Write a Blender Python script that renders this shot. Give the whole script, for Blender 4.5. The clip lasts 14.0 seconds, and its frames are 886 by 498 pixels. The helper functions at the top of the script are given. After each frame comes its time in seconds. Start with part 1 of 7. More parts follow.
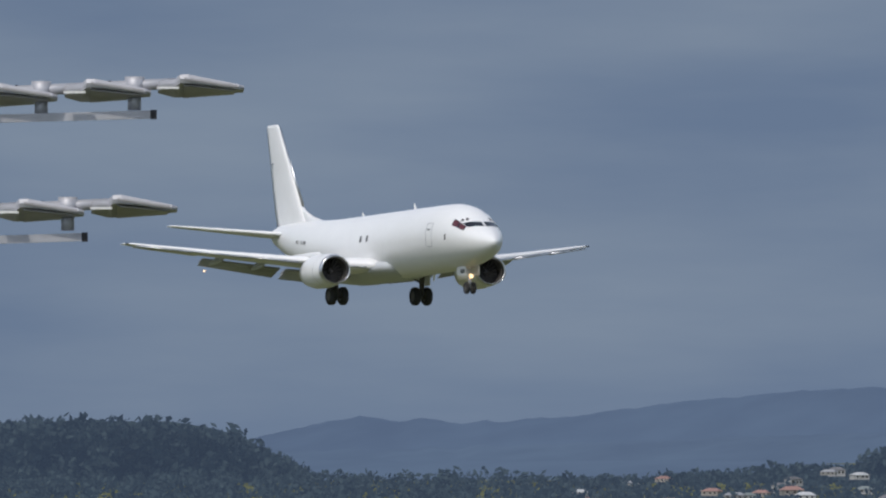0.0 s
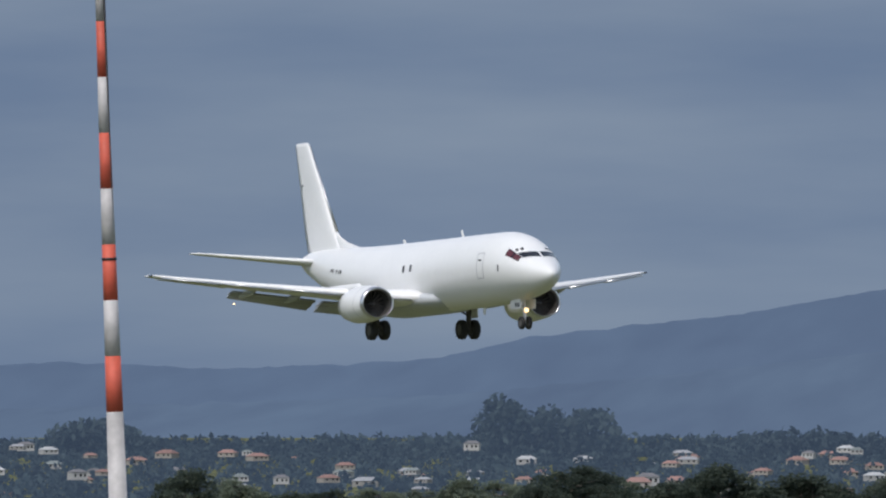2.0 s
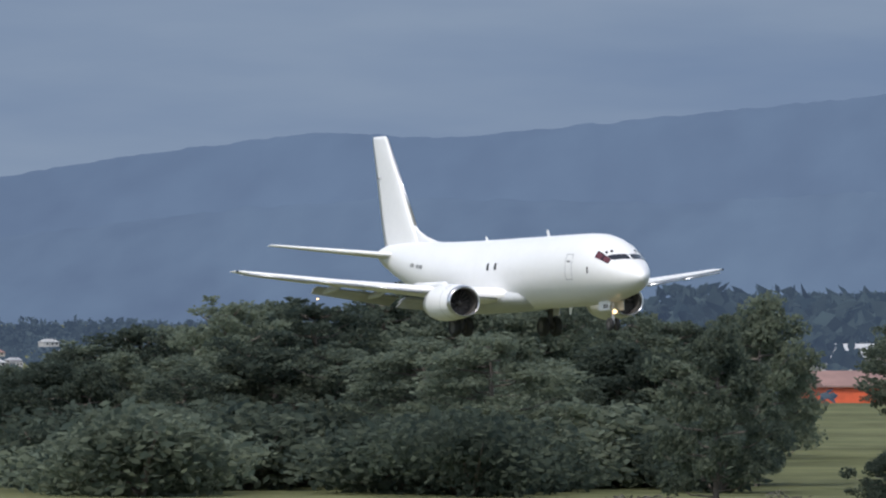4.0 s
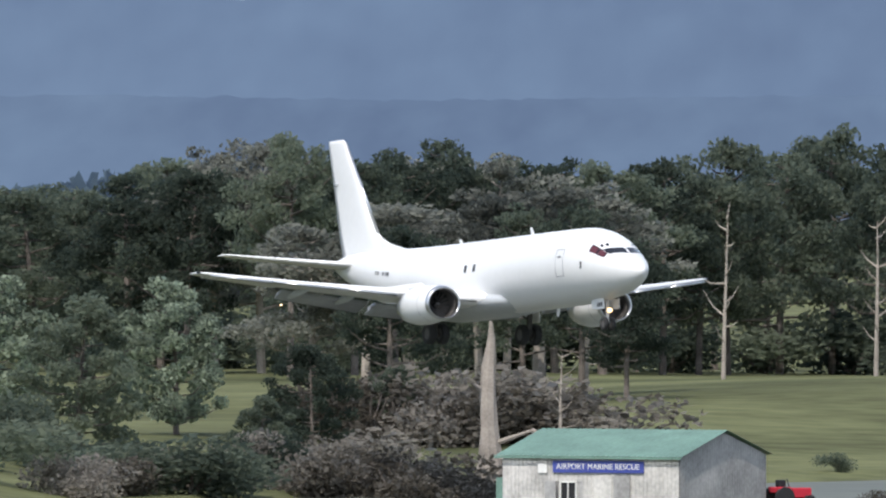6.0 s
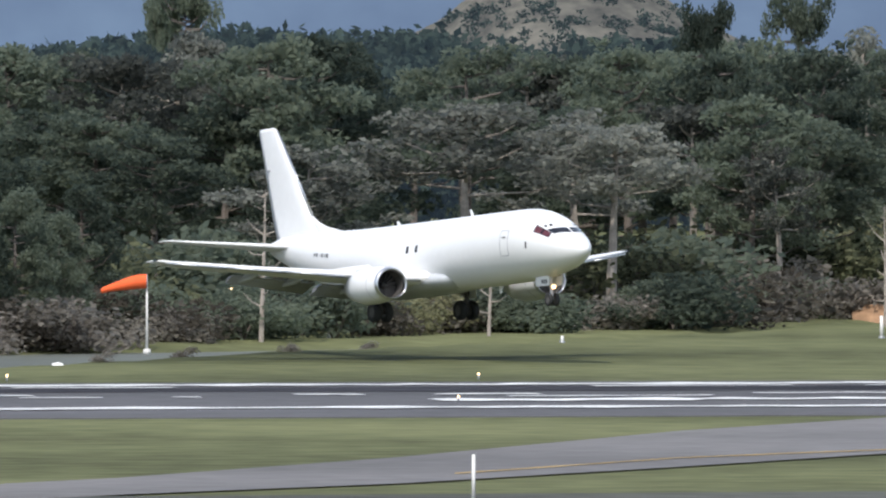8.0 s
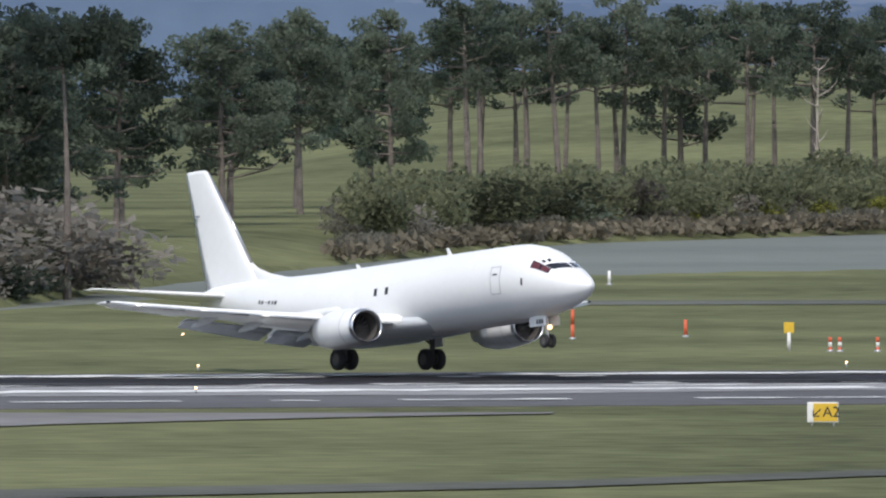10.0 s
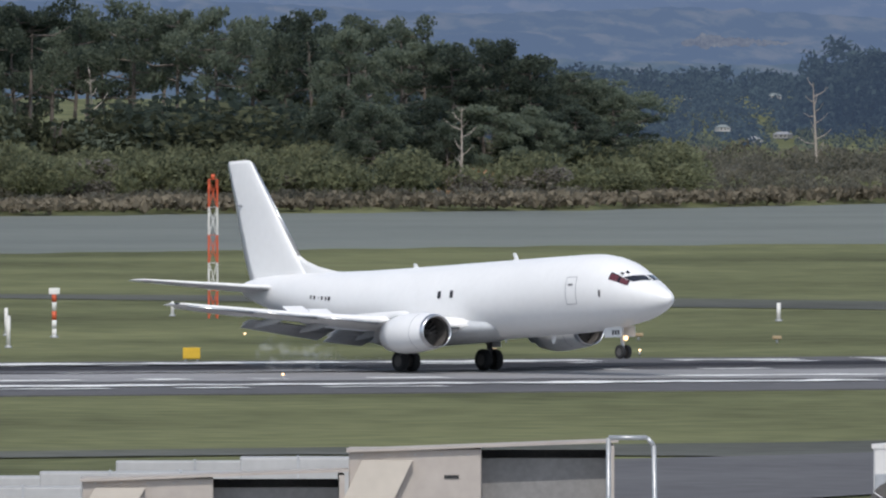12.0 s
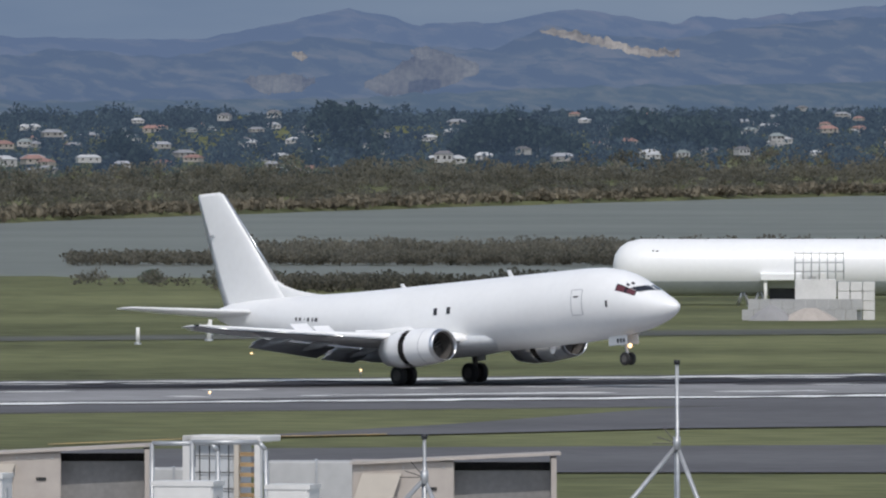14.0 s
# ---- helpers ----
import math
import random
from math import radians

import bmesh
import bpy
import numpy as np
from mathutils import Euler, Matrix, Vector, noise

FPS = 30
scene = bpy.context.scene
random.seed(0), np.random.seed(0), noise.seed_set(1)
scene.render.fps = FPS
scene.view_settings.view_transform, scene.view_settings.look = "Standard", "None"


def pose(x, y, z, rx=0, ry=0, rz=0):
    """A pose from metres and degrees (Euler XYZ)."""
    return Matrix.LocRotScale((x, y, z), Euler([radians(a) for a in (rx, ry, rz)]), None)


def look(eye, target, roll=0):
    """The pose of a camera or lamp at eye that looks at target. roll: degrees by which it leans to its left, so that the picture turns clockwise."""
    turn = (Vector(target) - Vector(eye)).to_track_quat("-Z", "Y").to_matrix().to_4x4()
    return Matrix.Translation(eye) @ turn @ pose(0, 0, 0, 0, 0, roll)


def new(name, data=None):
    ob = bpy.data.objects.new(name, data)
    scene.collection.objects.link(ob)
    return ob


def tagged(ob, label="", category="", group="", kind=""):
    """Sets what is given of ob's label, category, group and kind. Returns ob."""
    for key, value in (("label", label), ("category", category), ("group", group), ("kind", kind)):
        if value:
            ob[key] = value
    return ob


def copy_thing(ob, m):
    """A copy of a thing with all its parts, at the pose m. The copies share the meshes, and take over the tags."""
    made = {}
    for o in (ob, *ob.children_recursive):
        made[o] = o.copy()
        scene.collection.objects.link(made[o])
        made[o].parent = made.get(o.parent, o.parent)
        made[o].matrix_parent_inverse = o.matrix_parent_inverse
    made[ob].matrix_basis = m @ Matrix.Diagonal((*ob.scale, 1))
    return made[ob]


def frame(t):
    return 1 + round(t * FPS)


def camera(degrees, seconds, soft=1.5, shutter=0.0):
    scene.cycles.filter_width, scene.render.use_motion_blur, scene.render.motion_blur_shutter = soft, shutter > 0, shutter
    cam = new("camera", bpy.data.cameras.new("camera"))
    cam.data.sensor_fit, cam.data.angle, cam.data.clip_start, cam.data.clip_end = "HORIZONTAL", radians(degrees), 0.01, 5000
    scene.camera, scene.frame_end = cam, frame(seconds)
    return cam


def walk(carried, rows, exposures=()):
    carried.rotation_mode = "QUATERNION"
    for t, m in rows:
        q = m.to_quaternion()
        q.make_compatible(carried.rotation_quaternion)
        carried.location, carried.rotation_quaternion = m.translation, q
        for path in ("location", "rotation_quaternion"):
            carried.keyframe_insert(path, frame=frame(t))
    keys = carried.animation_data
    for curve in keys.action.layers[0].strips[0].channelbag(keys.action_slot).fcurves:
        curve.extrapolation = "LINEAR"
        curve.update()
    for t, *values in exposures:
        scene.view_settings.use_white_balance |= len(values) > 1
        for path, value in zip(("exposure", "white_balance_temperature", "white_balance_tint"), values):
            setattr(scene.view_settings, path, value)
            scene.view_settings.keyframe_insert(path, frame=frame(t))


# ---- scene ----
# Bearings count in steps of 1/29000 radian from the shot's first view to the right, drops in the same steps below eye level.
STEP = 29000.0
EYE = 16.0
MID = 8350.0


def polar(u, d, z=0.0):
    """The place at bearing u and distance d."""
    a = (u - MID) / STEP
    return Vector((d * math.sin(a), d * math.cos(a), z))


def facing(u):
    """Degrees about z that turn a thing's -y side to the camera."""
    return -math.degrees((u - MID) / STEP)


def reach(v):
    """The distance at which level ground lies v steps below eye level."""
    return EYE * STEP / v


# pan: seconds, bearing of the view's left edge, eye level's row
PAN = [
    (0.0, 0, 726), (0.5, 370, 730), (1.0, 757, 712), (1.5, 1119, 701), (2.0, 1435, 681), (2.5, 1826, 568),
    (3.0, 2219, 489), (3.2, 2349, 500), (4.2, 3160, 470), (5.3, 4100, 422), (5.5, 4312, 393), (6.0, 4868, 318), (6.5, 5462, 262),
    (7.0, 5987, 230), (7.5, 6577, 167), (8.0, 7095, 107), (8.5, 7665, 99), (8.7, 7960, 106), (9.7, 9250, 100),
    (10.8, 10610, 89), (11.0, 10893, 76), (11.5, 11575, 74), (12.0, 12275, 95), (12.5, 13005, 110),
    (13.0, 13650, 119), (13.5, 14362, 139), (14.0, 15115, 149)]

cam = camera(2 * math.degrees(math.atan(784 / STEP)), 14.0, soft=2.2)
walk(cam, [(t, pose(0, 0, EYE, 90 + math.degrees((h - 441) / STEP), 0, -math.degrees((u + 784 - MID) / STEP))) for t, u, h in PAN],
     exposures=[(0.0, -0.42), (3.2, -0.14), (5.3, 0.14), (7.5, 0.28), (8.7, 0.22), (10.8, -0.08), (12.5, -0.22), (14.0, -0.32)])

# ---- light ----
SUN_TO = Vector((-0.17, -0.78, 0.95)).normalized()
world = bpy.data.worlds.new("sky")
scene.world = world
world.use_nodes = True
wn, wl = world.node_tree.nodes, world.node_tree.links
wn.clear()
w_out = wn.new("ShaderNodeOutputWorld")
w_bg = wn.new("ShaderNodeBackground")
w_sky = wn.new("ShaderNodeTexSky")
w_sky.sky_type = "NISHITA"
w_sky.sun_disc = False
w_sky.sun_elevation = math.asin(SUN_TO.z)
w_sky.sun_rotation = math.atan2(SUN_TO.x, SUN_TO.y)
w_dim = wn.new("ShaderNodeVectorMath")
w_dim.operation = "SCALE"
w_dim.inputs["Scale"].default_value = 0.19
w_co = wn.new("ShaderNodeTexCoord")
w_sep = wn.new("ShaderNodeSeparateXYZ")
w_lift = wn.new("ShaderNodeMapRange")
w_lift.interpolation_type = "SMOOTHSTEP"
w_lift.inputs["From Min"].default_value, w_lift.inputs["From Max"].default_value = 0.025, 0.20
w_map = wn.new("ShaderNodeMapping")
w_map.inputs["Scale"].default_value = (14, 14, 75)
w_noise = wn.new("ShaderNodeTexNoise")
w_noise.inputs["Scale"].default_value, w_noise.inputs["Detail"].default_value = 1.6, 5
w_ramp = wn.new("ShaderNodeValToRGB")
w_ramp.color_ramp.elements[0].position, w_ramp.color_ramp.elements[0].color = 0.32, (0.178, 0.250, 0.384, 1)
w_ramp.color_ramp.elements[1].position, w_ramp.color_ramp.elements[1].color = 0.72, (0.272, 0.345, 0.458, 1)
w_mix = wn.new("ShaderNodeMix")
w_mix.data_type = "RGBA"
wl.new(w_co.outputs["Generated"], w_sep.inputs[0])
wl.new(w_co.outputs["Generated"], w_map.inputs[0])
wl.new(w_map.outputs[0], w_noise.inputs["Vector"])
wl.new(w_noise.outputs["Fac"], w_ramp.inputs[0])
wl.new(w_sep.outputs["Z"], w_lift.inputs["Value"])
w_grey = wn.new("ShaderNodeHueSaturation")
w_grey.inputs["Saturation"].default_value = 0.68
wl.new(w_sky.outputs[0], w_grey.inputs["Color"])
wl.new(w_grey.outputs[0], w_dim.inputs[0])
wl.new(w_lift.outputs[0], w_mix.inputs["Factor"])
wl.new(w_ramp.outputs[0], w_mix.inputs["A"])
wl.new(w_dim.outputs[0], w_mix.inputs["B"])
wl.new(w_mix.outputs["Result"], w_bg.inputs["Color"])
wl.new(w_bg.outputs[0], w_out.inputs[0])
sun = new("sun", bpy.data.lights.new("sun", "SUN"))
sun.data.energy, sun.data.angle, sun.data.color = 2.75, radians(0.6), (1.0, 0.95, 0.89)
sun.matrix_basis = look(SUN_TO * 100, (0, 0, 0))

# ---- materials ----


def mat(name, base, rough=0.6, metal=0.0, var=0.12, coarse=0.4, fine=6.0, bump=0.0, tint=None, rand=0.0, island=0.0, glow=None, spec=0.5, leafy=0.0, flat=1.0, turn=0.0):
    """A surface with broad and fine changes of tone, in object metres; rand: change from object to object, island: from leaf to leaf."""
    m = bpy.data.materials.new(name)
    m.use_nodes = True
    nt = m.node_tree
    n, l = nt.nodes, nt.links
    b = n["Principled BSDF"]
    b.inputs["Roughness"].default_value, b.inputs["Metallic"].default_value = rough, metal
    b.inputs["Specular IOR Level"].default_value = spec
    co = n.new("ShaderNodeTexCoord")
    big, small = n.new("ShaderNodeTexNoise"), n.new("ShaderNodeTexNoise")
    for q, s in ((big, coarse), (small, fine)):
        q.inputs["Scale"].default_value, q.inputs["Detail"].default_value = s, 4
        if flat == 1.0:
            l.new(co.outputs["Object"], q.inputs["Vector"])
        else:
            mp = n.new("ShaderNodeMapping")
            mp.inputs["Scale"].default_value = (1, flat, 1)
            mr = n.new("ShaderNodeMapping")
            mr.inputs["Rotation"].default_value = (0, 0, turn)
            l.new(co.outputs["Object"], mr.inputs[0])
            l.new(mr.outputs[0], mp.inputs[0])
            l.new(mp.outputs[0], q.inputs["Vector"])
    a = n.new("ShaderNodeMath")
    a.operation = "MULTIPLY_ADD"
    a.inputs[1].default_value = 0.6
    l.new(big.outputs["Fac"], a.inputs[0])
    half = n.new("ShaderNodeMath")
    half.operation = "MULTIPLY"
    half.inputs[1].default_value = 0.4
    l.new(small.outputs["Fac"], half.inputs[0])
    l.new(half.outputs[0], a.inputs[2])
    last = a.outputs[0]
    for amount, node, out in ((rand, "ShaderNodeObjectInfo", "Random"), (island, "ShaderNodeNewGeometry", "Random Per Island")):
        if amount:
            src, k = n.new(node), n.new("ShaderNodeMath")
            k.operation = "MULTIPLY_ADD"
            k.inputs[1].default_value = amount
            l.new(src.outputs[out], k.inputs[0])
            l.new(last, k.inputs[2])
            shift = n.new("ShaderNodeMath")
            shift.operation = "SUBTRACT"
            shift.inputs[1].default_value = amount / 2
            l.new(k.outputs[0], shift.inputs[0])
            last = shift.outputs[0]
    ramp = n.new("ShaderNodeValToRGB")
    dark = [c * (1 - 2 * var) for c in base]
    lite = [min(1, c * (1 + 2 * var)) for c in (tint or base)]
    ramp.color_ramp.elements[0].position, ramp.color_ramp.elements[0].color = 0.3, (*dark, 1)
    ramp.color_ramp.elements[1].position, ramp.color_ramp.elements[1].color = 0.7, (*lite, 1)
    l.new(last, ramp.inputs[0])
    l.new(ramp.outputs[0], b.inputs["Base Color"])
    if bump:
        bp = n.new("ShaderNodeBump")
        bp.inputs["Strength"].default_value, bp.inputs["Distance"].default_value = bump, 0.05
        l.new(small.outputs["Fac"], bp.inputs["Height"])
        l.new(bp.outputs[0], b.inputs["Normal"])
    if leafy:
        thin, both = n.new("ShaderNodeBsdfTranslucent"), n.new("ShaderNodeMixShader")
        l.new(ramp.outputs[0], thin.inputs["Color"])
        both.inputs[0].default_value = leafy
        l.new(b.outputs[0], both.inputs[1])
        l.new(thin.outputs[0], both.inputs[2])
        l.new(both.outputs[0], n["Material Output"].inputs["Surface"])
    if glow:
        b.inputs["Emission Color"].default_value = (*glow[:3], 1)
        b.inputs["Emission Strength"].default_value = glow[3]
    return m


WHITE = mat("white_aircraft_paint", (0.81, 0.81, 0.805), 0.32, var=0.02, coarse=0.3, fine=3)
BELLY = mat("grey_paint_and_wing_shade", (0.52, 0.54, 0.56), 0.4, var=0.05, coarse=0.5, fine=4)
METAL = mat("bare_metal", (0.62, 0.62, 0.63), 0.28, 1.0, var=0.05, coarse=1, fine=8)
# Near-black parts, and the painted shade inside openings.
DARK = mat("black_parts_and_opening_shade", (0.012, 0.012, 0.014), 0.6, var=0.1)
RUBBER = mat("tyre_rubber", (0.018, 0.018, 0.019), 0.75, var=0.15, coarse=2, fine=20)
GLASS = mat("cockpit_glass", (0.020, 0.022, 0.030), 0.08, var=0.1)
VISOR = mat("red_sun_blind", (0.095, 0.018, 0.028), 0.5, var=0.1)
INK = mat("black_marking", (0.03, 0.03, 0.035), 0.5, var=0.1)
LINE = mat("grey_panel_line", (0.33, 0.34, 0.36), 0.5, var=0.1)
BEAM = mat("landing_light", (0.9, 0.8, 0.6), 0.3, glow=(1.0, 0.62, 0.30, 3))
# Darker than the white wing: the flaps' underside shade is put into this grey.
FLAP = mat("flap_shade_grey", (0.40, 0.41, 0.43), 0.45, var=0.08, coarse=0.6, fine=5)
GRASS = mat("mown_grass", (0.082, 0.096, 0.041), 0.95, var=0.3, coarse=0.022, fine=0.35, tint=(0.124, 0.130, 0.062), spec=0.1)
ASPH = mat("runway_asphalt", (0.100, 0.098, 0.102), 0.85, var=0.2, coarse=0.03, fine=0.6, spec=0.2)
ASPH_L = mat("worn_grey_asphalt", (0.25, 0.247, 0.25), 0.85, var=0.2, coarse=0.03, fine=0.5, spec=0.2)
ASPH_E = mat("old_taxiway_asphalt", (0.165, 0.158, 0.155), 0.85, var=0.18, coarse=0.03, fine=0.5, spec=0.2)
ASPH_W = mat("weedy_old_asphalt", (0.095, 0.098, 0.085), 0.9, var=0.25, coarse=0.03, fine=0.5, spec=0.1)
SKID = mat("tyre_marks", (0.030, 0.029, 0.034), 0.9, var=0.3, coarse=0.04, fine=0.7, spec=0.1)
PAINT = mat("road_marking_white", (0.70, 0.70, 0.68), 0.7, var=0.2, coarse=0.15, fine=1.2)
YELLOW = mat("marking_yellow", (0.36, 0.24, 0.08), 0.7, var=0.25, coarse=0.2, fine=1.5)
WATER = mat("estuary_water", (0.130, 0.138, 0.116), 0.55, var=0.14, coarse=0.02, fine=0.25, bump=0.3, spec=0.12)
LEAF = mat("pine_foliage", (0.114, 0.147, 0.116), 0.8, var=0.2, coarse=0.12, fine=1.0, tint=(0.160, 0.186, 0.136), rand=0.5, island=0.25, spec=0.1, leafy=0.7)
LEAF_G = mat("shrub_foliage", (0.120, 0.138, 0.085), 0.8, var=0.3, coarse=0.12, fine=1.0, tint=(0.170, 0.178, 0.105), rand=0.4, island=0.3, spec=0.1, leafy=0.66)
LEAF_S = mat("silver_foliage", (0.25, 0.31, 0.235), 0.8, var=0.3, coarse=0.12, fine=1.0, tint=(0.33, 0.38, 0.28), island=0.3, spec=0.1, leafy=0.62)
LEAF_B = mat("dry_scrub", (0.215, 0.19, 0.15), 0.8, var=0.28, coarse=0.12, fine=1.0, tint=(0.25, 0.23, 0.20), rand=0.4, island=0.3, spec=0.1, leafy=0.66)
LEAF_D = mat("dying_pine_twigs", (0.155, 0.168, 0.148), 0.8, var=0.25, coarse=0.12, fine=1.0, tint=(0.205, 0.21, 0.18), rand=0.4, island=0.3, spec=0.1, leafy=0.6)
LEAF_Y = mat("gorse_bloom", (0.20, 0.21, 0.05), 0.8, var=0.3, coarse=0.12, fine=1.0, tint=(0.26, 0.26, 0.06), island=0.4, spec=0.1, leafy=0.62)
BARK = mat("pine_bark", (0.15, 0.13, 0.115), 0.9, var=0.25, coarse=0.8, fine=8, bump=0.4, spec=0.1)
DEAD = mat("bleached_dead_wood", (0.34, 0.30, 0.26), 0.85, var=0.2, coarse=0.8, fine=8, bump=0.3, spec=0.1)
CLAY = mat("eroded_clay_bank", (0.32, 0.195, 0.115), 0.9, var=0.25, coarse=0.3, fine=2, spec=0.1)
# Blue emission on both ridges is distance haze painted into the surface.
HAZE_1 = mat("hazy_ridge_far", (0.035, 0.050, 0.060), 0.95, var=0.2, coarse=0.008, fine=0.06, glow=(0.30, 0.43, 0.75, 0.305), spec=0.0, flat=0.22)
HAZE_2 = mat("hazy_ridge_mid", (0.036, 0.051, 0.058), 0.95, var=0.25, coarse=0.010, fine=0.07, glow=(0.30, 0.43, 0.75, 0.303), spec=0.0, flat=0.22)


def hill_mat(name, wood, field, dry, glow, scale):
    """Far farmland: woods, fields and dry paddocks in uneven patches, with single trees as a fine grain; glow is
    painted haze.
    """
    m = bpy.data.materials.new(name)
    m.use_nodes = True
    n, l = m.node_tree.nodes, m.node_tree.links
    b = n["Principled BSDF"]
    b.inputs["Roughness"].default_value, b.inputs["Specular IOR Level"].default_value = 0.95, 0.0
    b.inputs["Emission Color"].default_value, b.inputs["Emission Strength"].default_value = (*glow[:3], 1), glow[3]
    co, mp = n.new("ShaderNodeTexCoord"), n.new("ShaderNodeMapping")
    mp.inputs["Scale"].default_value = (1, 0.25, 2.6)
    l.new(co.outputs["Object"], mp.inputs[0])
    big, fine, cell = n.new("ShaderNodeTexNoise"), n.new("ShaderNodeTexNoise"), n.new("ShaderNodeTexVoronoi")
    for q, sc, det in ((big, scale, 6), (fine, scale * 14, 3)):
        q.inputs["Scale"].default_value, q.inputs["Detail"].default_value = sc, det
        l.new(mp.outputs[0], q.inputs["Vector"])
    big.inputs["Distortion"].default_value = 0.9
    cell.inputs["Scale"].default_value = scale * 2.6
    l.new(mp.outputs[0], cell.inputs["Vector"])
    hue = n.new("ShaderNodeSeparateColor")
    l.new(cell.outputs["Color"], hue.inputs[0])
    total = big.outputs["Fac"]
    for src, k in ((hue.outputs[0], 0.16), (fine.outputs["Fac"], 0.22)):
        a = n.new("ShaderNodeMath")
        a.operation = "MULTIPLY_ADD"
        a.inputs[1].default_value = k
        l.new(src, a.inputs[0])
        l.new(total, a.inputs[2])
        total = a.outputs[0]
    r = n.new("ShaderNodeValToRGB")
    e = r.color_ramp.elements
    e[0].position, e[0].color = 0.50, (*wood, 1)
    e[1].position, e[1].color = 0.90, (*dry, 1)
    for p, c in ((0.66, wood), (0.73, field)):
        q = e.new(p)
        q.color = (*c, 1)
    l.new(total, r.inputs[0])
    l.new(r.outputs[0], b.inputs["Base Color"])
    return m


# The last colour of each is haze, laid over the hill as emission.
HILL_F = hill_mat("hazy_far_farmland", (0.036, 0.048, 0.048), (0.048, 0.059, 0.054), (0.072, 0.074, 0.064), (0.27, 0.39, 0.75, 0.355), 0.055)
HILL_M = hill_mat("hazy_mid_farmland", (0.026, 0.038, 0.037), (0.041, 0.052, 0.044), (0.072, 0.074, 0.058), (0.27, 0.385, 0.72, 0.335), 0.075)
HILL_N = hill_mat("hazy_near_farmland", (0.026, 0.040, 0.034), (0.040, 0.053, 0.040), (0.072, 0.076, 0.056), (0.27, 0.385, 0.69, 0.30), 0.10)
# Aerial haze is imitated here: the leaves themselves emit a faint blue.
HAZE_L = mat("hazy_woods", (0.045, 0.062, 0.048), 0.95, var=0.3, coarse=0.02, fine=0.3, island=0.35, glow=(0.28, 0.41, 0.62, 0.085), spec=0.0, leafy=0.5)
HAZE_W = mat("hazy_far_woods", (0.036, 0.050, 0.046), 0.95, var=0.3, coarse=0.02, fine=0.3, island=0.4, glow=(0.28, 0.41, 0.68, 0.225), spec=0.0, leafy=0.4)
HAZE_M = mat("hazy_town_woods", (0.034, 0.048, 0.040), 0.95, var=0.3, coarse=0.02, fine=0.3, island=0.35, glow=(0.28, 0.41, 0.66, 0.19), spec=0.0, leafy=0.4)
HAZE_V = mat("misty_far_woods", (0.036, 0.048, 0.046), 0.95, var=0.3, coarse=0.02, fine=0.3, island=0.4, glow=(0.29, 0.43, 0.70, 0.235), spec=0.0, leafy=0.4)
STEEL = mat("galvanised_steel", (0.40, 0.41, 0.42), 0.45, 0.6, var=0.15, coarse=1.5, fine=12)
FADED = mat("faded_red_line", (0.27, 0.115, 0.105), 0.8, var=0.3, coarse=0.3, fine=2)
# Panel grey lowered to carry the shade inside a hood's mouth.
MOUTH = mat("grey_mouth_panel_shade", (0.19, 0.185, 0.18), 0.7, var=0.12, coarse=2, fine=20)
GREYP = mat("light_grey_sheet", (0.37, 0.37, 0.365), 0.6, var=0.08, coarse=0.8, fine=7)
CREAM = mat("beige_panel", (0.38, 0.34, 0.305), 0.65, var=0.08, coarse=0.8, fine=7)
UNITW = mat("unit_enamel", (0.62, 0.61, 0.59), 0.45, var=0.05, coarse=0.8, fine=7)
COIL = mat("dark_coil_and_mouth_shade", (0.085, 0.080, 0.076), 0.7, var=0.2, coarse=3, fine=40)
REDP = mat("red_paint", (0.62, 0.11, 0.045), 0.55, var=0.12, coarse=0.8, fine=6)
WHITEP = mat("white_paint", (0.72, 0.71, 0.68), 0.6, var=0.1, coarse=0.8, fine=6)
SOCK = mat("orange_windsock_cloth", (0.80, 0.12, 0.03), 0.8, var=0.08, coarse=0.8, fine=6)
SIGNR = mat("sign_red", (0.52, 0.02, 0.04), 0.5, var=0.06)
SIGNY = mat("sign_yellow", (0.62, 0.40, 0.03), 0.5, var=0.06)
SIGNK = mat("sign_black", (0.015, 0.015, 0.015), 0.5, var=0.06)
TIN = mat("weathered_corrugated_iron", (0.36, 0.35, 0.34), 0.6, 0.2, var=0.2, coarse=0.5, fine=5)
TINW = mat("chalky_white_iron", (0.52, 0.50, 0.47), 0.7, 0.0, var=0.2, coarse=0.6, fine=5)
TING = mat("faded_green_iron", (0.16, 0.27, 0.22), 0.6, 0.1, var=0.15, coarse=0.5, fine=5)
BLUE = mat("sign_blue", (0.05, 0.07, 0.30), 0.5, var=0.06)
SMOKE = mat("tyre_smoke", (0.75, 0.78, 0.82), 1.0, var=0.05, spec=0.0)


# ---- mesh helpers ----
def part(name, bm, material, parent=None, label="", smooth=False, m=None):
    me = bpy.data.meshes.new(name)
    bm.normal_update()
    bm.to_mesh(me)
    bm.free()
    for mt in (material if isinstance(material, (list, tuple)) else [material]):
        me.materials.append(mt)
    if smooth:
        me.polygons.foreach_set("use_smooth", [True] * len(me.polygons))
    ob = new(name, me)
    if parent is not None:
        ob.parent = parent
    if m is not None:
        ob.matrix_basis = m
    if label:
        ob["label"] = label
    return ob


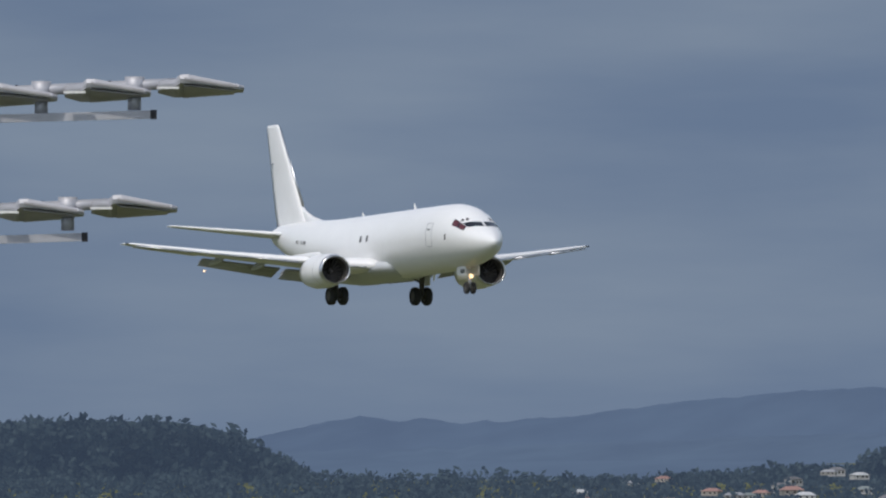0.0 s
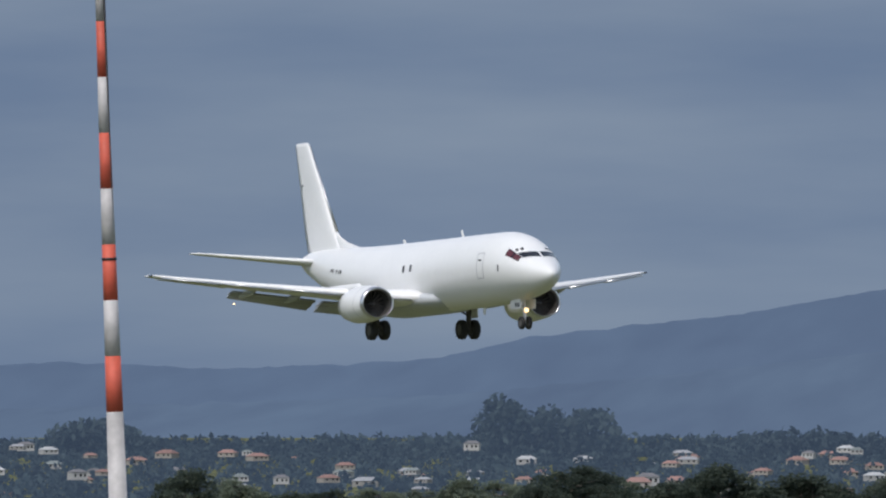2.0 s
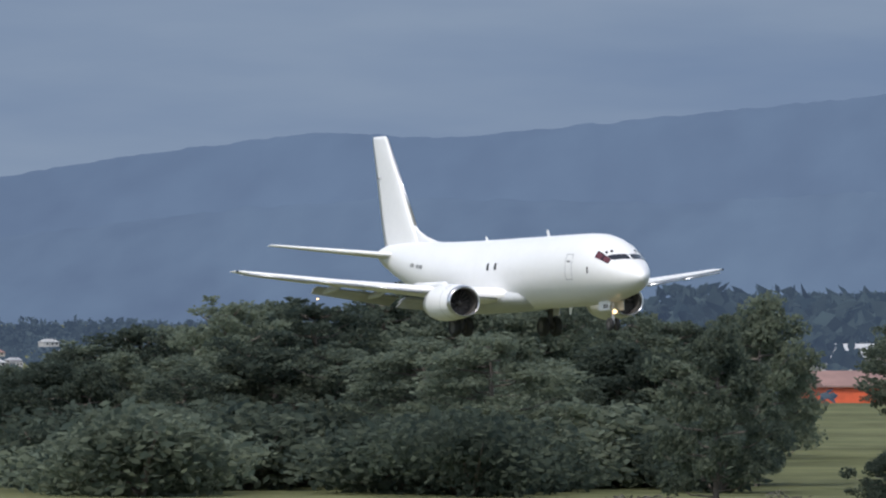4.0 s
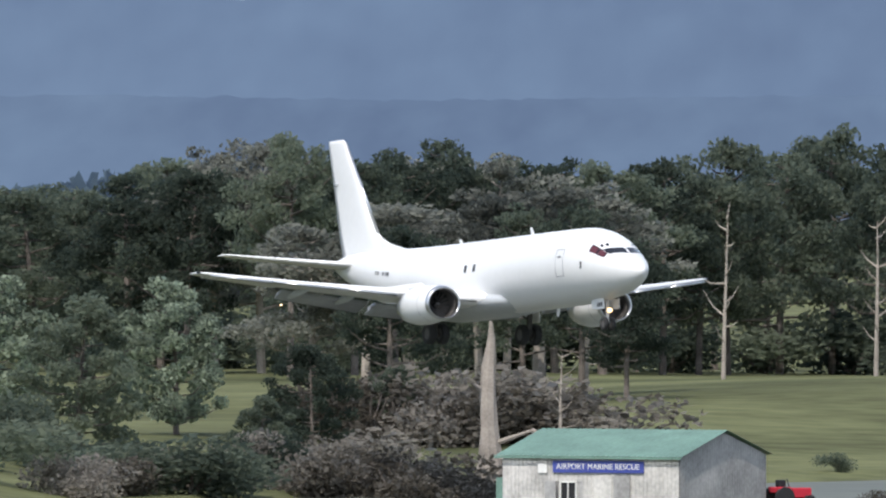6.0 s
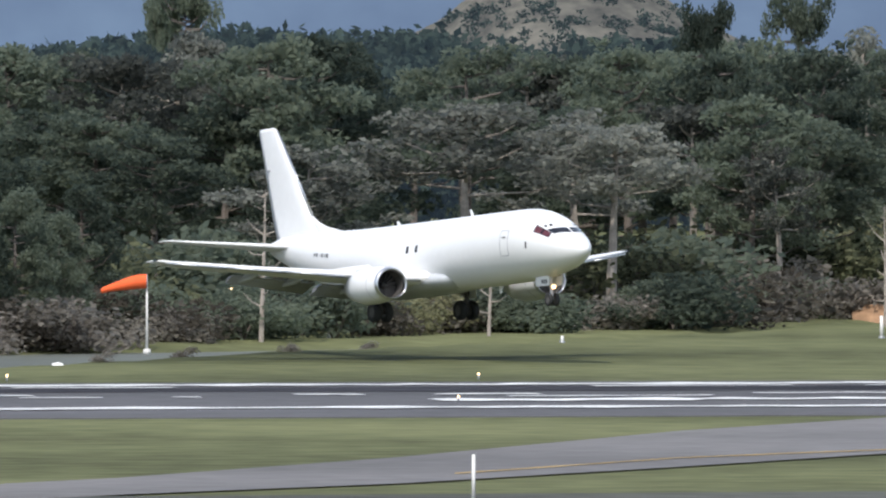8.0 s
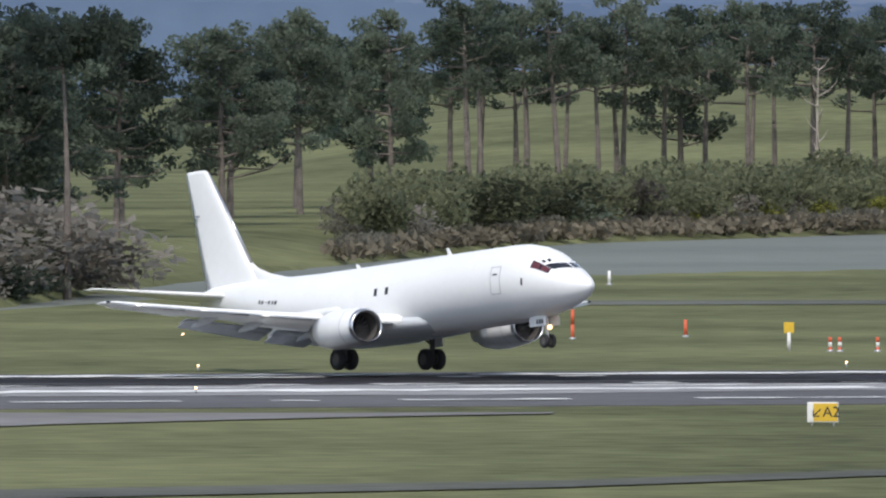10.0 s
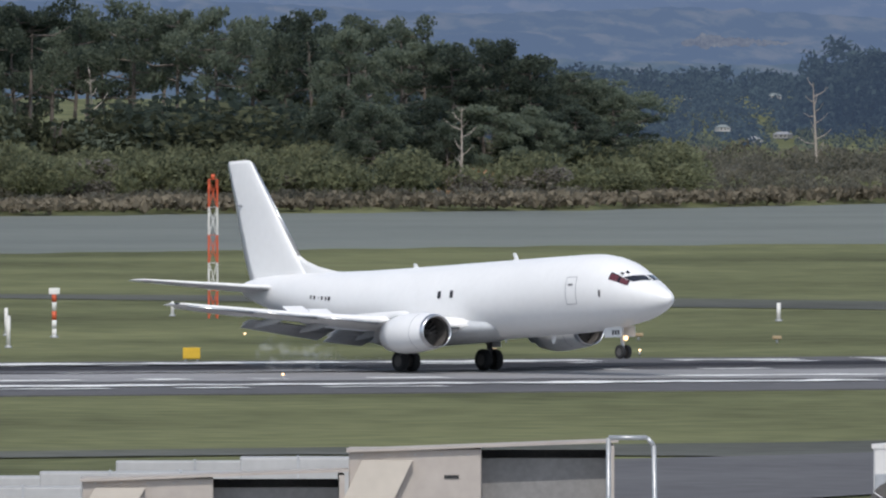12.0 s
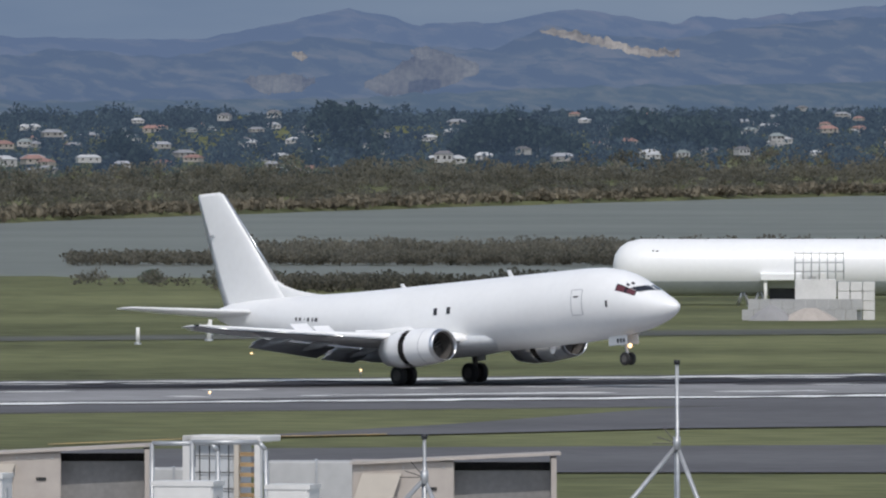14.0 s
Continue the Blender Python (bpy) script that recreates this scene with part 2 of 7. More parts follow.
def block(bm, x0, x1, y0, y1, z0, z1, bevel=0.0, mi=0):
    r = bmesh.ops.create_cube(bm, size=1, matrix=Matrix.Translation(((x0 + x1) / 2, (y0 + y1) / 2, (z0 + z1) / 2)) @ Matrix.Diagonal((x1 - x0, y1 - y0, z1 - z0, 1)))
    vs = r["verts"]
    if bevel:
        es = {e for v in vs for e in v.link_edges}
        bmesh.ops.bevel(bm, geom=list(es), offset=bevel, segments=1, affect="EDGES")
    return bm


def tube(bm, p, q, r0, r1=None, sides=8):
    """A tapered round bar from p to q."""
    p, q = Vector(p), Vector(q)
    r1 = r0 if r1 is None else r1
    turn = (q - p).to_track_quat("Z", "Y").to_matrix()
    rings = []
    for c, r in ((p, r0), (q, r1)):
        rings.append([bm.verts.new(c + turn @ Vector((r * math.cos(2 * math.pi * i / sides), r * math.sin(2 * math.pi * i / sides), 0))) for i in range(sides)])
    for i in range(sides):
        j = (i + 1) % sides
        bm.faces.new((rings[0][i], rings[0][j], rings[1][j], rings[1][i]))
    bm.faces.new(rings[0][::-1])
    bm.faces.new(rings[1])
    return bm


def loft(bm, rings, cap=True, closed=True):
    """Skins rows of points, each of the same count."""
    rows = [[bm.verts.new(c) for c in ring] for ring in rings]
    n = len(rows[0])
    for a, b in zip(rows, rows[1:]):
        for i in range(n if closed else n - 1):
            j = (i + 1) % n
            bm.faces.new((a[i], a[j], b[j], b[i]))
    if cap:
        bm.faces.new(rows[0][::-1])
        bm.faces.new(rows[-1])
    bmesh.ops.recalc_face_normals(bm, faces=bm.faces)
    return bm


def box_part(name, dims, material, parent, label="", bevel=0.0, m=None):
    return part(name, block(bmesh.new(), *dims, bevel=bevel), material, parent, label, m=m)


def bar_part(name, p, q, r0, material, parent, label="", r1=None, sides=8):
    return part(name, tube(bmesh.new(), p, q, r0, r1, sides), material, parent, label, smooth=sides > 6)


def empty(name, m, label, category, group="", kind=""):
    ob = new(name)
    ob.matrix_basis = m
    return tagged(ob, label, category, group, kind)


def words(text, size, material, parent, m, name="lettering"):
    """Raised letters from the built-in font, as a mesh."""
    cu = bpy.data.curves.new(name, "FONT")
    cu.body, cu.size, cu.extrude, cu.align_x, cu.align_y = text, size, 0.01, "CENTER", "CENTER"
    tmp = bpy.data.objects.new(name, cu)
    me = bpy.data.meshes.new_from_object(tmp)
    bpy.data.objects.remove(tmp)
    me.materials.clear()
    me.materials.append(material)
    ob = new(name, me)
    ob.parent = parent
    ob.matrix_basis = m
    return ob


# ---- the large structure: ground, water, runway, hills ----
def curve(points):
    """A piecewise linear function of bearing."""
    xs, ys = [p[0] for p in points], [p[1] for p in points]
    return lambda u: float(np.interp(u, xs, ys))


near_shore = curve([(4600, 700), (5400, 774), (6300, 808), (7000, 846), (7600, 905), (8200, 945), (8700, 1008), (9233, 1022), (9600, 1040), (10610, 1202), (12000, 1300),
                    (13300, 1370), (14500, 1400), (16000, 1330), (18500, 1330)])
far_shore = curve([(4600, 704), (5000, 800), (5400, 852), (6300, 896), (7000, 916), (7600, 932), (8200, 955), (8700, 1018), (9233, 1032), (9600, 1075), (10610, 1445), (12000, 1640),
                   (13300, 1720), (14500, 1890), (15115, 1941), (16600, 2400), (18500, 2700)])


def ground_z(u, d):
    n, f = near_shore(u), far_shore(u)
    z = 0.0
    if 4650 < u < 18400 and n < d < f:
        z -= 1.4 * min(1.0, (d - n) / 14, (f - d) / 14)
    if d > f + 20:
        z += min(1.6, (d - f - 20) / 50)
    if d > 2600:
        z += (d - 2600) * (0.0 if u < 5000 else 0.0018 if u < 12700 else 0.0045 if u > 13300 else 0.0018 + 0.0027 * (u - 12700) / 600)
    if 10000 < u < 12900 and d > 1800:
        z += 9.5 * min(1, (d - 1800) / 240) * math.sin((u - 10000) / 2900 * math.pi) ** 0.5 * (1 if u < 11250 else max(0.1, 1 - (u - 11250) / 600))
    if 5600 < u < 7600 and f + 40 < d < 2000:
        z += 1.3 * math.sin((d - f) / 95.0) * min(1, (d - f - 40) / 90) * math.sin((u - 5600) / 2000 * math.pi)
    return z


def build_ground():
    us = list(np.arange(-27000, -3000, 3000.0)) + list(np.arange(-3000, 20000, 65.0)) + list(np.arange(20000, 64000, 3000.0))
    turn = 2 * math.pi * STEP
    us = [u for u in us if u - us[0] < turn - 1000]
    ds = [8, 60, 120, 220, 350, 500, 600] + list(np.arange(640, 1500, 11.0)) + list(np.arange(1500, 2700, 28.0)) + list(np.arange(2700, 4960, 150.0)) + [4960]
    verts, faces = [], []
    for d in ds:
        for u in us:
            verts.append(polar(u, d, ground_z(u, d)))
    n = len(us)
    for i in range(len(ds) - 1):
        for j in range(n):
            k = (j + 1) % n
            faces.append((i * n + j, i * n + k, (i + 1) * n + k, (i + 1) * n + j))
    faces.append(tuple(range(n))[::-1])
    me = bpy.data.meshes.new("ground")
    me.from_pydata(verts, [], faces)
    me.materials.append(GRASS)
    tagged(new("ground", me), "wide mown airfield grass with drier far fields", "ground", kind="structure")


build_ground()


def ribbon(bm, us, near, far, z):
    """A level strip between two distances over bearings us."""
    a = [bm.verts.new(polar(u, near(u), z)) for u in us]
    b = [bm.verts.new(polar(u, far(u), z)) for u in us]
    for i in range(len(us) - 1):
        bm.faces.new((a[i], a[i + 1], b[i + 1], b[i]))
    return bm


tagged(part("water", ribbon(bmesh.new(), np.arange(4600, 18500, 60.0), near_shore, far_shore, -0.45), WATER),
       "grey-green wind-rippled estuary water beyond the grass", "water", kind="structure")

# The runway is one straight strip. RA to RB is its centre line.
RA, RB = polar(11400, 815), polar(15900, 868)
R_DIR = (RB - RA).normalized()
R_OUT = Vector((-R_DIR.y, R_DIR.x, 0))


def strip(bm, s0, s1, o0, o1, z, thick=0.0):
    """A quad along the runway: s metres along from RA, o metres outward from its centre line."""
    c = [RA + R_DIR * s + R_OUT * o for s, o in ((s0, o0), (s1, o0), (s1, o1), (s0, o1))]
    top = [bm.verts.new((p.x, p.y, z)) for p in c]
    bm.faces.new(top)
    if thick:
        low = [bm.verts.new((p.x, p.y, z - thick)) for p in c]
        for i in range(4):
            j = (i + 1) % 4
            bm.faces.new((top[i], low[i], low[j], top[j]))
    return bm


def smear(bm, s0, s1, o, w, z, seed, step=4.0, rag=0.35, gap=0.0):
    """A ragged painted or rubbed line along the runway."""
    r = random.Random(seed)
    s, last = s0, None
    while s < s1:
        a, b = o - w / 2 * r.uniform(1 - rag, 1 + rag * 0.6), o + w / 2 * r.uniform(1 - rag, 1 + rag * 0.6)
        if r.random() < gap:
            last = None
            s += step
            continue
        p, q = RA + R_DIR * s + R_OUT * a, RA + R_DIR * s + R_OUT * b
        now = (bm.verts.new((p.x, p.y, z)), bm.verts.new((q.x, q.y, z)))
        if last:
            bm.faces.new((last[0], now[0], now[1], last[1]))
        last = now
        s += step * r.uniform(0.7, 1.3)
    return bm


runway = empty("runway", Matrix(), "dark asphalt runway with white edge lines and tyre marks", "runway", kind="structure")
slab = bmesh.new()
edge = [RA + R_DIR * s_ + R_OUT * o_ for s_, o_ in ((-158, -56), (900, -56), (900, 22), (-124, 22), (-158, -12))]
top_ = [slab.verts.new((p.x, p.y, 0.05)) for p in edge]
low_ = [slab.verts.new((p.x, p.y, -0.15)) for p in edge]
slab.faces.new(top_)
for i in range(5):
    slab.faces.new((top_[i], low_[i], low_[(i + 1) % 5], top_[(i + 1) % 5]))
part("shoulder", slab, ASPH, runway)
part("centre_band", smear(bmesh.new(), -130, 900, 4, 11, 0.075, 3, 9), SKID, runway, "black rubber tyre marks")
part("pale_band", smear(bmesh.new(), -62, 900, -19, 24, 0.075, 5, 11), ASPH_L, runway, "worn grey asphalt band")
for o, w, s0, s1, sd, gp in ((14, 4.2, -124, 900, 6, 0.06), (9, 1.6, -128, 900, 13, 0.3), (-38, 4.4, -155, -78, 7, 0.0), (-38, 4.2, -10, 900, 8, 0.02), (-9, 2.2, -155, 900, 9, 0.35), (-14, 1.6, -155, -10, 14, 0.4),
                             (-22, 5.0, -105, -12, 10, 0.03), (-25, 2.6, -12, 900, 12, 0.3), (-44, 2.0, -70, 40, 15, 0.3)):
    part("edge_line", smear(bmesh.new(), s0, s1, o, w, 0.10, sd, 1.9, 0.75, gp), PAINT, runway, "ragged white painted line")
r_ = random.Random(11)
for i in range(26):
    s = r_.uniform(-120, 420)
    part("tyre_mark", smear(bmesh.new(), s, s + r_.uniform(25, 90), r_.uniform(-12, 12), r_.uniform(0.8, 2.0), 0.10, 40 + i), SKID, runway)

# Taxiways in front of the runway.
taxi = empty("taxiway", Matrix(), "grey asphalt taxiway curving off the runway", "taxiway", kind="structure")


def sweep_strip(name, rows, z, material, parent, label=""):
    """A strip through rows of (bearing, drop of the far edge, drop of the near edge)."""
    us = np.arange(rows[0][0], rows[-1][0] + 1, 40.0)
    f, n = curve([(a, b) for a, b, c in rows]), curve([(a, c) for a, b, c in rows])
    return part(name, ribbon(bmesh.new(), us, lambda u: reach(n(u)), lambda u: reach(f(u)), z), material, parent, label)


sweep_strip("exit_strip", [(6900, 800, 830), (7100, 752, 782), (7300, 742, 772), (7800, 705, 752), (8300, 658, 722), (8700, 632, 696), (9233, 630, 671), (9700, 632, 652), (10200, 632, 640), (10600, 631, 633)], 0.062, ASPH_E, taxi, "pale worn asphalt")
sweep_strip("parallel_strip", [(7200, 775, 800), (8700, 765, 785), (9600, 768, 785), (10600, 752, 764), (11700, 713, 724), (12800, 700, 712), (13700, 690, 715), (15100, 655, 668), (16800, 640, 668)], 0.058, ASPH_W, taxi)
sweep_strip("apron_strip", [(12000, 800, 850), (12800, 735, 800), (13700, 712, 790), (14700, 680, 730), (15100, 650, 690), (16800, 640, 690)], 0.066, ASPH, taxi)
sweep_strip("exit_strip", [(15600, 622, 626), (15900, 605, 622), (16300, 575, 612), (16800, 560, 606)], 0.064, ASPH, taxi)
sweep_strip("guide_line", [(7900, 734, 736), (8300, 706, 707.5), (8700, 690, 691.5), (9100, 672, 673.2)], 0.085, YELLOW, taxi, "faded yellow guide line")
sweep_strip("guide_line", [(15200, 640, 641.5), (15500, 628, 629.5), (15800, 622, 623.5)], 0.085, YELLOW, taxi, "faded yellow guide line")
sweep_strip("guide_line", [(13900, 703, 708), (14200, 698, 702)], 0.085, FADED, taxi, "short red painted line")
sweep_strip("service_road", [(10600, 432, 440), (11700, 430, 437), (12200, 426, 433), (13300, 432, 448), (13900, 440, 455), (15100, 448, 456), (16800, 432, 442)], 0.04, ASPH_W, taxi, "thin service road")


def ridge(name, profile, d, depth, material, label, rough, seed, u0=-2500, u1=19500, fall=0.9):
    """A far range: profile gives its height above eye level, in steps, along the bearing."""
    us = np.arange(u0, u1, 14.0)
    rows = 9
    verts, faces = [], []
    for i in range(rows):
        k = i / (rows - 1)
        for u in us:
            h = profile(u) + rough * (noise.noise((u / 46.0, seed, 0)) + 0.5 * noise.noise((u / 17.0, seed, 2)))
            top = EYE + h * d / STEP
            bulge = 1 + 0.16 * noise.noise((u / 260.0, k * 2.2, seed)) * math.sin(math.pi * k)
            z = max(-2.0, top * (1 - k ** 1.3) * bulge) if k else top
            verts.append(polar(u, d - depth * k, z))
    n = len(us)
    for i in range(rows - 1):
        for j in range(n - 1):
            faces.append((i * n + j, (i + 1) * n + j, (i + 1) * n + j + 1, i * n + j + 1))
    me = bpy.data.meshes.new(name)
    me.from_pydata(verts, [], faces)
    me.polygons.foreach_set("use_smooth", [True] * len(me.polygons))
    me.materials.append(material)
    return tagged(new(name, me), label, "hills", kind="structure")


far_range = curve([(-2500, -60), (400, -60), (560, -25), (640, -10), (700, -20), (750, -14), (820, -24), (1000, -12), (1200, 14), (1439, 36), (1549, 40), (1829, 28),
                   (1949, 32), (2199, 45), (2379, 85), (2549, 104), (2749, 125), (2969, 164), (3219, 204), (3549, 246), (3789, 236), (4205, 277), (4505, 307), (4805, 347),
                   (4925, 335), (5055, 351), (5295, 317), (5405, 332), (5585, 335), (5773, 324), (6400, 330), (7500, 300), (9500, 260), (11000, 220), (12500, 190), (13600, 140), (14600, 130),
                   (15115, 84), (15450, 78), (15565, 98), (15735, 135), (15855, 106), (16005, 110), (16125, 134), (16315, 106), (16345, 122), (16415, 114), (16683, 141), (17600, 150), (19500, 120)])
mid_range = curve([(-2500, -75), (700, -70), (1400, -45), (2200, -20), (2650, 20), (3000, 60), (3400, 110), (3700, 130), (4205, 120), (4500, 140), (5000, 150), (5600, 140), (6500, 150),
                   (7500, 120), (9500, 100), (11500, 90), (12600, 90), (13400, 66), (14200, 62), (14800, 44), (15300, 20), (15700, 60), (16100, 40), (16600, 60), (17500, 70), (19500, 60)])
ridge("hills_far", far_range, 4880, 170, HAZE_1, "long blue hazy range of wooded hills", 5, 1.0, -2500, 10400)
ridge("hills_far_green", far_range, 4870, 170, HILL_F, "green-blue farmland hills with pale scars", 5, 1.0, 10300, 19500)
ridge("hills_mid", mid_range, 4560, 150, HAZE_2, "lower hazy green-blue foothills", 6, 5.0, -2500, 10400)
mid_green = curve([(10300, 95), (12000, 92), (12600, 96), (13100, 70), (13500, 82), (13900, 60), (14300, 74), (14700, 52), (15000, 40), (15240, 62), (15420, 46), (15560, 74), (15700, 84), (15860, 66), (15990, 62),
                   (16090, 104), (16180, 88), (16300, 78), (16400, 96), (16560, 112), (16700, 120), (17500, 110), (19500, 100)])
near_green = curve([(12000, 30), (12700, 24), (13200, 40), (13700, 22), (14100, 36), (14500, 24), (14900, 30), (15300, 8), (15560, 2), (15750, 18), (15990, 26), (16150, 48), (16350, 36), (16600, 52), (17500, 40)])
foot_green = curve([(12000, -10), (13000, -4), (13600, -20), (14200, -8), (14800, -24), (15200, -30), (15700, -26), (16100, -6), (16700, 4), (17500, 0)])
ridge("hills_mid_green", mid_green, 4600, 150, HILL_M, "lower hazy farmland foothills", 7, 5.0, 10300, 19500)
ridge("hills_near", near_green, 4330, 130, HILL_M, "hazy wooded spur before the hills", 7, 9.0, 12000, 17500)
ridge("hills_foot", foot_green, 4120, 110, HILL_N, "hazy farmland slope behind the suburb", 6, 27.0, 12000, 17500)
# hills_low is an added slope in painted haze colour, covering the grass line.
ridge("hills_low", curve([(-900, -88), (1300, -90), (1700, -102), (2400, -118)]), 3450, 120, HAZE_2, "added haze-coloured slope below the far hills", 2, 21.0, -900, 2400)
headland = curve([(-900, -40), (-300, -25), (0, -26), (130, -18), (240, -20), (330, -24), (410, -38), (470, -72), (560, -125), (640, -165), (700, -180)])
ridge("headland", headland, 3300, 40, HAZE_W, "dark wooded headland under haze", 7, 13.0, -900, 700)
cone = curve([(7600, -40), (7720, -5), (7800, 32), (7880, 75), (7950, 135), (8060, 172), (8180, 158), (8260, 118), (8330, 72), (8420, 30), (8600, -40)])
# The faint blue emission paints haze onto the dry grass colour.
CONE = mat("haze_glow_dry_grass_hill", (0.088, 0.086, 0.070), 0.95, var=0.35, coarse=0.06, fine=0.4, tint=(0.128, 0.118, 0.092), glow=(0.3, 0.4, 0.6, 0.06), spec=0.0, flat=0.2)
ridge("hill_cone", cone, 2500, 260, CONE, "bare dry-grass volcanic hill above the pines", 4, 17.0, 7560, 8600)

# ---- trees ----
def leaf_cloud(r, clumps, count, size):
    """Many small leaf faces gathered in flattened clumps (x, y, z, radius, squash)."""
    out = []
    for x, y, z, rad, sq in clumps:
        k = max(6, int(count * rad * rad))
        c = r.normal(size=(k, 3))
        c /= np.linalg.norm(c, axis=1)[:, None]
        c *= (r.random((k, 1)) ** 0.45) * rad
        c[:, 2] *= sq
        c += (x, y, z)
        a = r.normal(size=(k, 3))
        a /= np.linalg.norm(a, axis=1)[:, None]
        b = np.cross(a, r.normal(size=(k, 3)))
        b /= np.linalg.norm(b, axis=1)[:, None]
        s = size * r.uniform(0.55, 1.3, (k, 1))
        out.append(np.stack([c - a * s, c + b * s * 0.55, c + a * s, c - b * s * 0.55], 1))
    q = np.concatenate(out).reshape(-1, 3)
    return q


def leaf_mesh(name, q, material):
    me = bpy.data.meshes.new(name)
    n = len(q) // 4
    me.vertices.add(len(q))
    me.vertices.foreach_set("co", q.astype(np.float32).ravel())
    me.loops.add(len(q))
    me.loops.foreach_set("vertex_index", np.arange(len(q), dtype=np.int32))
    me.polygons.add(n)
    me.polygons.foreach_set("loop_start", np.arange(0, len(q), 4, dtype=np.int32))
    me.update(calc_edges=True)
    me.materials.append(material)
    return me


def make_tree(kind, seed, label, material, bark=BARK, thin=False, flat=False):
    """One tree, about 16 m high, with trunk, limbs and crown."""
    r = np.random.default_rng(seed)
    tree = empty({"pine": "pine_tree", "bush": "shrub", "round": "broadleaf_tree", "bare": "dead_tree"}[kind], pose(0, 0, 0), label, "shrub" if kind == "bush" else "tree")
    clumps, limbs = [], bmesh.new()
    trunk = bmesh.new()
    if kind == "bush":
        for i in range(9):
            a, q = r.uniform(0, 6.28), r.uniform(0, 1.5)
            rad = r.uniform(0.7, 1.3)
            clumps.append((q * math.cos(a) * 1.2, q * math.sin(a) * 1.2, r.uniform(0.3, 1.7), rad, 0.75))
        for i in range(5):
            tube(trunk, (0, 0, 0), (r.uniform(-1, 1), r.uniform(-1, 1), r.uniform(1, 2)), 0.06, 0.02, 5)
        size, count = 0.125, 220
    else:
        top = 16.0
        lean = (r.uniform(-0.7, 0.7), r.uniform(-0.7, 0.7))
        first = {"pine": r.uniform(7.0, 9.5) if thin else r.uniform(3.0, 6.5), "round": 0.8, "bare": 3.0}[kind]
        if flat:
            first = 13.2
        pts = [Vector((lean[0] * k * k + 0.2 * math.sin(3 * k + seed), lean[1] * k * k, top * 0.93 * k)) for k in (0, 0.25, 0.5, 0.75, 1)]
        rad = [0.31, 0.26, 0.20, 0.13, 0.05]
        for i in range(4):
            tube(trunk, pts[i], pts[i + 1] + (pts[i + 1] - pts[i]) * 0.01, rad[i], rad[i + 1], 7)
        count_l = {"pine": 13 if thin else 30, "round": 34, "bare": 13}[kind]
        for i in range(count_l):
            k = (i + r.random()) / count_l
            z = first + (top * 0.95 - first) * k
            f = z / (top * 0.93)
            base = Vector((lean[0] * f * f, lean[1] * f * f, min(z, top * 0.92)))
            a = i * 2.4 + r.uniform(-0.5, 0.5)
            if flat:
                long_ = r.uniform(1.8, 4.4)
                rise = r.uniform(0.15, 0.4) * long_
            elif kind == "pine":
                long_ = (4.6 * (1 - k) ** 0.55 + 1.0) * r.uniform(0.55, 1.15)
                rise = r.uniform(0.1, 0.55) * long_
            elif kind == "round":
                long_ = 5.6 * math.sqrt(max(0.05, 1 - (1.8 * k - 0.6) ** 2)) * r.uniform(0.7, 1.05)
                rise = 0.3 * long_
            else:
                long_ = 4.4 * (1 - k * 0.6) * r.uniform(0.4, 1.2)
                rise = long_ * r.uniform(0.2, 0.9)
            tip = base + Vector((math.cos(a) * long_, math.sin(a) * long_, rise))
            mid = base.lerp(tip, 0.55) + Vector((0, 0, -0.12 * long_))
            if kind == "bare":
                part("limb", tube(tube(bmesh.new(), base, mid, 0.11, 0.07, 5), mid, tip, 0.07, 0.02, 5), bark, tree)
            else:
                tube(limbs, base, mid, 0.11, 0.07, 5)
                tube(limbs, mid, tip, 0.07, 0.02, 5)
            if kind != "bare":
                for w in (1.0, 0.62) if long_ > 2.2 else (0.9,):
                    c = base.lerp(tip, w) + Vector(r.normal(size=3)) * 0.3
                    clumps.append((c.x, c.y, c.z + 0.2, r.uniform(0.9, 1.65) * (0.8 if kind == "pine" and k > 0.85 else 1.0), 0.62 if kind == "pine" else 0.8))
        if kind == "pine":
            for i in range(4):
                clumps.append((pts[4].x + r.uniform(-0.9, 0.9), pts[4].y + r.uniform(-0.9, 0.9), 15.2 + r.uniform(-0.8, 0.5), r.uniform(0.7, 1.2), 0.55))
        size, count = (0.225, 86) if kind == "pine" else (0.27, 105)
    part("trunk", trunk, bark, tree)
    if kind in ("pine", "round"):
        part("branchwork", limbs, bark, tree)
    else:
        limbs.free()
    if clumps:
        crown = new("crown", leaf_mesh("crown", leaf_cloud(r, clumps, count, size), material))
        crown.parent = tree
    return tree


PINES = [make_tree("pine", 20 + i, "dark green pine with bare lower trunk", LEAF) for i in range(7)]
THIN = [make_tree("pine", 30 + i, "tall sparse pine with long bare trunk", LEAF, thin=True) for i in range(5)]
FLAT = [make_tree("pine", 110 + i, "tall pine with a flat umbrella crown", LEAF, thin=True, flat=True) for i in range(2)]
DYING = [make_tree("pine", 120 + i, "half-dead pine with grey twigs and bare trunk", LEAF_D, DEAD, thin=i < 2) for i in range(3)]
ROUND = [make_tree("round", 40 + i, "dense dark broadleaf tree at the field's edge", LEAF) for i in range(2)]
SILVER = make_tree("round", 50, "pale silvery-leaved tree by the shed", LEAF_S)
BUSHES = [make_tree("bush", 60 + i, "low green shrub on the bank", LEAF_G) for i in range(3)]
SCRUBS = [make_tree("bush", 70 + i, "dry grey-brown scrub bush", LEAF_B) for i in range(3)]
DARKB = [make_tree("bush", 75 + i, "dark evergreen shrub on the bank", LEAF) for i in range(2)]
GORSE = make_tree("bush", 80, "gorse bush in yellow bloom", LEAF_Y)
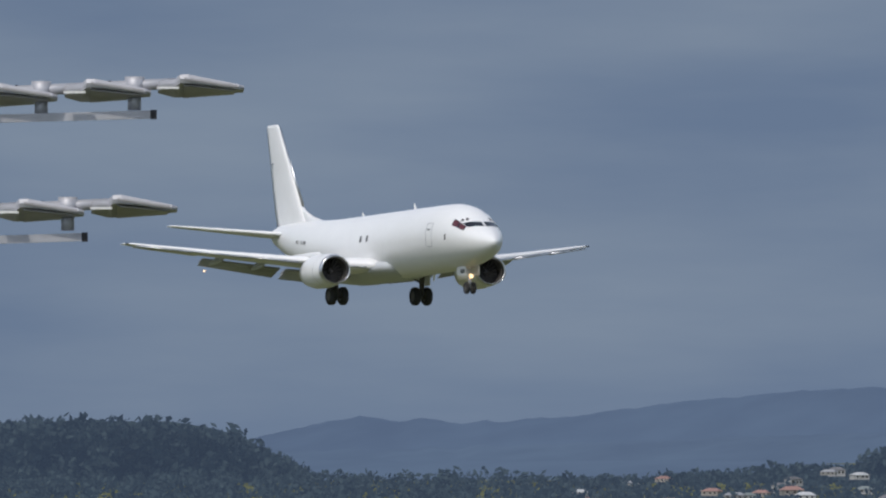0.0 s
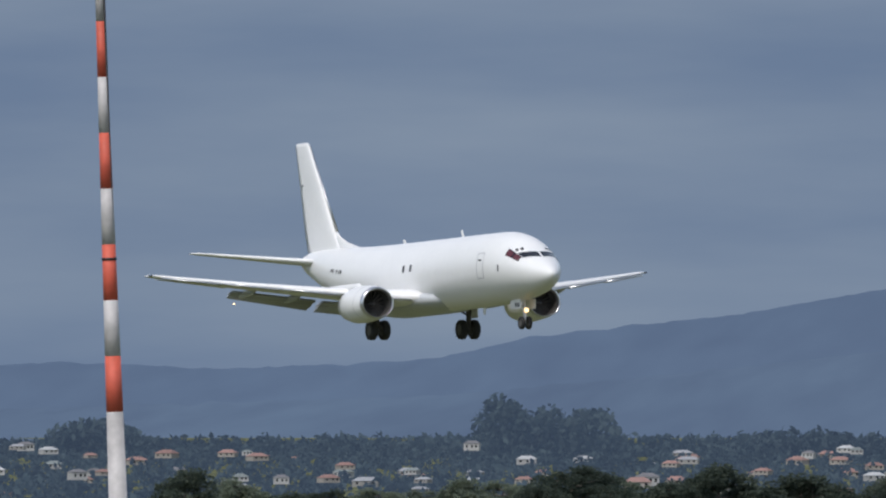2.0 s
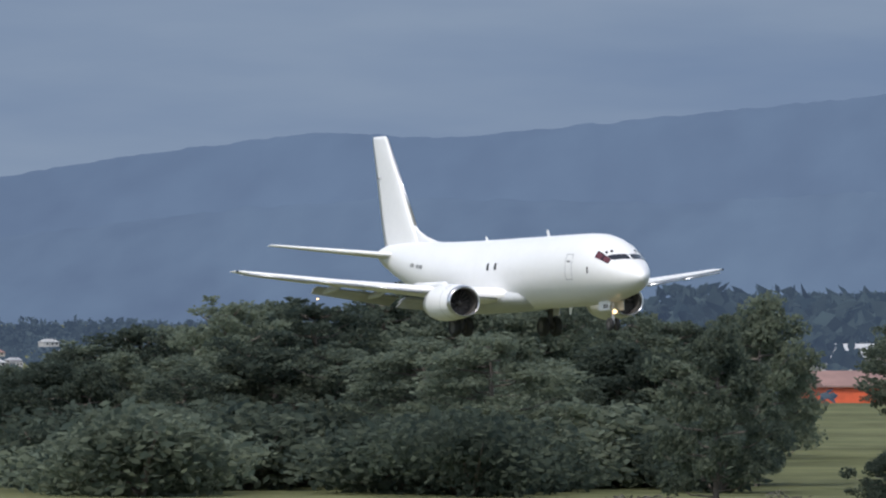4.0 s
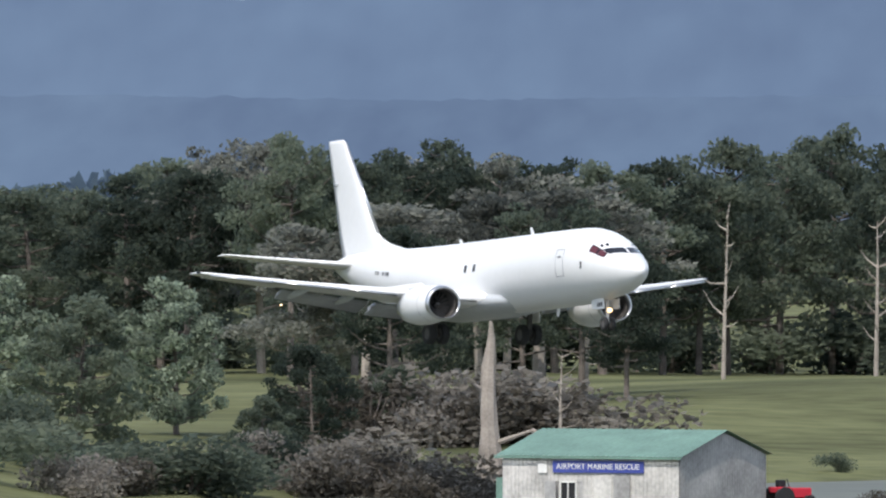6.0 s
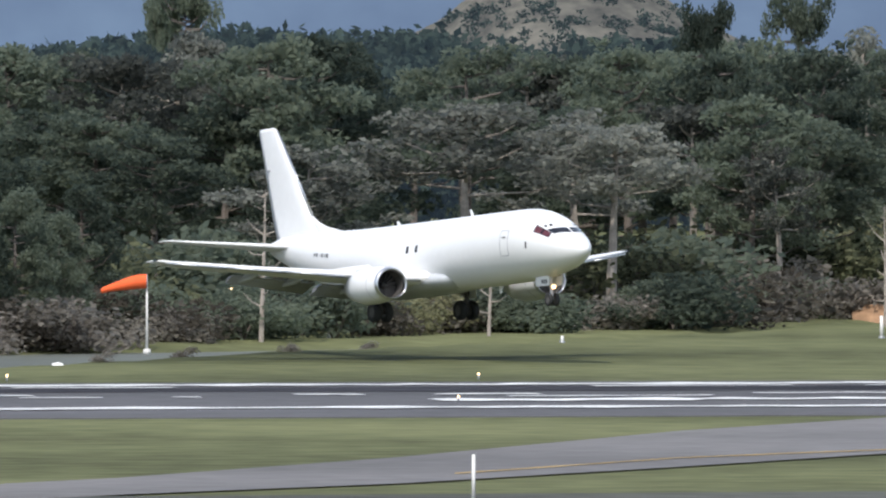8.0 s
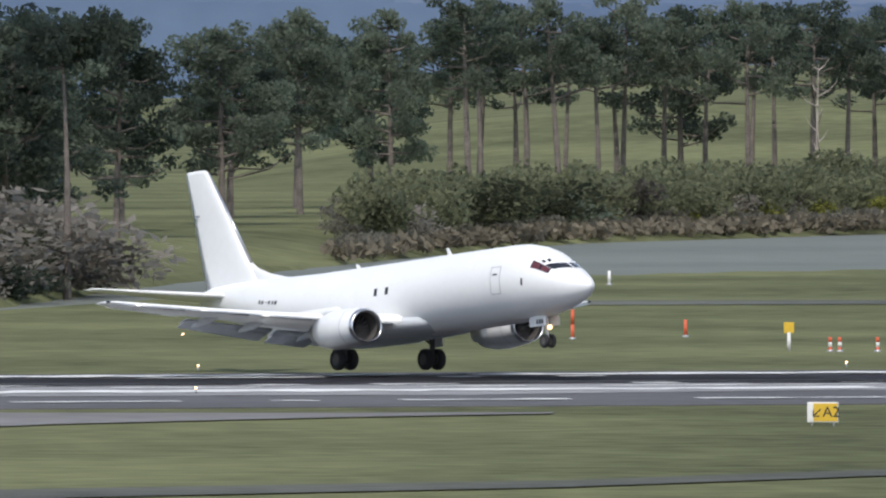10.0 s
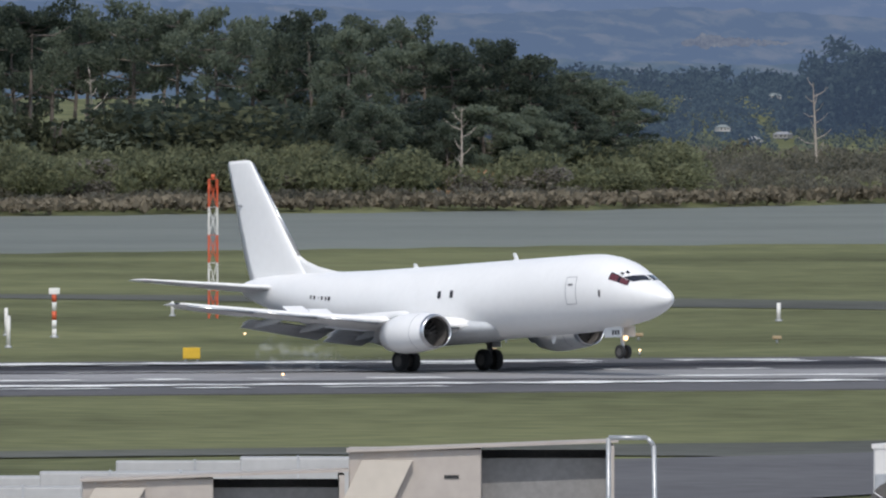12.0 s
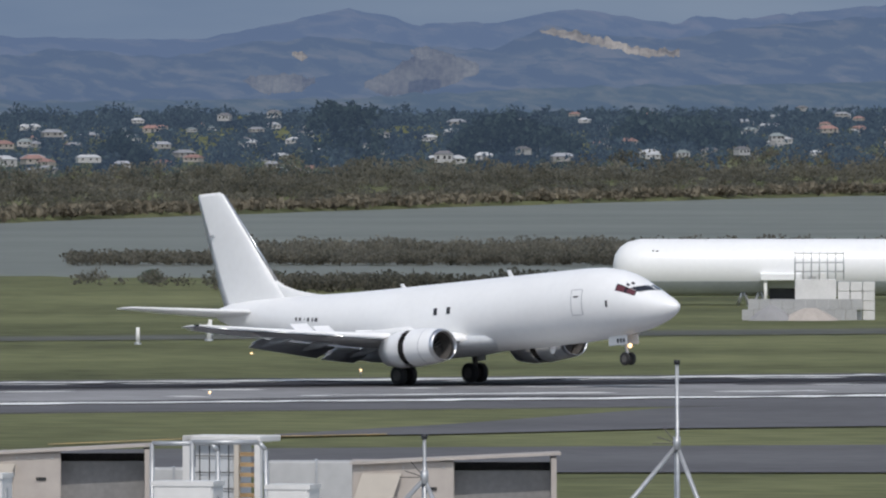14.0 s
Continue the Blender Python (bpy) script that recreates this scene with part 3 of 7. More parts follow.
BARE = [make_tree("bare", 90 + i, "bleached dead tree with broken limbs", LEAF, DEAD) for i in range(3)]
used = set()


def plant(ob, u, d, height, native, spin, group, wide=1.0, z=None):
    s = height / native
    p = polar(u, d, (ground_z(u, d) if z is None else z) - 0.1)
    m = Matrix.Translation(p) @ Matrix.Rotation(spin, 4, "Z") @ Matrix.Diagonal((s * wide, s * wide, s, 1))
    if ob.name in used:
        c = copy_thing(ob, m @ Matrix.Diagonal((1 / ob.scale.x, 1 / ob.scale.y, 1 / ob.scale.z, 1)))
    else:
        used.add(ob.name)
        ob.matrix_basis = m
        c = ob
    c["group"] = group
    return c


tops = curve([(1700, -190), (1950, -182), (2149, -175), (2319, -171), (2459, -141), (2569, -165), (2839, -158), (2949, -185), (3079, -151), (3179, -101), (3319, -71), (3459, -36), (3549, -60), (3639, -41),
              (3787, -26), (4000, -40), (4205, -63), (4355, -53), (4435, -120), (4535, -83), (4800, -23), (5100, 20), (5245, 68), (5600, 70), (5950, 60), (6060, 46), (6200, 81), (6460, 106),
              (6600, 88), (6680, 122), (6760, 64), (6867, 32), (7000, 24), (7300, 46), (7370, 44), (7460, 46), (7560, 56), (7800, 46), (8000, 44), (8330, 34), (8400, 48), (8520, 52), (8600, 78), (8740, 14),
              (8960, 89), (9400, 96), (10400, 100), (11500, 110), (12275, 92), (12725, 82), (12980, 62), (13130, 25), (13280, -15), (13370, -70), (13430, -140)])
stand = curve([(1700, 1255), (2100, 1245), (2950, 1205), (3150, 1130), (3900, 1110), (4300, 1270), (4800, 1240), (5500, 1180), (6300, 1260), (6800, 1180), (7000, 1010), (7600, 985), (8300, 1020), (8800, 1080), (9233, 1105), (9600, 1150),
               (10500, 1700), (11500, 1760), (12600, 1790), (13400, 1780)])
rt = random.Random(5)


def wood(u0, u1, step, back, low, high, group):
    u = u0
    while u < u1:
        if 7745 < u < 7925 and back < 50:
            u = 7925
        d = stand(u) + back + rt.uniform(-25, 25)
        want = EYE + tops(u) * d / STEP
        h = max(4.0, (want - ground_z(u, d)) * rt.uniform(low, high))
        plant(rt.choice(THIN if 7730 < u < 7930 or u > 10300 and rt.random() < 0.85 else DYING if 4500 < u < 8700 and rt.random() < 0.11 else PINES), u, d, h, 16.3, rt.uniform(0, 6.28), group, rt.uniform(1.0, 1.35) * min(1.5, max(0.8, 15 / h)))
        u += step * rt.uniform(0.6, 1.4)


for a, b, st in ((1760, 3050, 105), (3050, 4370, 82), (4610, 5200, 95), (5200, 6950, 84), (6950, 9650, 84), (9650, 10450, 140), (10450, 11850, 60), (11850, 13400, 56)):
    wood(a, b, st, 25, 0.92, 1.04, "pines of the shelter belt")
    wood(a, b, st * (1.6 if a == 10450 else 1.15), 75, 0.82, 1.0, "pines of the shelter belt")
for a, b, st in ((6850, 8560, 115), (3050, 3900, 110)):
    wood(a, b, st, -15, 0.62, 0.85, "pines of the shelter belt")


def hedge(kinds, u0, u1, step, dfun, h0, h1, group, native=2.6):
    u = u0
    while u < u1:
        if 7750 < u < 7915 and h1 > 3.7:
            u = 7915
        plant(rt.choice(kinds), u, dfun(u) + rt.uniform(-8, 8), rt.uniform(h0, h1), native, rt.uniform(0, 6.28), group, rt.uniform(1.1, 1.9))
        u += step * rt.uniform(0.6, 1.4)


hedge(SCRUBS + DARKB, 7200, 9700, 52, lambda u: far_shore(u) + 14, 2.0, 4.2, "scrub along the bank")
hedge(SCRUBS, 6960, 7260, 34, lambda u: far_shore(u) + 4, 2.2, 3.6, "scrub along the bank")
hedge(SCRUBS, 7500, 8620, 62, lambda u: far_shore(u) + 26, 3.0, 5.0, "scrub along the bank")
hedge(SCRUBS + SCRUBS + BUSHES, 8620, 9700, 40, lambda u: far_shore(u) + 30, 3.0, 6.0, "scrub along the bank")
hedge(SCRUBS + BUSHES, 8640, 9700, 55, lambda u: far_shore(u) + 48, 6.0, 9.0, "scrub along the bank")
OLIVE = mat("olive_shrub_foliage", (0.225, 0.225, 0.125), 0.8, var=0.25, coarse=0.12, fine=1.0, tint=(0.29, 0.28, 0.165), rand=0.3, island=0.3, spec=0.1, leafy=0.66)
OLIVES = [make_tree("bush", 84 + i, "pale olive-green shrub on the eroded bank", OLIVE) for i in range(2)]
hedge(OLIVES, 8660, 9120, 30, lambda u: far_shore(u) + 30, 5.0, 8.5, "olive shrubs on the bank")
hedge(OLIVES + SCRUBS, 7620, 7960, 34, lambda u: far_shore(u) + 20, 2.0, 3.6, "olive shrubs on the bank")
hedge(DYING, 5420, 5900, 75, lambda u: 1040, 11.0, 14.0, "half-dead pines by the creek", 16.3)
hedge(DYING, 7620, 8600, 260, lambda u: stand(u) - 25, 10.0, 14.5, "half-dead pines by the creek", 16.3)
hedge(SCRUBS, 5460, 5860, 50, lambda u: far_shore(u) + 70, 3.0, 5.5, "scrub along the bank")
hedge(SCRUBS, 5000, 5560, 45, lambda u: far_shore(u) + 20, 2.0, 4.0, "scrub along the bank")
hedge(DARKB + BUSHES, 7100, 9700, 85, lambda u: far_shore(u) + 34, 3.0, 6.5, "scrub along the bank")
hedge(BUSHES + DARKB + SCRUBS, 10300, 13500, 95, lambda u: far_shore(u) + 42, 3.0, 5.5, "bushes on the far bank")
hedge([GORSE], 10800, 11800, 110, lambda u: far_shore(u) + 36, 2.0, 3.4, "gorse on the far bank")
hedge(ROUND, 12880, 13340, 48, lambda u: far_shore(u) + 62, 7.0, 12.0, "dark trees at the end of the bank", 16.3)
hedge(BUSHES + DARKB, 11700, 12900, 62, lambda u: far_shore(u) + 95, 7.0, 10.5, "bushes on the far bank")
hedge(DARKB + BUSHES, 1760, 4420, 150, lambda u: stand(u) - 12, 3.0, 5.5, "undergrowth below the pines")
hedge(ROUND, 1760, 2760, 80, lambda u: stand(u) - 50, 4.0, 6.0, "broadleaf trees below the pines", 16.3)
hedge(ROUND, 1760, 3000, 150, lambda u: stand(u) - 20, 6.0, 9.0, "broadleaf trees below the pines", 16.3)
hedge(DARKB, 3020, 4300, 40, lambda u: 1075 + 25 * math.sin(u / 90.0), 3.5, 6.5, "undergrowth below the pines")
hedge(ROUND, 3060, 4250, 90, lambda u: 1105, 6.5, 10.0, "broadleaf trees below the pines", 16.3)
hedge(DARKB, 5150, 6950, 130, lambda u: stand(u) + 45, 4.0, 6.5, "undergrowth below the pines")
# ---- the airplane: x ahead, y to its left, z up from the ground between its main wheels ----
def ring(d, zc, w, up, down, n=28, nose=18.3):
    out = []
    for i in range(n):
        a = 2 * math.pi * i / n
        s, c = math.sin(a), math.cos(a)
        out.append(Vector((nose - d, w * s, zc + (up if c > 0 else down) * c)))
    return out


STATIONS = [(0.0, 2.80, 0.05, 0.05, 0.05), (0.08, 2.79, 0.20, 0.18, 0.20), (0.35, 2.82, 0.42, 0.37, 0.42), (0.9, 2.91, 0.76, 0.55, 0.76), (1.6, 3.04, 1.10, 0.79, 1.09),
            (2.2, 3.12, 1.32, 1.02, 1.32), (2.8, 3.18, 1.46, 1.35, 1.46), (3.4, 3.23, 1.58, 1.59, 1.60), (4.2, 3.28, 1.70, 1.78, 1.74), (5.2, 3.33, 1.81, 1.90, 1.86), (6.6, 3.36, 1.88, 1.92, 1.95),
            (10, 3.36, 1.88, 1.93, 1.98), (14, 3.36, 1.88, 1.93, 1.98), (18, 3.36, 1.88, 1.93, 1.98), (22.0, 3.37, 1.88, 1.93, 1.95), (24.5, 3.48, 1.83, 1.84, 1.80), (27, 3.73, 1.66, 1.65, 1.59), (29.5, 4.06, 1.36, 1.38, 1.30),
            (32, 4.43, 0.95, 1.03, 0.94), (33.8, 4.68, 0.62, 0.72, 0.60), (34.8, 4.82, 0.36, 0.42, 0.34), (35.2, 4.88, 0.16, 0.2, 0.16)]


def skin_at(d, ang):
    """A place on the fuselage skin: d metres from the nose, ang degrees from the top towards the left side."""
    ks = [s[0] for s in STATIONS]
    zc, w, up, dn = (float(np.interp(d, ks, [s[j] for s in STATIONS])) for j in (1, 2, 3, 4))
    s, c = math.sin(radians(ang)), math.cos(radians(ang))
    return Vector((18.3 - d, w * s, zc + (up if c > 0 else dn) * c)), Vector((0, s / w, c / (up if c > 0 else dn))).normalized()


def patch(bm, d0, d1, a0, a1, lift=0.015, n=4, rake=0.0):
    """A thin plate that follows the fuselage skin."""
    rows = []
    for i in range(n + 1):
        row = []
        for j in range(n + 1):
            ang = a0 + (a1 - a0) * j / n
            p, nn = skin_at(d0 + (d1 - d0) * i / n + rake * (abs(ang) / 47) ** 1.5, ang)
            row.append(bm.verts.new(p + nn * lift))
        rows.append(row)
    for i in range(n):
        for j in range(n):
            bm.faces.new((rows[i][j], rows[i + 1][j], rows[i + 1][j + 1], rows[i][j + 1]))
    return bm


def outline(bm, d0, d1, a0, a1, wd=0.05, wa=1.2, lift=0.012):
    for q in ((d0, d1, a0, a0 + wa), (d0, d1, a1 - wa, a1), (d0, d0 + wd, a0, a1), (d1 - wd, d1, a0, a1)):
        patch(bm, *q, lift=lift)
    return bm


def foil(x_le, chord, y, z, thick, axis="y", n=9):
    """A section: points round a thin aerofoil."""
    top, low = [], []
    for i in range(n + 1):
        k = i / n
        t = thick * chord * (2.97 * math.sqrt(k) - 1.26 * k - 3.516 * k * k + 2.843 * k ** 3 - 1.036 * k ** 4) * 0.5
        top.append((x_le - k * chord, t * 1.1))
        low.append((x_le - k * chord, -t * 0.85))
    pts = top + low[1:-1][::-1]
    return [Vector((x, y, z + h)) if axis == "y" else Vector((x, y + h, z)) for x, h in pts]


def wheel(parent, name, x, y, z, rad, wide):
    hub = empty(name, pose(x, y, z), "", "")
    hub.parent = parent
    for key in ("label", "category"):
        if key in hub:
            del hub[key]
    tyre = bmesh.new()
    prof = [(0.55 * rad, -wide * 0.42), (0.85 * rad, -wide * 0.5), (0.97 * rad, -wide * 0.34), (rad, 0), (0.97 * rad, wide * 0.34), (0.85 * rad, wide * 0.5), (0.55 * rad, wide * 0.42)]
    loft(tyre, [[Vector((r * math.cos(a * math.pi / 12), h, r * math.sin(a * math.pi / 12))) for a in range(24)] for r, h in prof], cap=False)
    part("tyre", tyre, RUBBER, hub, smooth=True)
    rim = bmesh.new()
    loft(rim, [[Vector((r * math.cos(a * math.pi / 8), h, r * math.sin(a * math.pi / 8))) for a in range(16)] for r, h in ((0.56 * rad, -wide * 0.4), (0.3 * rad, -wide * 0.28), (0.3 * rad, wide * 0.28), (0.56 * rad, wide * 0.4))])
    part("rim", rim, COIL, hub)
    return hub


plane = empty("cargo_airplane", pose(0, 0, 0), "all-white twin-engine jet freighter landing with gear down", "airplane")
fus = part("fuselage", loft(bmesh.new(), [ring(*s) for s in STATIONS]), WHITE, plane, "gloss white windowless fuselage", smooth=True)
sleeves, spoilers = [], []
# belly fairing between the wings
part("wing_fairing", loft(bmesh.new(), [[Vector((x, w * math.sin(a * math.pi / 8), 2.0 + h * math.cos(a * math.pi / 8))) for a in range(16)] for x, w, h in
     ((6.6, 0.5, 0.15), (5.2, 1.75, 0.55), (3.0, 2.15, 0.72), (-2.5, 2.15, 0.74), (-4.5, 1.7, 0.55), (-6.6, 0.6, 0.15))]), BELLY, plane, "pale grey belly fairing", smooth=True)
# cockpit glazing
for side in (1, -1):
    for d0, d1, a0, a1, mtl in ((1.44, 2.00, 3, 46, GLASS), (2.12, 2.58, 48, 62, VISOR if side < 0 else GLASS), (2.70, 3.20, 49, 63, VISOR if side < 0 else GLASS)):
        part("window_pane", patch(bmesh.new(), d0, d1, side * a0, side * a1, 0.012, 6, 0.5 if a1 == 46 else 0.0), mtl, fus, "dark cockpit pane with red blind" if mtl is VISOR else "dark cockpit pane")
    part("window_frame", patch(bmesh.new(), 2.06, 3.26, side * 47, side * 63.5, 0.006, 8), GLASS, fus, "dark cockpit window surround")
    part("eyebrow_pane", patch(bmesh.new(), 2.45, 2.65, side * 26, side * 33, 0.012), GLASS, fus)
    part("eyebrow_pane", patch(bmesh.new(), 2.6, 2.8, side * 37, side * 43, 0.012), GLASS, fus)
    part("door", outline(bmesh.new(), 5.35, 6.15, side * 66, side * 106, 0.04, 1.0), LINE, fus, "crew door outline")
    part("door_handle", patch(bmesh.new(), 5.6, 5.95, side * 76, side * 78.5), INK, fus)
    part("pitot_mark", patch(bmesh.new(), 3.65, 3.78, side * 84, side * 96), INK, fus)
    part("cabin_window", patch(bmesh.new(), 15.26, 15.53, side * 73, side * 84), INK, fus, "dark cabin window")
    part("cabin_window", patch(bmesh.new(), 16.26, 16.53, side * 73, side * 84), INK, fus, "dark cabin window")
    # registration: letters as plain bars
    for i, wdt in enumerate((0.17, 0.19, 0.10, 0.17, 0.13, 0.22)):
        d = 25.5 + i * 0.34 if side > 0 else 27.3 - i * 0.34
        part("registration_bar", patch(bmesh.new(), d, d + wdt, side * (76 if i == 2 else 74), side * (78 if i == 2 else 80.5), n=2), INK, fus)
part("cargo_door", outline(bmesh.new(), 7.2, 10.6, 42, 98), LINE, fus, "large cargo door outline")
for x, h in ((6.2, 0.40), (-2.0, 0.26)):
    part("antenna", loft(bmesh.new(), [foil(x, 0.42, 0, 5.22, 0.16, "z", 5), foil(x - 0.3, 0.25, 0, 5.24 + h, 0.16, "z", 5)]), WHITE, fus)
part("antenna", loft(bmesh.new(), [foil(9.0, 0.5, 0, 1.45, 0.16, "z", 5), foil(8.8, 0.25, 0, 1.0, 0.16, "z", 5)]), WHITE, fus)

# wings, engines, tailplane on both sides
for side in (1, -1):
    wing = part("wing", loft(bmesh.new(), [foil(le, ch, side * y, z, th) for y, le, ch, z, th in
                ((1.2, 4.9, 8.0, 2.05, 0.12), (2.2, 3.9, 7.0, 2.15, 0.13), (3.3, 2.9, 6.0, 2.27, 0.13), (5.0, 2.02, 5.0, 2.45, 0.12), (9.5, -0.35, 3.35, 3.0, 0.11), (14.0, -2.75, 1.75, 3.62, 0.10), (14.4, -3.1, 1.25, 3.68, 0.08))]),
                WHITE, plane, "swept white wing with metal leading edge", smooth=True)
    for k, (ya, yb) in enumerate(((2.3, 4.0), (5.7, 8.4), (8.45, 11.2), (11.25, 14.0))):
        def le(y):
            return float(np.interp(y, [2.2, 3.3, 5.0, 14.0], [3.9, 2.9, 2.02, -2.75])), float(np.interp(y, [2.2, 3.3, 5, 14], [2.15, 2.27, 2.45, 3.62]))
        (xa, za), (xb, zb) = le(ya), le(yb)
        part("slat", loft(bmesh.new(), [foil(xa + 0.33, 0.62, side * ya, za - 0.16, 0.22, n=6), foil(xb + 0.27, 0.45, side * yb, zb - 0.12, 0.22, n=6)]), METAL, wing, "extended bare-metal slat", smooth=True)
    for (ya, xa, ca, za), (yb, xb, cb, zb) in (((2.2, -2.5, 1.5, 2.02), (4.7, -2.5, 1.35, 2.2)), ((5.2, -2.4, 1.3, 2.26), (9.6, -3.3, 0.95, 2.84))):
        for off, drop_, tilt in ((0.0, 0.0, 0.16), (0.5, 0.10, 0.36)):
            fl = bmesh.new()
            rings_ = []
            for y, x, c, z in ((ya, xa, ca, za), (yb, xb, cb, zb)):
                sec = foil(0, c * (0.85 if off else 1.0), side * y, 0, 0.14, n=6)
                rings_.append([Vector((x - off * c / 1.5 + p.x, p.y, z - drop_ * c / 1.5 + p.x * tilt + p.z)) for p in sec])
            part("flap", loft(fl, rings_), FLAP, wing, "lowered flap with its underside shade in the grey", smooth=True)
    part("aileron", loft(bmesh.new(), [foil(-3.35, 0.8, side * 10.0, 3.03, 0.09, n=5), foil(-4.25, 0.45, side * 13.6, 3.52, 0.09, n=5)]), WHITE, wing)
    for y, x in ((3.1, -2.6), (6.6, -2.3), (9.0, -2.8)):
        fz = float(np.interp(y, [2, 14], [2.1, 3.6]))
        # grey on a white airframe: the wing's shadow is painted into these fairings
        part("flap_fairing", loft(bmesh.new(), [[Vector((x + dx, side * y + w * math.sin(a * math.pi / 4), fz - 0.35 + dz + w * 1.3 * math.cos(a * math.pi / 4))) for a in range(8)] for dx, w, dz in
             ((1.2, 0.04, 0.15), (0.4, 0.15, 0.1), (-0.8, 0.14, 0.0), (-1.6, 0.03, -0.1))]), BELLY, wing, smooth=True)
    for i, y in enumerate((3.4, 6.2, 7.6)):
        piv = empty("spoiler", pose(float(np.interp(y, [3, 8], [-1.35, -2.0])), side * y, float(np.interp(y, [2, 14], [2.40, 3.78]))), "", "")
        for key in ("label", "category"):
            if key in piv:
                del piv[key]
        piv.parent = wing
        box_part("spoiler_panel", (-0.85, 0, -0.62, 0.62, -0.02, 0.02), WHITE, piv)
        spoilers.append((piv, piv.matrix_basis.copy(), side))
    part("tip_light", tube(bmesh.new(), (-3.0, side * 14.42, 3.68), (-3.3, side * 14.42, 3.68), 0.05), GLASS, wing)
    bar_part("landing_light", (-4.9, side * 9.0, 2.2), (-4.78, side * 9.0, 2.2), 0.04, BEAM, wing, "small warm lamp")
    # engine
    ex, ey, ez = 5.55, side * 4.83, 1.75
    eng = empty("engine", pose(ex, ey, ez), "", "")
    for key in ("label", "category"):
        if key in eng:
            del eng[key]
    eng.parent = plane

    def rim_ring(x, r, flat=0.86):
        out = []
        for a in range(28):
            c, s = math.cos(a * math.pi / 14), math.sin(a * math.pi / 14)
            out.append(Vector((x, r * 1.05 * s, r * (c if c > 0 else c * flat))))
        return out
    part("nacelle", loft(bmesh.new(), [rim_ring(x, r, f) for x, r, f in ((-0.22, 0.93, 0.84), (-0.7, 1.0, 0.85), (-1.5, 1.04, 0.88), (-2.05, 1.04, 0.92))], cap=False), WHITE, eng, "white nacelle cowl", smooth=True)
    part("intake_lip", loft(bmesh.new(), [rim_ring(x, r, f) for x, r, f in ((-0.22, 0.935, 0.84), (-0.08, 0.90, 0.84), (0.0, 0.84, 0.86), (-0.06, 0.78, 0.90), (-0.3, 0.755, 0.95))], cap=False), METAL, eng, "polished intake lip", smooth=True)
    for x_ in (-0.95, -1.98):
        part("cowl_joint", loft(bmesh.new(), [rim_ring(x_, 1.034 if x_ < -1.5 else 1.018, 0.87 if x_ > -1.5 else 0.92), rim_ring(x_ - 0.03, 1.036 if x_ < -1.5 else 1.02, 0.87 if x_ > -1.5 else 0.92)], cap=False), LINE, eng)
    part("intake_duct", loft(bmesh.new(), [rim_ring(x, r, f) for x, r, f in ((-0.3, 0.755, 0.95), (-1.1, 0.76, 1.0))], cap=False), COIL, eng, smooth=True)
    fan = bmesh.new()
    loft(fan, [rim_ring(-1.1, 0.76, 1.0), rim_ring(-1.25, 0.2, 1.0)])
    for i in range(18):
        a = i * math.pi / 9
        o = Vector((0, math.sin(a), math.cos(a)))
        t = Vector((0, math.cos(a), -math.sin(a)))
        fb = bmesh.new()
        vs = [fb.verts.new(Vector((-0.95, 0, 0)) + o * 0.2 - t * 0.05), fb.verts.new(Vector((-1.08, 0, 0)) + o * 0.2 + t * 0.05), fb.verts.new(Vector((-1.08, 0, 0)) + o * 0.75 + t * 0.1), fb.verts.new(Vector((-0.9, 0, 0)) + o * 0.75 - t * 0.08)]
        fb.faces.new(vs)
        part("fan_blade", fb, COIL, eng)
    part("fan", fan, DARK, eng)
    part("spinner", loft(bmesh.new(), [rim_ring(-0.55, 0.03, 1), rim_ring(-0.8, 0.14, 1), rim_ring(-1.05, 0.2, 1)]), COIL, eng, smooth=True)
    part("core_casing", loft(bmesh.new(), [rim_ring(-1.6, 0.82, 1), rim_ring(-3.4, 0.7, 1), rim_ring(-4.4, 0.42, 1)]), DARK, eng, smooth=True)
    sl = part("reverser_sleeve", loft(bmesh.new(), [rim_ring(x, r, f) for x, r, f in ((-2.06, 1.035, 0.92), (-2.8, 0.99, 0.95), (-3.7, 0.80, 0.98), (-3.66, 0.76, 0.98), (-2.1, 0.95, 0.92))], cap=False), WHITE, eng, "white translating reverser sleeve", smooth=True)
    sleeves.append(sl)
    part("exhaust_nozzle", loft(bmesh.new(), [rim_ring(-3.5, 0.62, 1), rim_ring(-4.6, 0.45, 1), rim_ring(-4.55, 0.40, 1)], cap=False), METAL, eng, smooth=True)
    part("pylon", loft(bmesh.new(), [foil(3.9, 3.6, ey, 2.55, 0.09, "z"), foil(3.0, 4.6, ey, 2.95, 0.07, "z")]), WHITE, plane, smooth=True)
    part("tailplane", loft(bmesh.new(), [foil(le_, ch, side * y, z, 0.09) for y, le_, ch, z in ((0.4, -12.9, 4.0, 4.75), (1.2, -13.3, 3.7, 4.83), (6.2, -16.7, 1.4, 5.42), (6.4, -17.0, 1.0, 5.44))]), WHITE, plane, "slim white tailplane", smooth=True)
    # main gear
    gear = part("main_gear_leg", tube(tube(tube(bmesh.new(), (0.05, side * 2.62, 0.5), (-0.05, side * 2.75, 2.1), 0.13, 0.17), (0, side * 2.62, 1.3), (0.3, side * 1.5, 1.9), 0.06), (0, side * 2.2, 0.5), (0, side * 3.05, 0.5), 0.09), COIL, plane, "dark grey main gear leg")
    part("gear_door", block(bmesh.new(), -0.5, 0.5, side * 3.0 - 0.03, side * 3.0 + 0.03, 1.15, 2.1, 0.02), WHITE, gear)
    wheel(gear, "main_wheel", 0, side * 2.62 - 0.36, 0.54, 0.54, 0.40)
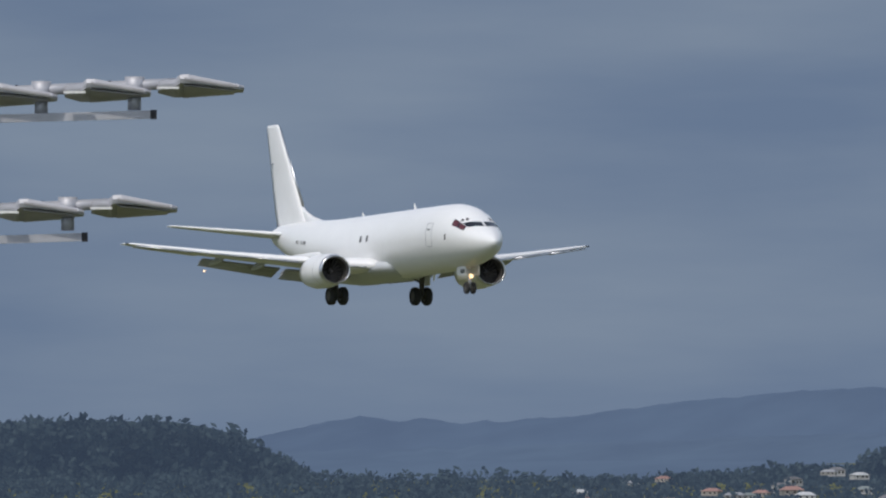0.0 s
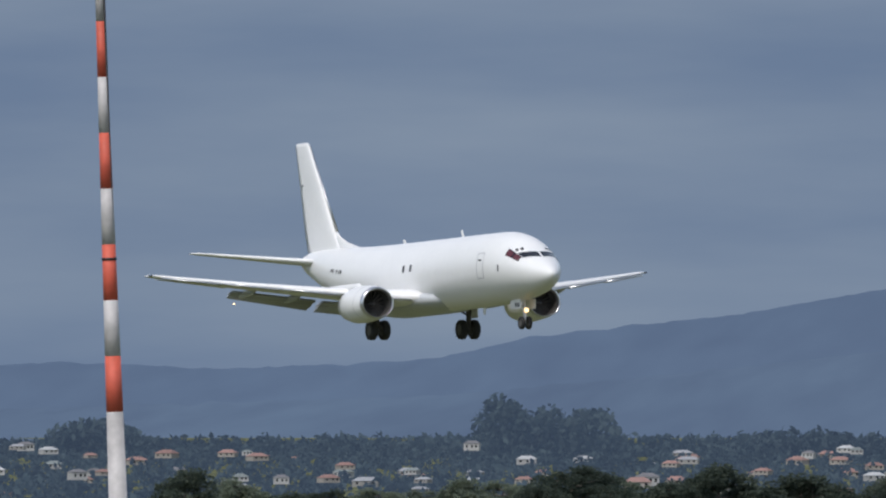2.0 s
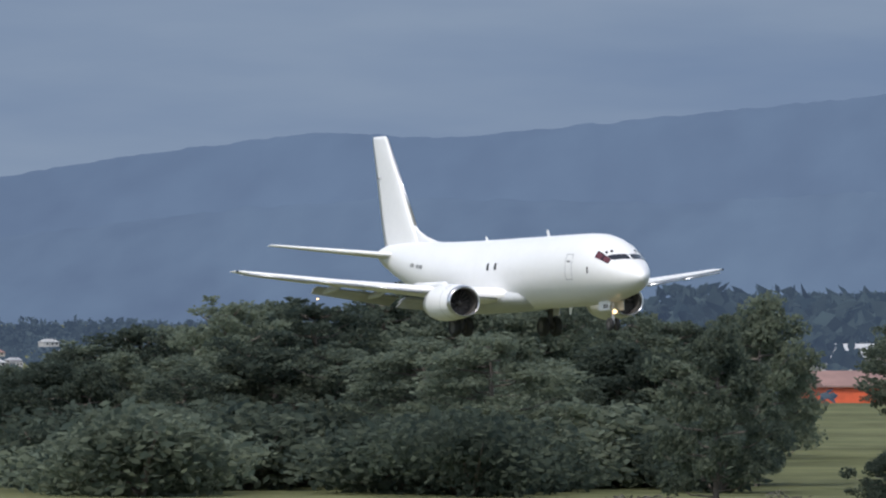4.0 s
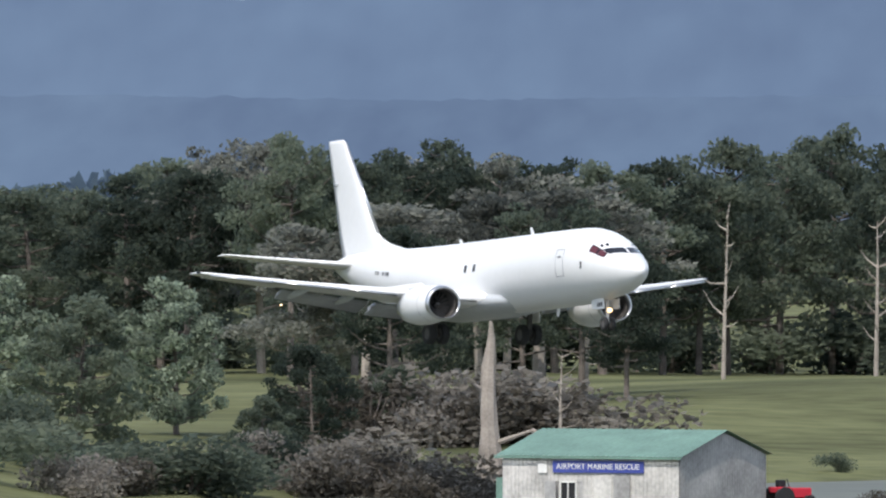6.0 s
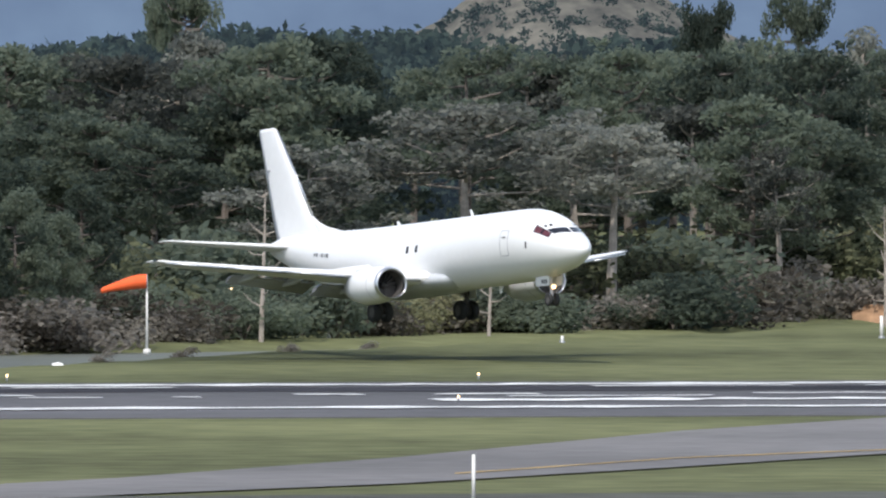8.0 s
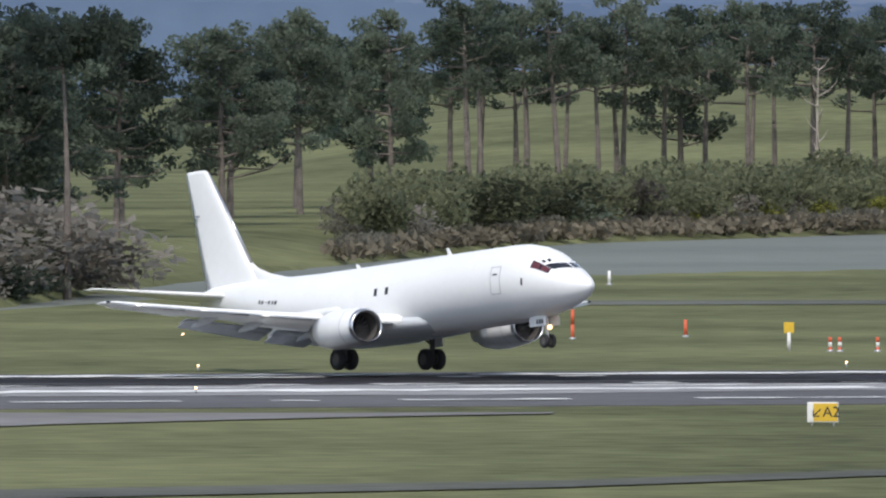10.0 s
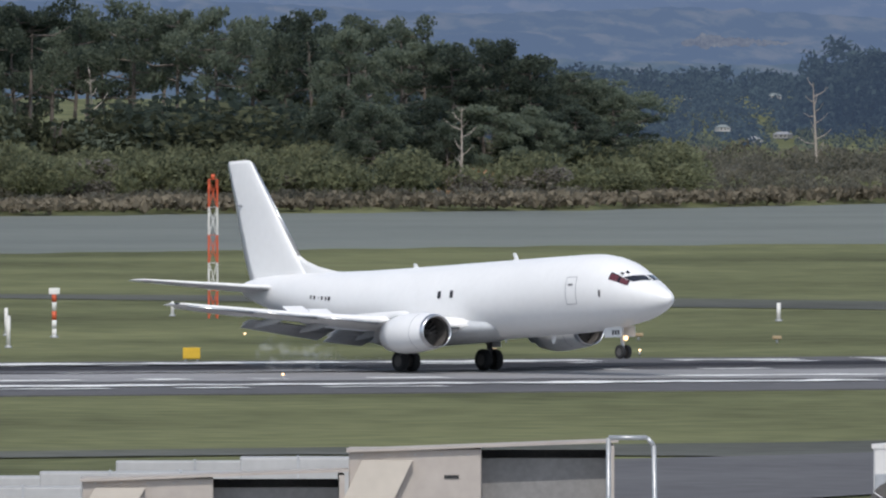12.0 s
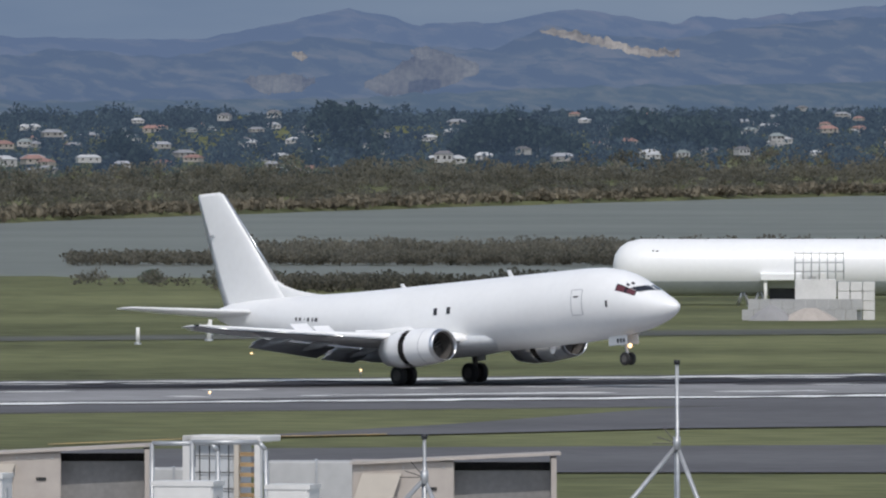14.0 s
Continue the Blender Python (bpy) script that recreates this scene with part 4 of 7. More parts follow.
    wheel(gear, "main_wheel", 0, side * 2.62 + 0.36, 0.54, 0.54, 0.40)

# fin
FIN = ((4.6, -10.7, 5.4, 0.09), (5.4, -11.0, 5.3, 0.09), (6.4, -12.0, 4.65, 0.09), (9.0, -13.95, 3.3, 0.09), (11.25, -15.65, 2.15, 0.085), (11.43, -16.0, 1.7, 0.06))
part("fin", loft(bmesh.new(), [foil(le_, ch, 0, z, th, "z") for z, le_, ch, th in FIN]), WHITE, plane, "tall plain white fin", smooth=True)
part("fin_leading_edge", loft(bmesh.new(), [foil(le_ + 0.03, ch * 0.07, 0, z, th * 5.5, "z", 6) for z, le_, ch, th in FIN[2:5]]), METAL, plane, "bare-metal leading edge of the fin", smooth=True)
part("dorsal_fin", loft(bmesh.new(), [foil(le_, ch, 0, z, 0.06, "z") for le_, ch, z in ((-6.8, 6.3, 5.2), (-8.9, 4.6, 5.42), (-10.4, 3.6, 5.72), (-11.4, 3.0, 6.05), (-12.1, 2.4, 6.45), (-12.64, 1.8, 6.85))]), WHITE, plane, smooth=True)
part("rudder_line", loft(bmesh.new(), [foil(-14.7, 0.06, 0, 5.6, 3.8, "z", 4), foil(-17.0, 0.05, 0, 11.1, 1.8, "z", 4)]), LINE, plane)
for x, z, w in ((-16.6, 9.1, 0.30), (-13.4, 6.7, 0.16)):
    box_part("fin_mark", (x - w, x, -0.165, 0.165, z, z + 0.07), LINE, plane)
# nose gear
leg = part("nose_gear_leg", tube(tube(bmesh.new(), (14.27, 0, 0.35), (14.15, 0, 1.9), 0.08, 0.11), (14.2, 0, 1.0), (13.4, 0, 1.7), 0.05), BELLY, plane, "slim grey nose gear leg")
for sy in (1, -1):
    part("gear_door", block(bmesh.new(), 13.35, 14.75, sy * 0.42 - 0.02, sy * 0.42 + 0.02, 1.08, 1.6, 0.02), WHITE, leg, "white nose gear door")
    for i in range(3):
        box_part("door_bar", (14.0 + i * 0.22, 14.14 + i * 0.22, sy * 0.445 - 0.006, sy * 0.445 + 0.006, 1.2, 1.42), INK, leg)
    wheel(leg, "nose_wheel", 14.27, sy * 0.2, 0.35, 0.35, 0.2)
part("taxi_lamp", tube(bmesh.new(), (14.45, 0, 1.02), (14.55, 0, 1.02), 0.12), BEAM, leg, "bright warm taxi lamp")

# seconds, bearing and drop below eye level of the point between the main wheels, distance, heading off the view line, nose-up, roll
FLIGHT = [
    (0.0, 671, -185, 952, 21.4, 2.3, -0.1), (0.5, 1021, -166, 934, 21.4, 2.2, -0.1), (1.0, 1390, -140, 912, 21.7, 2.2, 0.1), (1.5, 1779, -105, 894, 22.1, 2.3, 0.4),
    (2.0, 2184, -79, 882, 22.3, 2.1, 0.5), (2.5, 2605, -38, 899, 22.8, 1.5, 0.0), (3.0, 2997, 9, 920, 23.0, 1.0, -0.6), (3.2, 3163, 28, 909, 23.0, 0.9, -0.5),
    (4.2, 4060, 134, 888, 24.1, 1.8, 0.4), (5.3, 5026, 239, 864, 25.1, 2.9, 1.1), (5.5, 5224, 272, 854, 25.3, 3.0, 0.6), (6.0, 5722, 293, 832, 26.1, 3.4, -0.8),
    (6.5, 6236, 346, 810, 26.8, 4.0, -1.3), (7.0, 6776, 386, 819, 27.3, 4.3, -0.9), (7.5, 7323, 415, 871, 27.8, 4.4, 0.2), (8.0, 7845, 462, 877, 28.5, 4.0, 0.7),
    (8.5, 8391, 482, 861, 29.3, 3.8, 0.2), (8.7, 8610, 495, 853, 29.7, 4.0, -0.4), (9.7, 9895, 543, 826, 32.6, 5.0, -0.5)]
GROUND_RUN = [(10.8, 11370, 804, 36.1, 5.8, -0.6), (11.0, 11662, 804, 36.4, 4.9, -0.5), (11.5, 12376, 818, 37.1, 3.9, 0.4), (12.0, 13068, 821, 37.5, 3.3, 0.1), (12.5, 13775, 854, 37.7, 3.3, -0.1), (13.0, 14450, 842, 40.1, 3.6, 0.1), (13.5, 15177, 835, 42.7, 4.4, 0.8), (14.0, 15894, 869, 43.9, 4.7, 0.8)]


def on_runway(u):
    """Where the line of sight at bearing u crosses the runway's centre line."""
    w = polar(u, 1)
    k = (RA.x * R_DIR.y - RA.y * R_DIR.x) / (w.x * R_DIR.y - w.y * R_DIR.x)
    return w * k


def plane_pose(p, u, head, nose_up, roll):
    """Heading head degrees off the line to the camera, towards the right."""
    a = (u - MID) / STEP
    yaw = -90 - math.degrees(a) + head
    return pose(p.x, p.y, p.z, 0, 0, yaw) @ pose(0, 0, 0, 0, -nose_up, 0) @ pose(0, 0, 0, roll, 0, 0)


def plane_rows():
    rows = [(t, plane_pose(polar(u, d, EYE - v * d / STEP), u, h, n, r)) for t, u, v, d, h, n, r in FLIGHT]
    rows += [(t, plane_pose(polar(u, d, 0.09), u, h, n, r)) for t, u, d, h, n, r in GROUND_RUN]
    return rows


# ---- single trees ----
def grow(ob, native, u, v, h, spin, group, wide=1.0, d=None):
    return plant(ob, u, d or reach(v), h, native, spin, group, wide)


for u, d, h, w in ((4850, 905, 9.2, 1.2), (5180, 925, 9.0, 1.1), (4640, 1000, 6.0, 1.0)):
    grow(SILVER, 16.3, u, 0, h, u * 0.01, "silvery trees by the creek", w, d)
for u, d, h, w in ((5010, 880, 8.8, 1.15), (5420, 905, 6.5, 1.1), (4700, 925, 6.0, 1.3), (4260, 1010, 11.5, 1.0), (4330, 1100, 13.0, 1.0), (5560, 930, 4.6, 1.3), (4560, 890, 4.8, 1.3), (5330, 880, 4.2, 1.2), (7050, 922, 8.0, 0.85), (7120, 925, 9.0, 0.85), (7195, 928, 7.5, 0.9)):
    grow(ROUND[int(u / 10) % 2], 16.3, u, 0, h, u * 0.02, "dark trees by the creek", w, d)
for u, d, h, w in ((5560, 1010, 12, 1.0), (5640, 1020, 11.0, 1.0), (5900, 1020, 12.5, 1.0), (5980, 1015, 10.0, 1.0), (5790, 1030, 12.5, 0.9), (7240, 940, 9.0, 1.0)):
    plant(rt.choice(PINES), u, d, h, 16.3, u * 0.03, "pines by the creek", w)
for u, d, h, w in ((7560, 935, 9.5, 0.9), (7960, 950, 7.0, 0.9), (8660, 985, 8.0, 0.7), (9340, 1000, 7.0, 1.0), (8780, 1040, 11.8, 0.35), (8810, 1040, 9.2, 0.35), (8836, 1040, 15.0, 0.3),
                   (5860, 930, 6.0, 1.0), (6150, 1150, 13.0, 0.7), (6420, 1150, 12.0, 0.8), (5900, 1080, 9.0, 0.8), (7010, 1000, 10.0, 0.6), (12000, 1760, 15.0, 0.8), (13090, 1745, 11.0, 1.0), (13720, 1990, 12.0, 0.9), (12440, 1770, 14, 0.7), (11050, 1720, 15, 0.8)):
    plant(BARE[int(u / 10) % 3], u, d, h, 16.3, u * 0.017, "dead trees by the water", w)


for u, d, h, w, i in ((7425, 1075, 19.4, 0.42, 1), (7385, 1080, 18.2, 0.34, 0), (8512, 1100, 18.9, 0.45, 1), (8345, 1100, 18.2, 0.42, 0), (6672, 1340, 21.6, 0.4, 0), (9350, 1060, 19.5, 0.8, 1), (9720, 1110, 20, 0.8, 0), (12330, 1790, 19.8, 0.9, 1)):
    plant(FLAT[i], u, d, h, 16.3, u * 0.05, "umbrella pines above the wood", w)


def dead_trunk():
    """The tall broken trunk behind the shed."""
    t = empty("broken_tree", pose(*polar(5733, 856), 0, 0, 0), "tall grey broken dead trunk behind the shed", "tree")
    b = bmesh.new()
    loft(b, [[Vector((x + r * math.cos(a * 0.785) * (1 + 0.15 * math.sin(a * 2 + z)), r * math.sin(a * 0.785), z)) for a in range(8)] for x, r, z in
             ((0, 0.85, -0.1), (0.05, 0.62, 1.2), (0.0, 0.5, 3.0), (-0.02, 0.46, 4.6), (0.0, 0.34, 6.2), (0.12, 0.2, 7.6), (0.1, 0.08, 8.6))])
    part("stem", b, DEAD, t)
    for p, q, m_ in (((0.3, 0, 2.2), (2.3, -0.5, 2.9), 0), ((2.3, -0.5, 2.9), (3.2, -0.6, 2.5), 1), ((0.4, 0, 1.6), (1.6, -0.3, 0.9), 2), ((-0.3, 0, 5.0), (-0.8, 0.2, 5.3), 3)):
        bar_part("broken_limb", p, q, 0.16, DEAD, t, r1=0.08, sides=6)


dead_trunk()


def clay(u, v, w, h):
    b = bmesh.new()
    r = random.Random(int(u))
    loft(b, [[Vector(((i / 9 - 0.5) * w, y + r.uniform(-0.12, 0.12), z * r.uniform(0.85, 1.05) * (0.55 + 0.45 * math.sin(math.pi * (i + 0.5) / 10)))) for i in range(10)] for y, z in ((-0.9, 0.0), (-0.5, h * 0.6), (0.2, h), (1.5, h * 0.9), (3, -0.2))], cap=False, closed=False)
    d = reach(v)
    ob = tagged(part("clay_bank", b, CLAY, m=pose(*polar(u, d, ground_z(u, d) - 0.05), 0, 0, facing(u))), "bare eroded orange clay bank by the water", "bank", "clay banks")
    return ob


for u, v, w, h in ((8725, 458.5, 5.0, 1.7), (8655, 459, 3.6, 1.2), (8795, 458, 4.0, 1.0)):
    clay(u, v, w, h)
for u, k, w, h in ((12470, 60, 4, 3), (12830, 64, 3, 3.5), (13120, 50, 9, 3), (13010, 52, 5, 2.6), (11970, 58, 5, 4), (11620, 40, 4, 2)):
    clay(u, reach(far_shore(u) + k), w, h)


# ---- belts of scrub and far woods that nobody could count ----
def belt(name, label, us, dfun, low, high, rad, count, size, material, seed, sq=0.7, category="scrub"):
    r = np.random.default_rng(seed)
    clumps = []
    for u in us:
        u = u + r.uniform(-20, 20)
        d = dfun(u, r)
        h = r.uniform(low, high)
        p = polar(u, d, ground_z(u, d))
        clumps.append((p.x, p.y, max(-0.4, p.z) + h * 0.5, rad * h * r.uniform(0.8, 1.3), sq))
    ob = new(name, leaf_mesh(name, leaf_cloud(r, clumps, count, size), material))
    tagged(ob, label, category, kind="stuff")


BROWN = mat("salt_marsh_scrub", (0.160, 0.154, 0.120), 0.9, var=0.22, coarse=0.02, fine=0.4, tint=(0.225, 0.208, 0.165), island=0.2, spec=0.1, leafy=0.7)
REED = mat("dry_reed_edge", (0.20, 0.175, 0.130), 0.9, var=0.2, coarse=0.02, fine=0.4, island=0.3, spec=0.1, leafy=0.4)
belt("marsh_edge", "brown salt-marsh reeds along the far shore", np.arange(10200, 18300, 5.0), lambda u, r: far_shore(u) + r.uniform(-2, 14), 0.8, 1.7, 0.9, 18, 0.5, REED, 1, 0.45)
belt("marsh_scrub", "brown-green scrub flats behind the far shore", np.arange(10200, 18300, 1.6), lambda u, r: far_shore(u) + 8 + 260 * r.random() ** 1.2, 0.9, 2.0, 0.9, 34, 0.26, BROWN, 2, 0.45)
belt("marsh_shrubs", "darker shrubs on the scrub flats", np.arange(13300, 18300, 9.0), lambda u, r: far_shore(u) + 100 + 330 * r.random(), 1.6, 3.4, 0.75, 26, 0.32, BROWN, 3)
belt("bank_thicket", "olive-green thicket covering the far bank", np.arange(10250, 13500, 5.0), lambda u, r: far_shore(u) + 34 + 60 * r.random(), 3.0, 6.5, 0.5, 42, 0.34, LEAF_G, 33, 0.7)
belt("island_scrub", "low mangrove scrub on a spit in the water", np.arange(15235, 17500, 2.0), lambda u, r: 1484 + r.uniform(-3, 14), 0.7, 1.5, 0.7, 60, 0.19, BROWN, 4, 0.6)
belt("island_scrub", "low mangrove scrub on a spit in the water", np.arange(15560, 17500, 2.6), lambda u, r: 1525 + r.uniform(-14, 30), 1.0, 2.3, 0.7, 50, 0.2, BROWN, 5, 0.6)
belt("shore_scrub", "dark scrub hedge along the near shore", np.arange(15510, 17600, 2.2), lambda u, r: 1262 + r.uniform(-8, 16), 0.8, 1.7, 0.7, 60, 0.18, BROWN, 6, 0.6)
belt("shore_scrub", "few low bushes where the grass meets the water", np.arange(15260, 15520, 22.0), lambda u, r: 1300 + r.uniform(-8, 8), 0.6, 1.3, 0.8, 60, 0.18, BROWN, 61, 0.6)
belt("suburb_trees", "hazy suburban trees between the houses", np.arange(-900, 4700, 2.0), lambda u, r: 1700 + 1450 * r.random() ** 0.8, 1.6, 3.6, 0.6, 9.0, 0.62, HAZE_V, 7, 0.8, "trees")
# Garden greens with haze painted over them as weak blue emission.
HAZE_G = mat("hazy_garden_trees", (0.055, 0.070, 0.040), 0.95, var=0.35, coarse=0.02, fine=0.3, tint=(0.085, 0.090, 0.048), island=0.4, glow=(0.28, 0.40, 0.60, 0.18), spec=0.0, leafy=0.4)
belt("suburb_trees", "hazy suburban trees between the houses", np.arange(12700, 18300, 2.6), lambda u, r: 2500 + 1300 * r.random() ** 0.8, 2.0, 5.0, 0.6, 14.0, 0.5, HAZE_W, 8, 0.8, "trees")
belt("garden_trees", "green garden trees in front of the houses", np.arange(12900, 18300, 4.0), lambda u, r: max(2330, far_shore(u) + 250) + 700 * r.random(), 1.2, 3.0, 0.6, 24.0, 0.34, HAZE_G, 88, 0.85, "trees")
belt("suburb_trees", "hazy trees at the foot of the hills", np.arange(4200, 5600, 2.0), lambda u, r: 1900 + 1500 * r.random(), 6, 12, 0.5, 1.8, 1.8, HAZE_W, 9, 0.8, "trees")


def crest(name, label, u0, u1, prof, d, rad, count, size, material, seed):
    """Tree crowns heaped under a skyline given in steps above eye level."""
    r = np.random.default_rng(seed)
    clumps = []
    for u in np.arange(u0, u1, 1.0):
        top = EYE + prof(u) * d / STEP
        z = top - rad * 0.6 - r.random() ** 1.6 * max(2.0, top + 2)
        p = polar(u + r.uniform(-6, 6), d + r.uniform(-18, 18), z)
        clumps.append((p.x, p.y, p.z, rad * r.uniform(0.6, 1.2), 0.85))
    tagged(new(name, leaf_mesh(name, leaf_cloud(r, clumps, count, size), material)), label, "trees", kind="stuff")


def bumpy(base, amp, scale, seed):
    return lambda u: base(u) + amp * (noise.noise((u / scale, seed, 0.0)) + 0.6 * noise.noise((u / scale * 2.7, seed, 1.0)))


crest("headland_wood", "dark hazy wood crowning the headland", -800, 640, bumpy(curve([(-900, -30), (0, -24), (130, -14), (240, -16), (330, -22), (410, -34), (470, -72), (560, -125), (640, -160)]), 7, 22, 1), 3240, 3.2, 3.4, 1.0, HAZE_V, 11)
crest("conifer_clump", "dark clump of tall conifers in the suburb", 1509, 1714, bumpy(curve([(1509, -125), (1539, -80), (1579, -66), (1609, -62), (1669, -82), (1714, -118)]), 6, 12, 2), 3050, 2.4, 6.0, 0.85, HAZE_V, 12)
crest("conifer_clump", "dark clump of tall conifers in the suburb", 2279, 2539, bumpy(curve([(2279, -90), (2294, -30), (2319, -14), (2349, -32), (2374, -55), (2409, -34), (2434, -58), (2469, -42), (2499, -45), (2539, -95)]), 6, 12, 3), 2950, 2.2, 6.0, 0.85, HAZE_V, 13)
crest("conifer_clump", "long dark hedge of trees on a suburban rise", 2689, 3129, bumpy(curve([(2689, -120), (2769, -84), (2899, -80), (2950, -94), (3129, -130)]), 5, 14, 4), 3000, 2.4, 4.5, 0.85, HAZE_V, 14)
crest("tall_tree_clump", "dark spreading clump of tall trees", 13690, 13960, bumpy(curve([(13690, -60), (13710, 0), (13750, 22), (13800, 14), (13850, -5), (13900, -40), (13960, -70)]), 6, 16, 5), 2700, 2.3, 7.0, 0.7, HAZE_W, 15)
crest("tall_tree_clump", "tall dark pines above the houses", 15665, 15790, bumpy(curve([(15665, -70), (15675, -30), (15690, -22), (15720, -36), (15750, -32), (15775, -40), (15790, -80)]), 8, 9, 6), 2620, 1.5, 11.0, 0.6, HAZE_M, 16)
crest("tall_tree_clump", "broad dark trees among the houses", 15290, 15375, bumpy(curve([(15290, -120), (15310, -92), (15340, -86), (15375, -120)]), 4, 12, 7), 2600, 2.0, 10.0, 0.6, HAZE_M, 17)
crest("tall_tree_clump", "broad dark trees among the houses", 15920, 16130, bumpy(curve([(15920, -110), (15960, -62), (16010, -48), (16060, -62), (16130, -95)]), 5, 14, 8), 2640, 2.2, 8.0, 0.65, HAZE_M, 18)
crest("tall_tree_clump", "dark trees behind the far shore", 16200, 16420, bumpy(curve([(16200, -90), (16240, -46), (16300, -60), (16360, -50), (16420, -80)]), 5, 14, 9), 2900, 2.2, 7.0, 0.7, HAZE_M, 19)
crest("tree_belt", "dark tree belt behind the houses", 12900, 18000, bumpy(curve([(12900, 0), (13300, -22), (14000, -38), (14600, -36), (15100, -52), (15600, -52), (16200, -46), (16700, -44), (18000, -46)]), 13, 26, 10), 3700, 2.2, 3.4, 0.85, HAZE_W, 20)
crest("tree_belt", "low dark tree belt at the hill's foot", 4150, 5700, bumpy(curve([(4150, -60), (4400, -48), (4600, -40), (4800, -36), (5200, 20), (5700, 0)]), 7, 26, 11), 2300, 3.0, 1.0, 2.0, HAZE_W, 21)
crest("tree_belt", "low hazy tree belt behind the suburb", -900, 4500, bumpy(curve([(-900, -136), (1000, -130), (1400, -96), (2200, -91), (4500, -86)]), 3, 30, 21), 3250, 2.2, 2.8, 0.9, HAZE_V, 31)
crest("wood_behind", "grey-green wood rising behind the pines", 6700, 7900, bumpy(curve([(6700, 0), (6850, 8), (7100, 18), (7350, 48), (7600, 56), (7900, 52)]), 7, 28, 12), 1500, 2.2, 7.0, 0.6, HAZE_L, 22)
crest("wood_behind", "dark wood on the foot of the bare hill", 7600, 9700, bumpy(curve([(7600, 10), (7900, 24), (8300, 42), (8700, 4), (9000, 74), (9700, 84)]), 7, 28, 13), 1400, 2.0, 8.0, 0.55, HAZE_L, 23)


def hill_scrub():
    """Bushes scattered over the bare hill's slope, denser towards its foot."""
    r = np.random.default_rng(44)
    clumps = []
    for i in range(1000):
        u = r.uniform(7740, 8440)
        k = 0.04 + 0.86 * r.random() ** 0.8
        if cone(u) < 0 or r.random() > 0.35 + k:
            continue
        z = (EYE + cone(u) * 2500 / STEP) * (1 - k ** 1.3)
        p = polar(u, 2500 - 260 * k - 1, z + 0.3)
        clumps.append((p.x, p.y, p.z, r.uniform(0.5, 1.7), 0.7))
    tagged(new("hill_scrub", leaf_mesh("hill_scrub", leaf_cloud(r, clumps, 26, 0.32), HAZE_L)), "dark scrub scattered over the bare hill", "scrub", kind="stuff")


hill_scrub()


# ---- houses ----
HOUSE_W = [mat("house_wall_%d" % i, c, 0.8, var=0.08, rand=0.2) for i, c in enumerate(((0.36, 0.36, 0.36), (0.25, 0.245, 0.24), (0.29, 0.27, 0.25)))]
HOUSE_R = [mat("house_roof_%d" % i, c, 0.75, var=0.1, rand=0.3) for i, c in enumerate(((0.27, 0.165, 0.145), (0.27, 0.28, 0.30), (0.42, 0.43, 0.44), (0.15, 0.15, 0.16), (0.20, 0.23, 0.23)))]


def make_house(w, dp, h, wall, roof, label):
    ho = empty("house", pose(0, 0, 0), label, "house", "suburban houses")
    body = box_part("wall", (-w / 2, w / 2, -dp / 2, dp / 2, -0.5, h), wall, ho)
    for x in (-w * 0.3, 0.05 * w, w * 0.32):
        box_part("window", (x - 0.7, x + 0.7, -dp / 2 - 0.03, -dp / 2 + 0.02, h * 0.35, h * 0.8), GLASS, body)
    b = bmesh.new()
    rise = dp * 0.26
    lo, hi = h - 0.05, h + rise
    o = 0.5
    ring_ = [(-w / 2 - o, -dp / 2 - o, lo), (w / 2 + o, -dp / 2 - o, lo), (w / 2 + o, dp / 2 + o, lo), (-w / 2 - o, dp / 2 + o, lo)]
    vs = [b.verts.new(p) for p in ring_]
    t0, t1 = b.verts.new((-w / 2 + dp * 0.35, 0, hi)), b.verts.new((w / 2 - dp * 0.35, 0, hi))
    for f in ((vs[0], vs[1], t1, t0), (vs[2], vs[3], t0, t1), (vs[1], vs[2], t1), (vs[3], vs[0], t0), tuple(vs[::-1])):
        b.faces.new(f)
    part("roof", b, roof, ho)
    return ho


HOUSES = [make_house(12, 8, 2.9, HOUSE_W[0], HOUSE_R[2], "white weatherboard house with pale iron roof"), make_house(13, 9, 2.8, HOUSE_W[2], HOUSE_R[0], "cream house with terracotta roof"),
          make_house(11, 8, 4.6, HOUSE_W[0], HOUSE_R[3], "two-storey white house with dark roof"), make_house(14, 8, 2.8, HOUSE_W[1], HOUSE_R[1], "tan house with grey roof"),
          make_house(10, 8, 3.0, HOUSE_W[0], HOUSE_R[4], "small white house with green-grey roof"), make_house(20, 9, 4.0, HOUSE_W[0], HOUSE_R[2], "long low white shed-like building")]
placed_houses = set()


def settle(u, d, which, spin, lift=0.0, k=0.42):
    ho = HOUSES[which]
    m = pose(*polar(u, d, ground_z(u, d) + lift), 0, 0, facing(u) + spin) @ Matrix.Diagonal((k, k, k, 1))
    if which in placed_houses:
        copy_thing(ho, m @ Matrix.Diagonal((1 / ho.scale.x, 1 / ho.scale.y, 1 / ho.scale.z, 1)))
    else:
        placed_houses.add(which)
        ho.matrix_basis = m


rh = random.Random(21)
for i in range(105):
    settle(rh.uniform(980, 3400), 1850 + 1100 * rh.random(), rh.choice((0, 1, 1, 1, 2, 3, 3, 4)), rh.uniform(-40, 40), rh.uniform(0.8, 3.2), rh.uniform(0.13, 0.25))
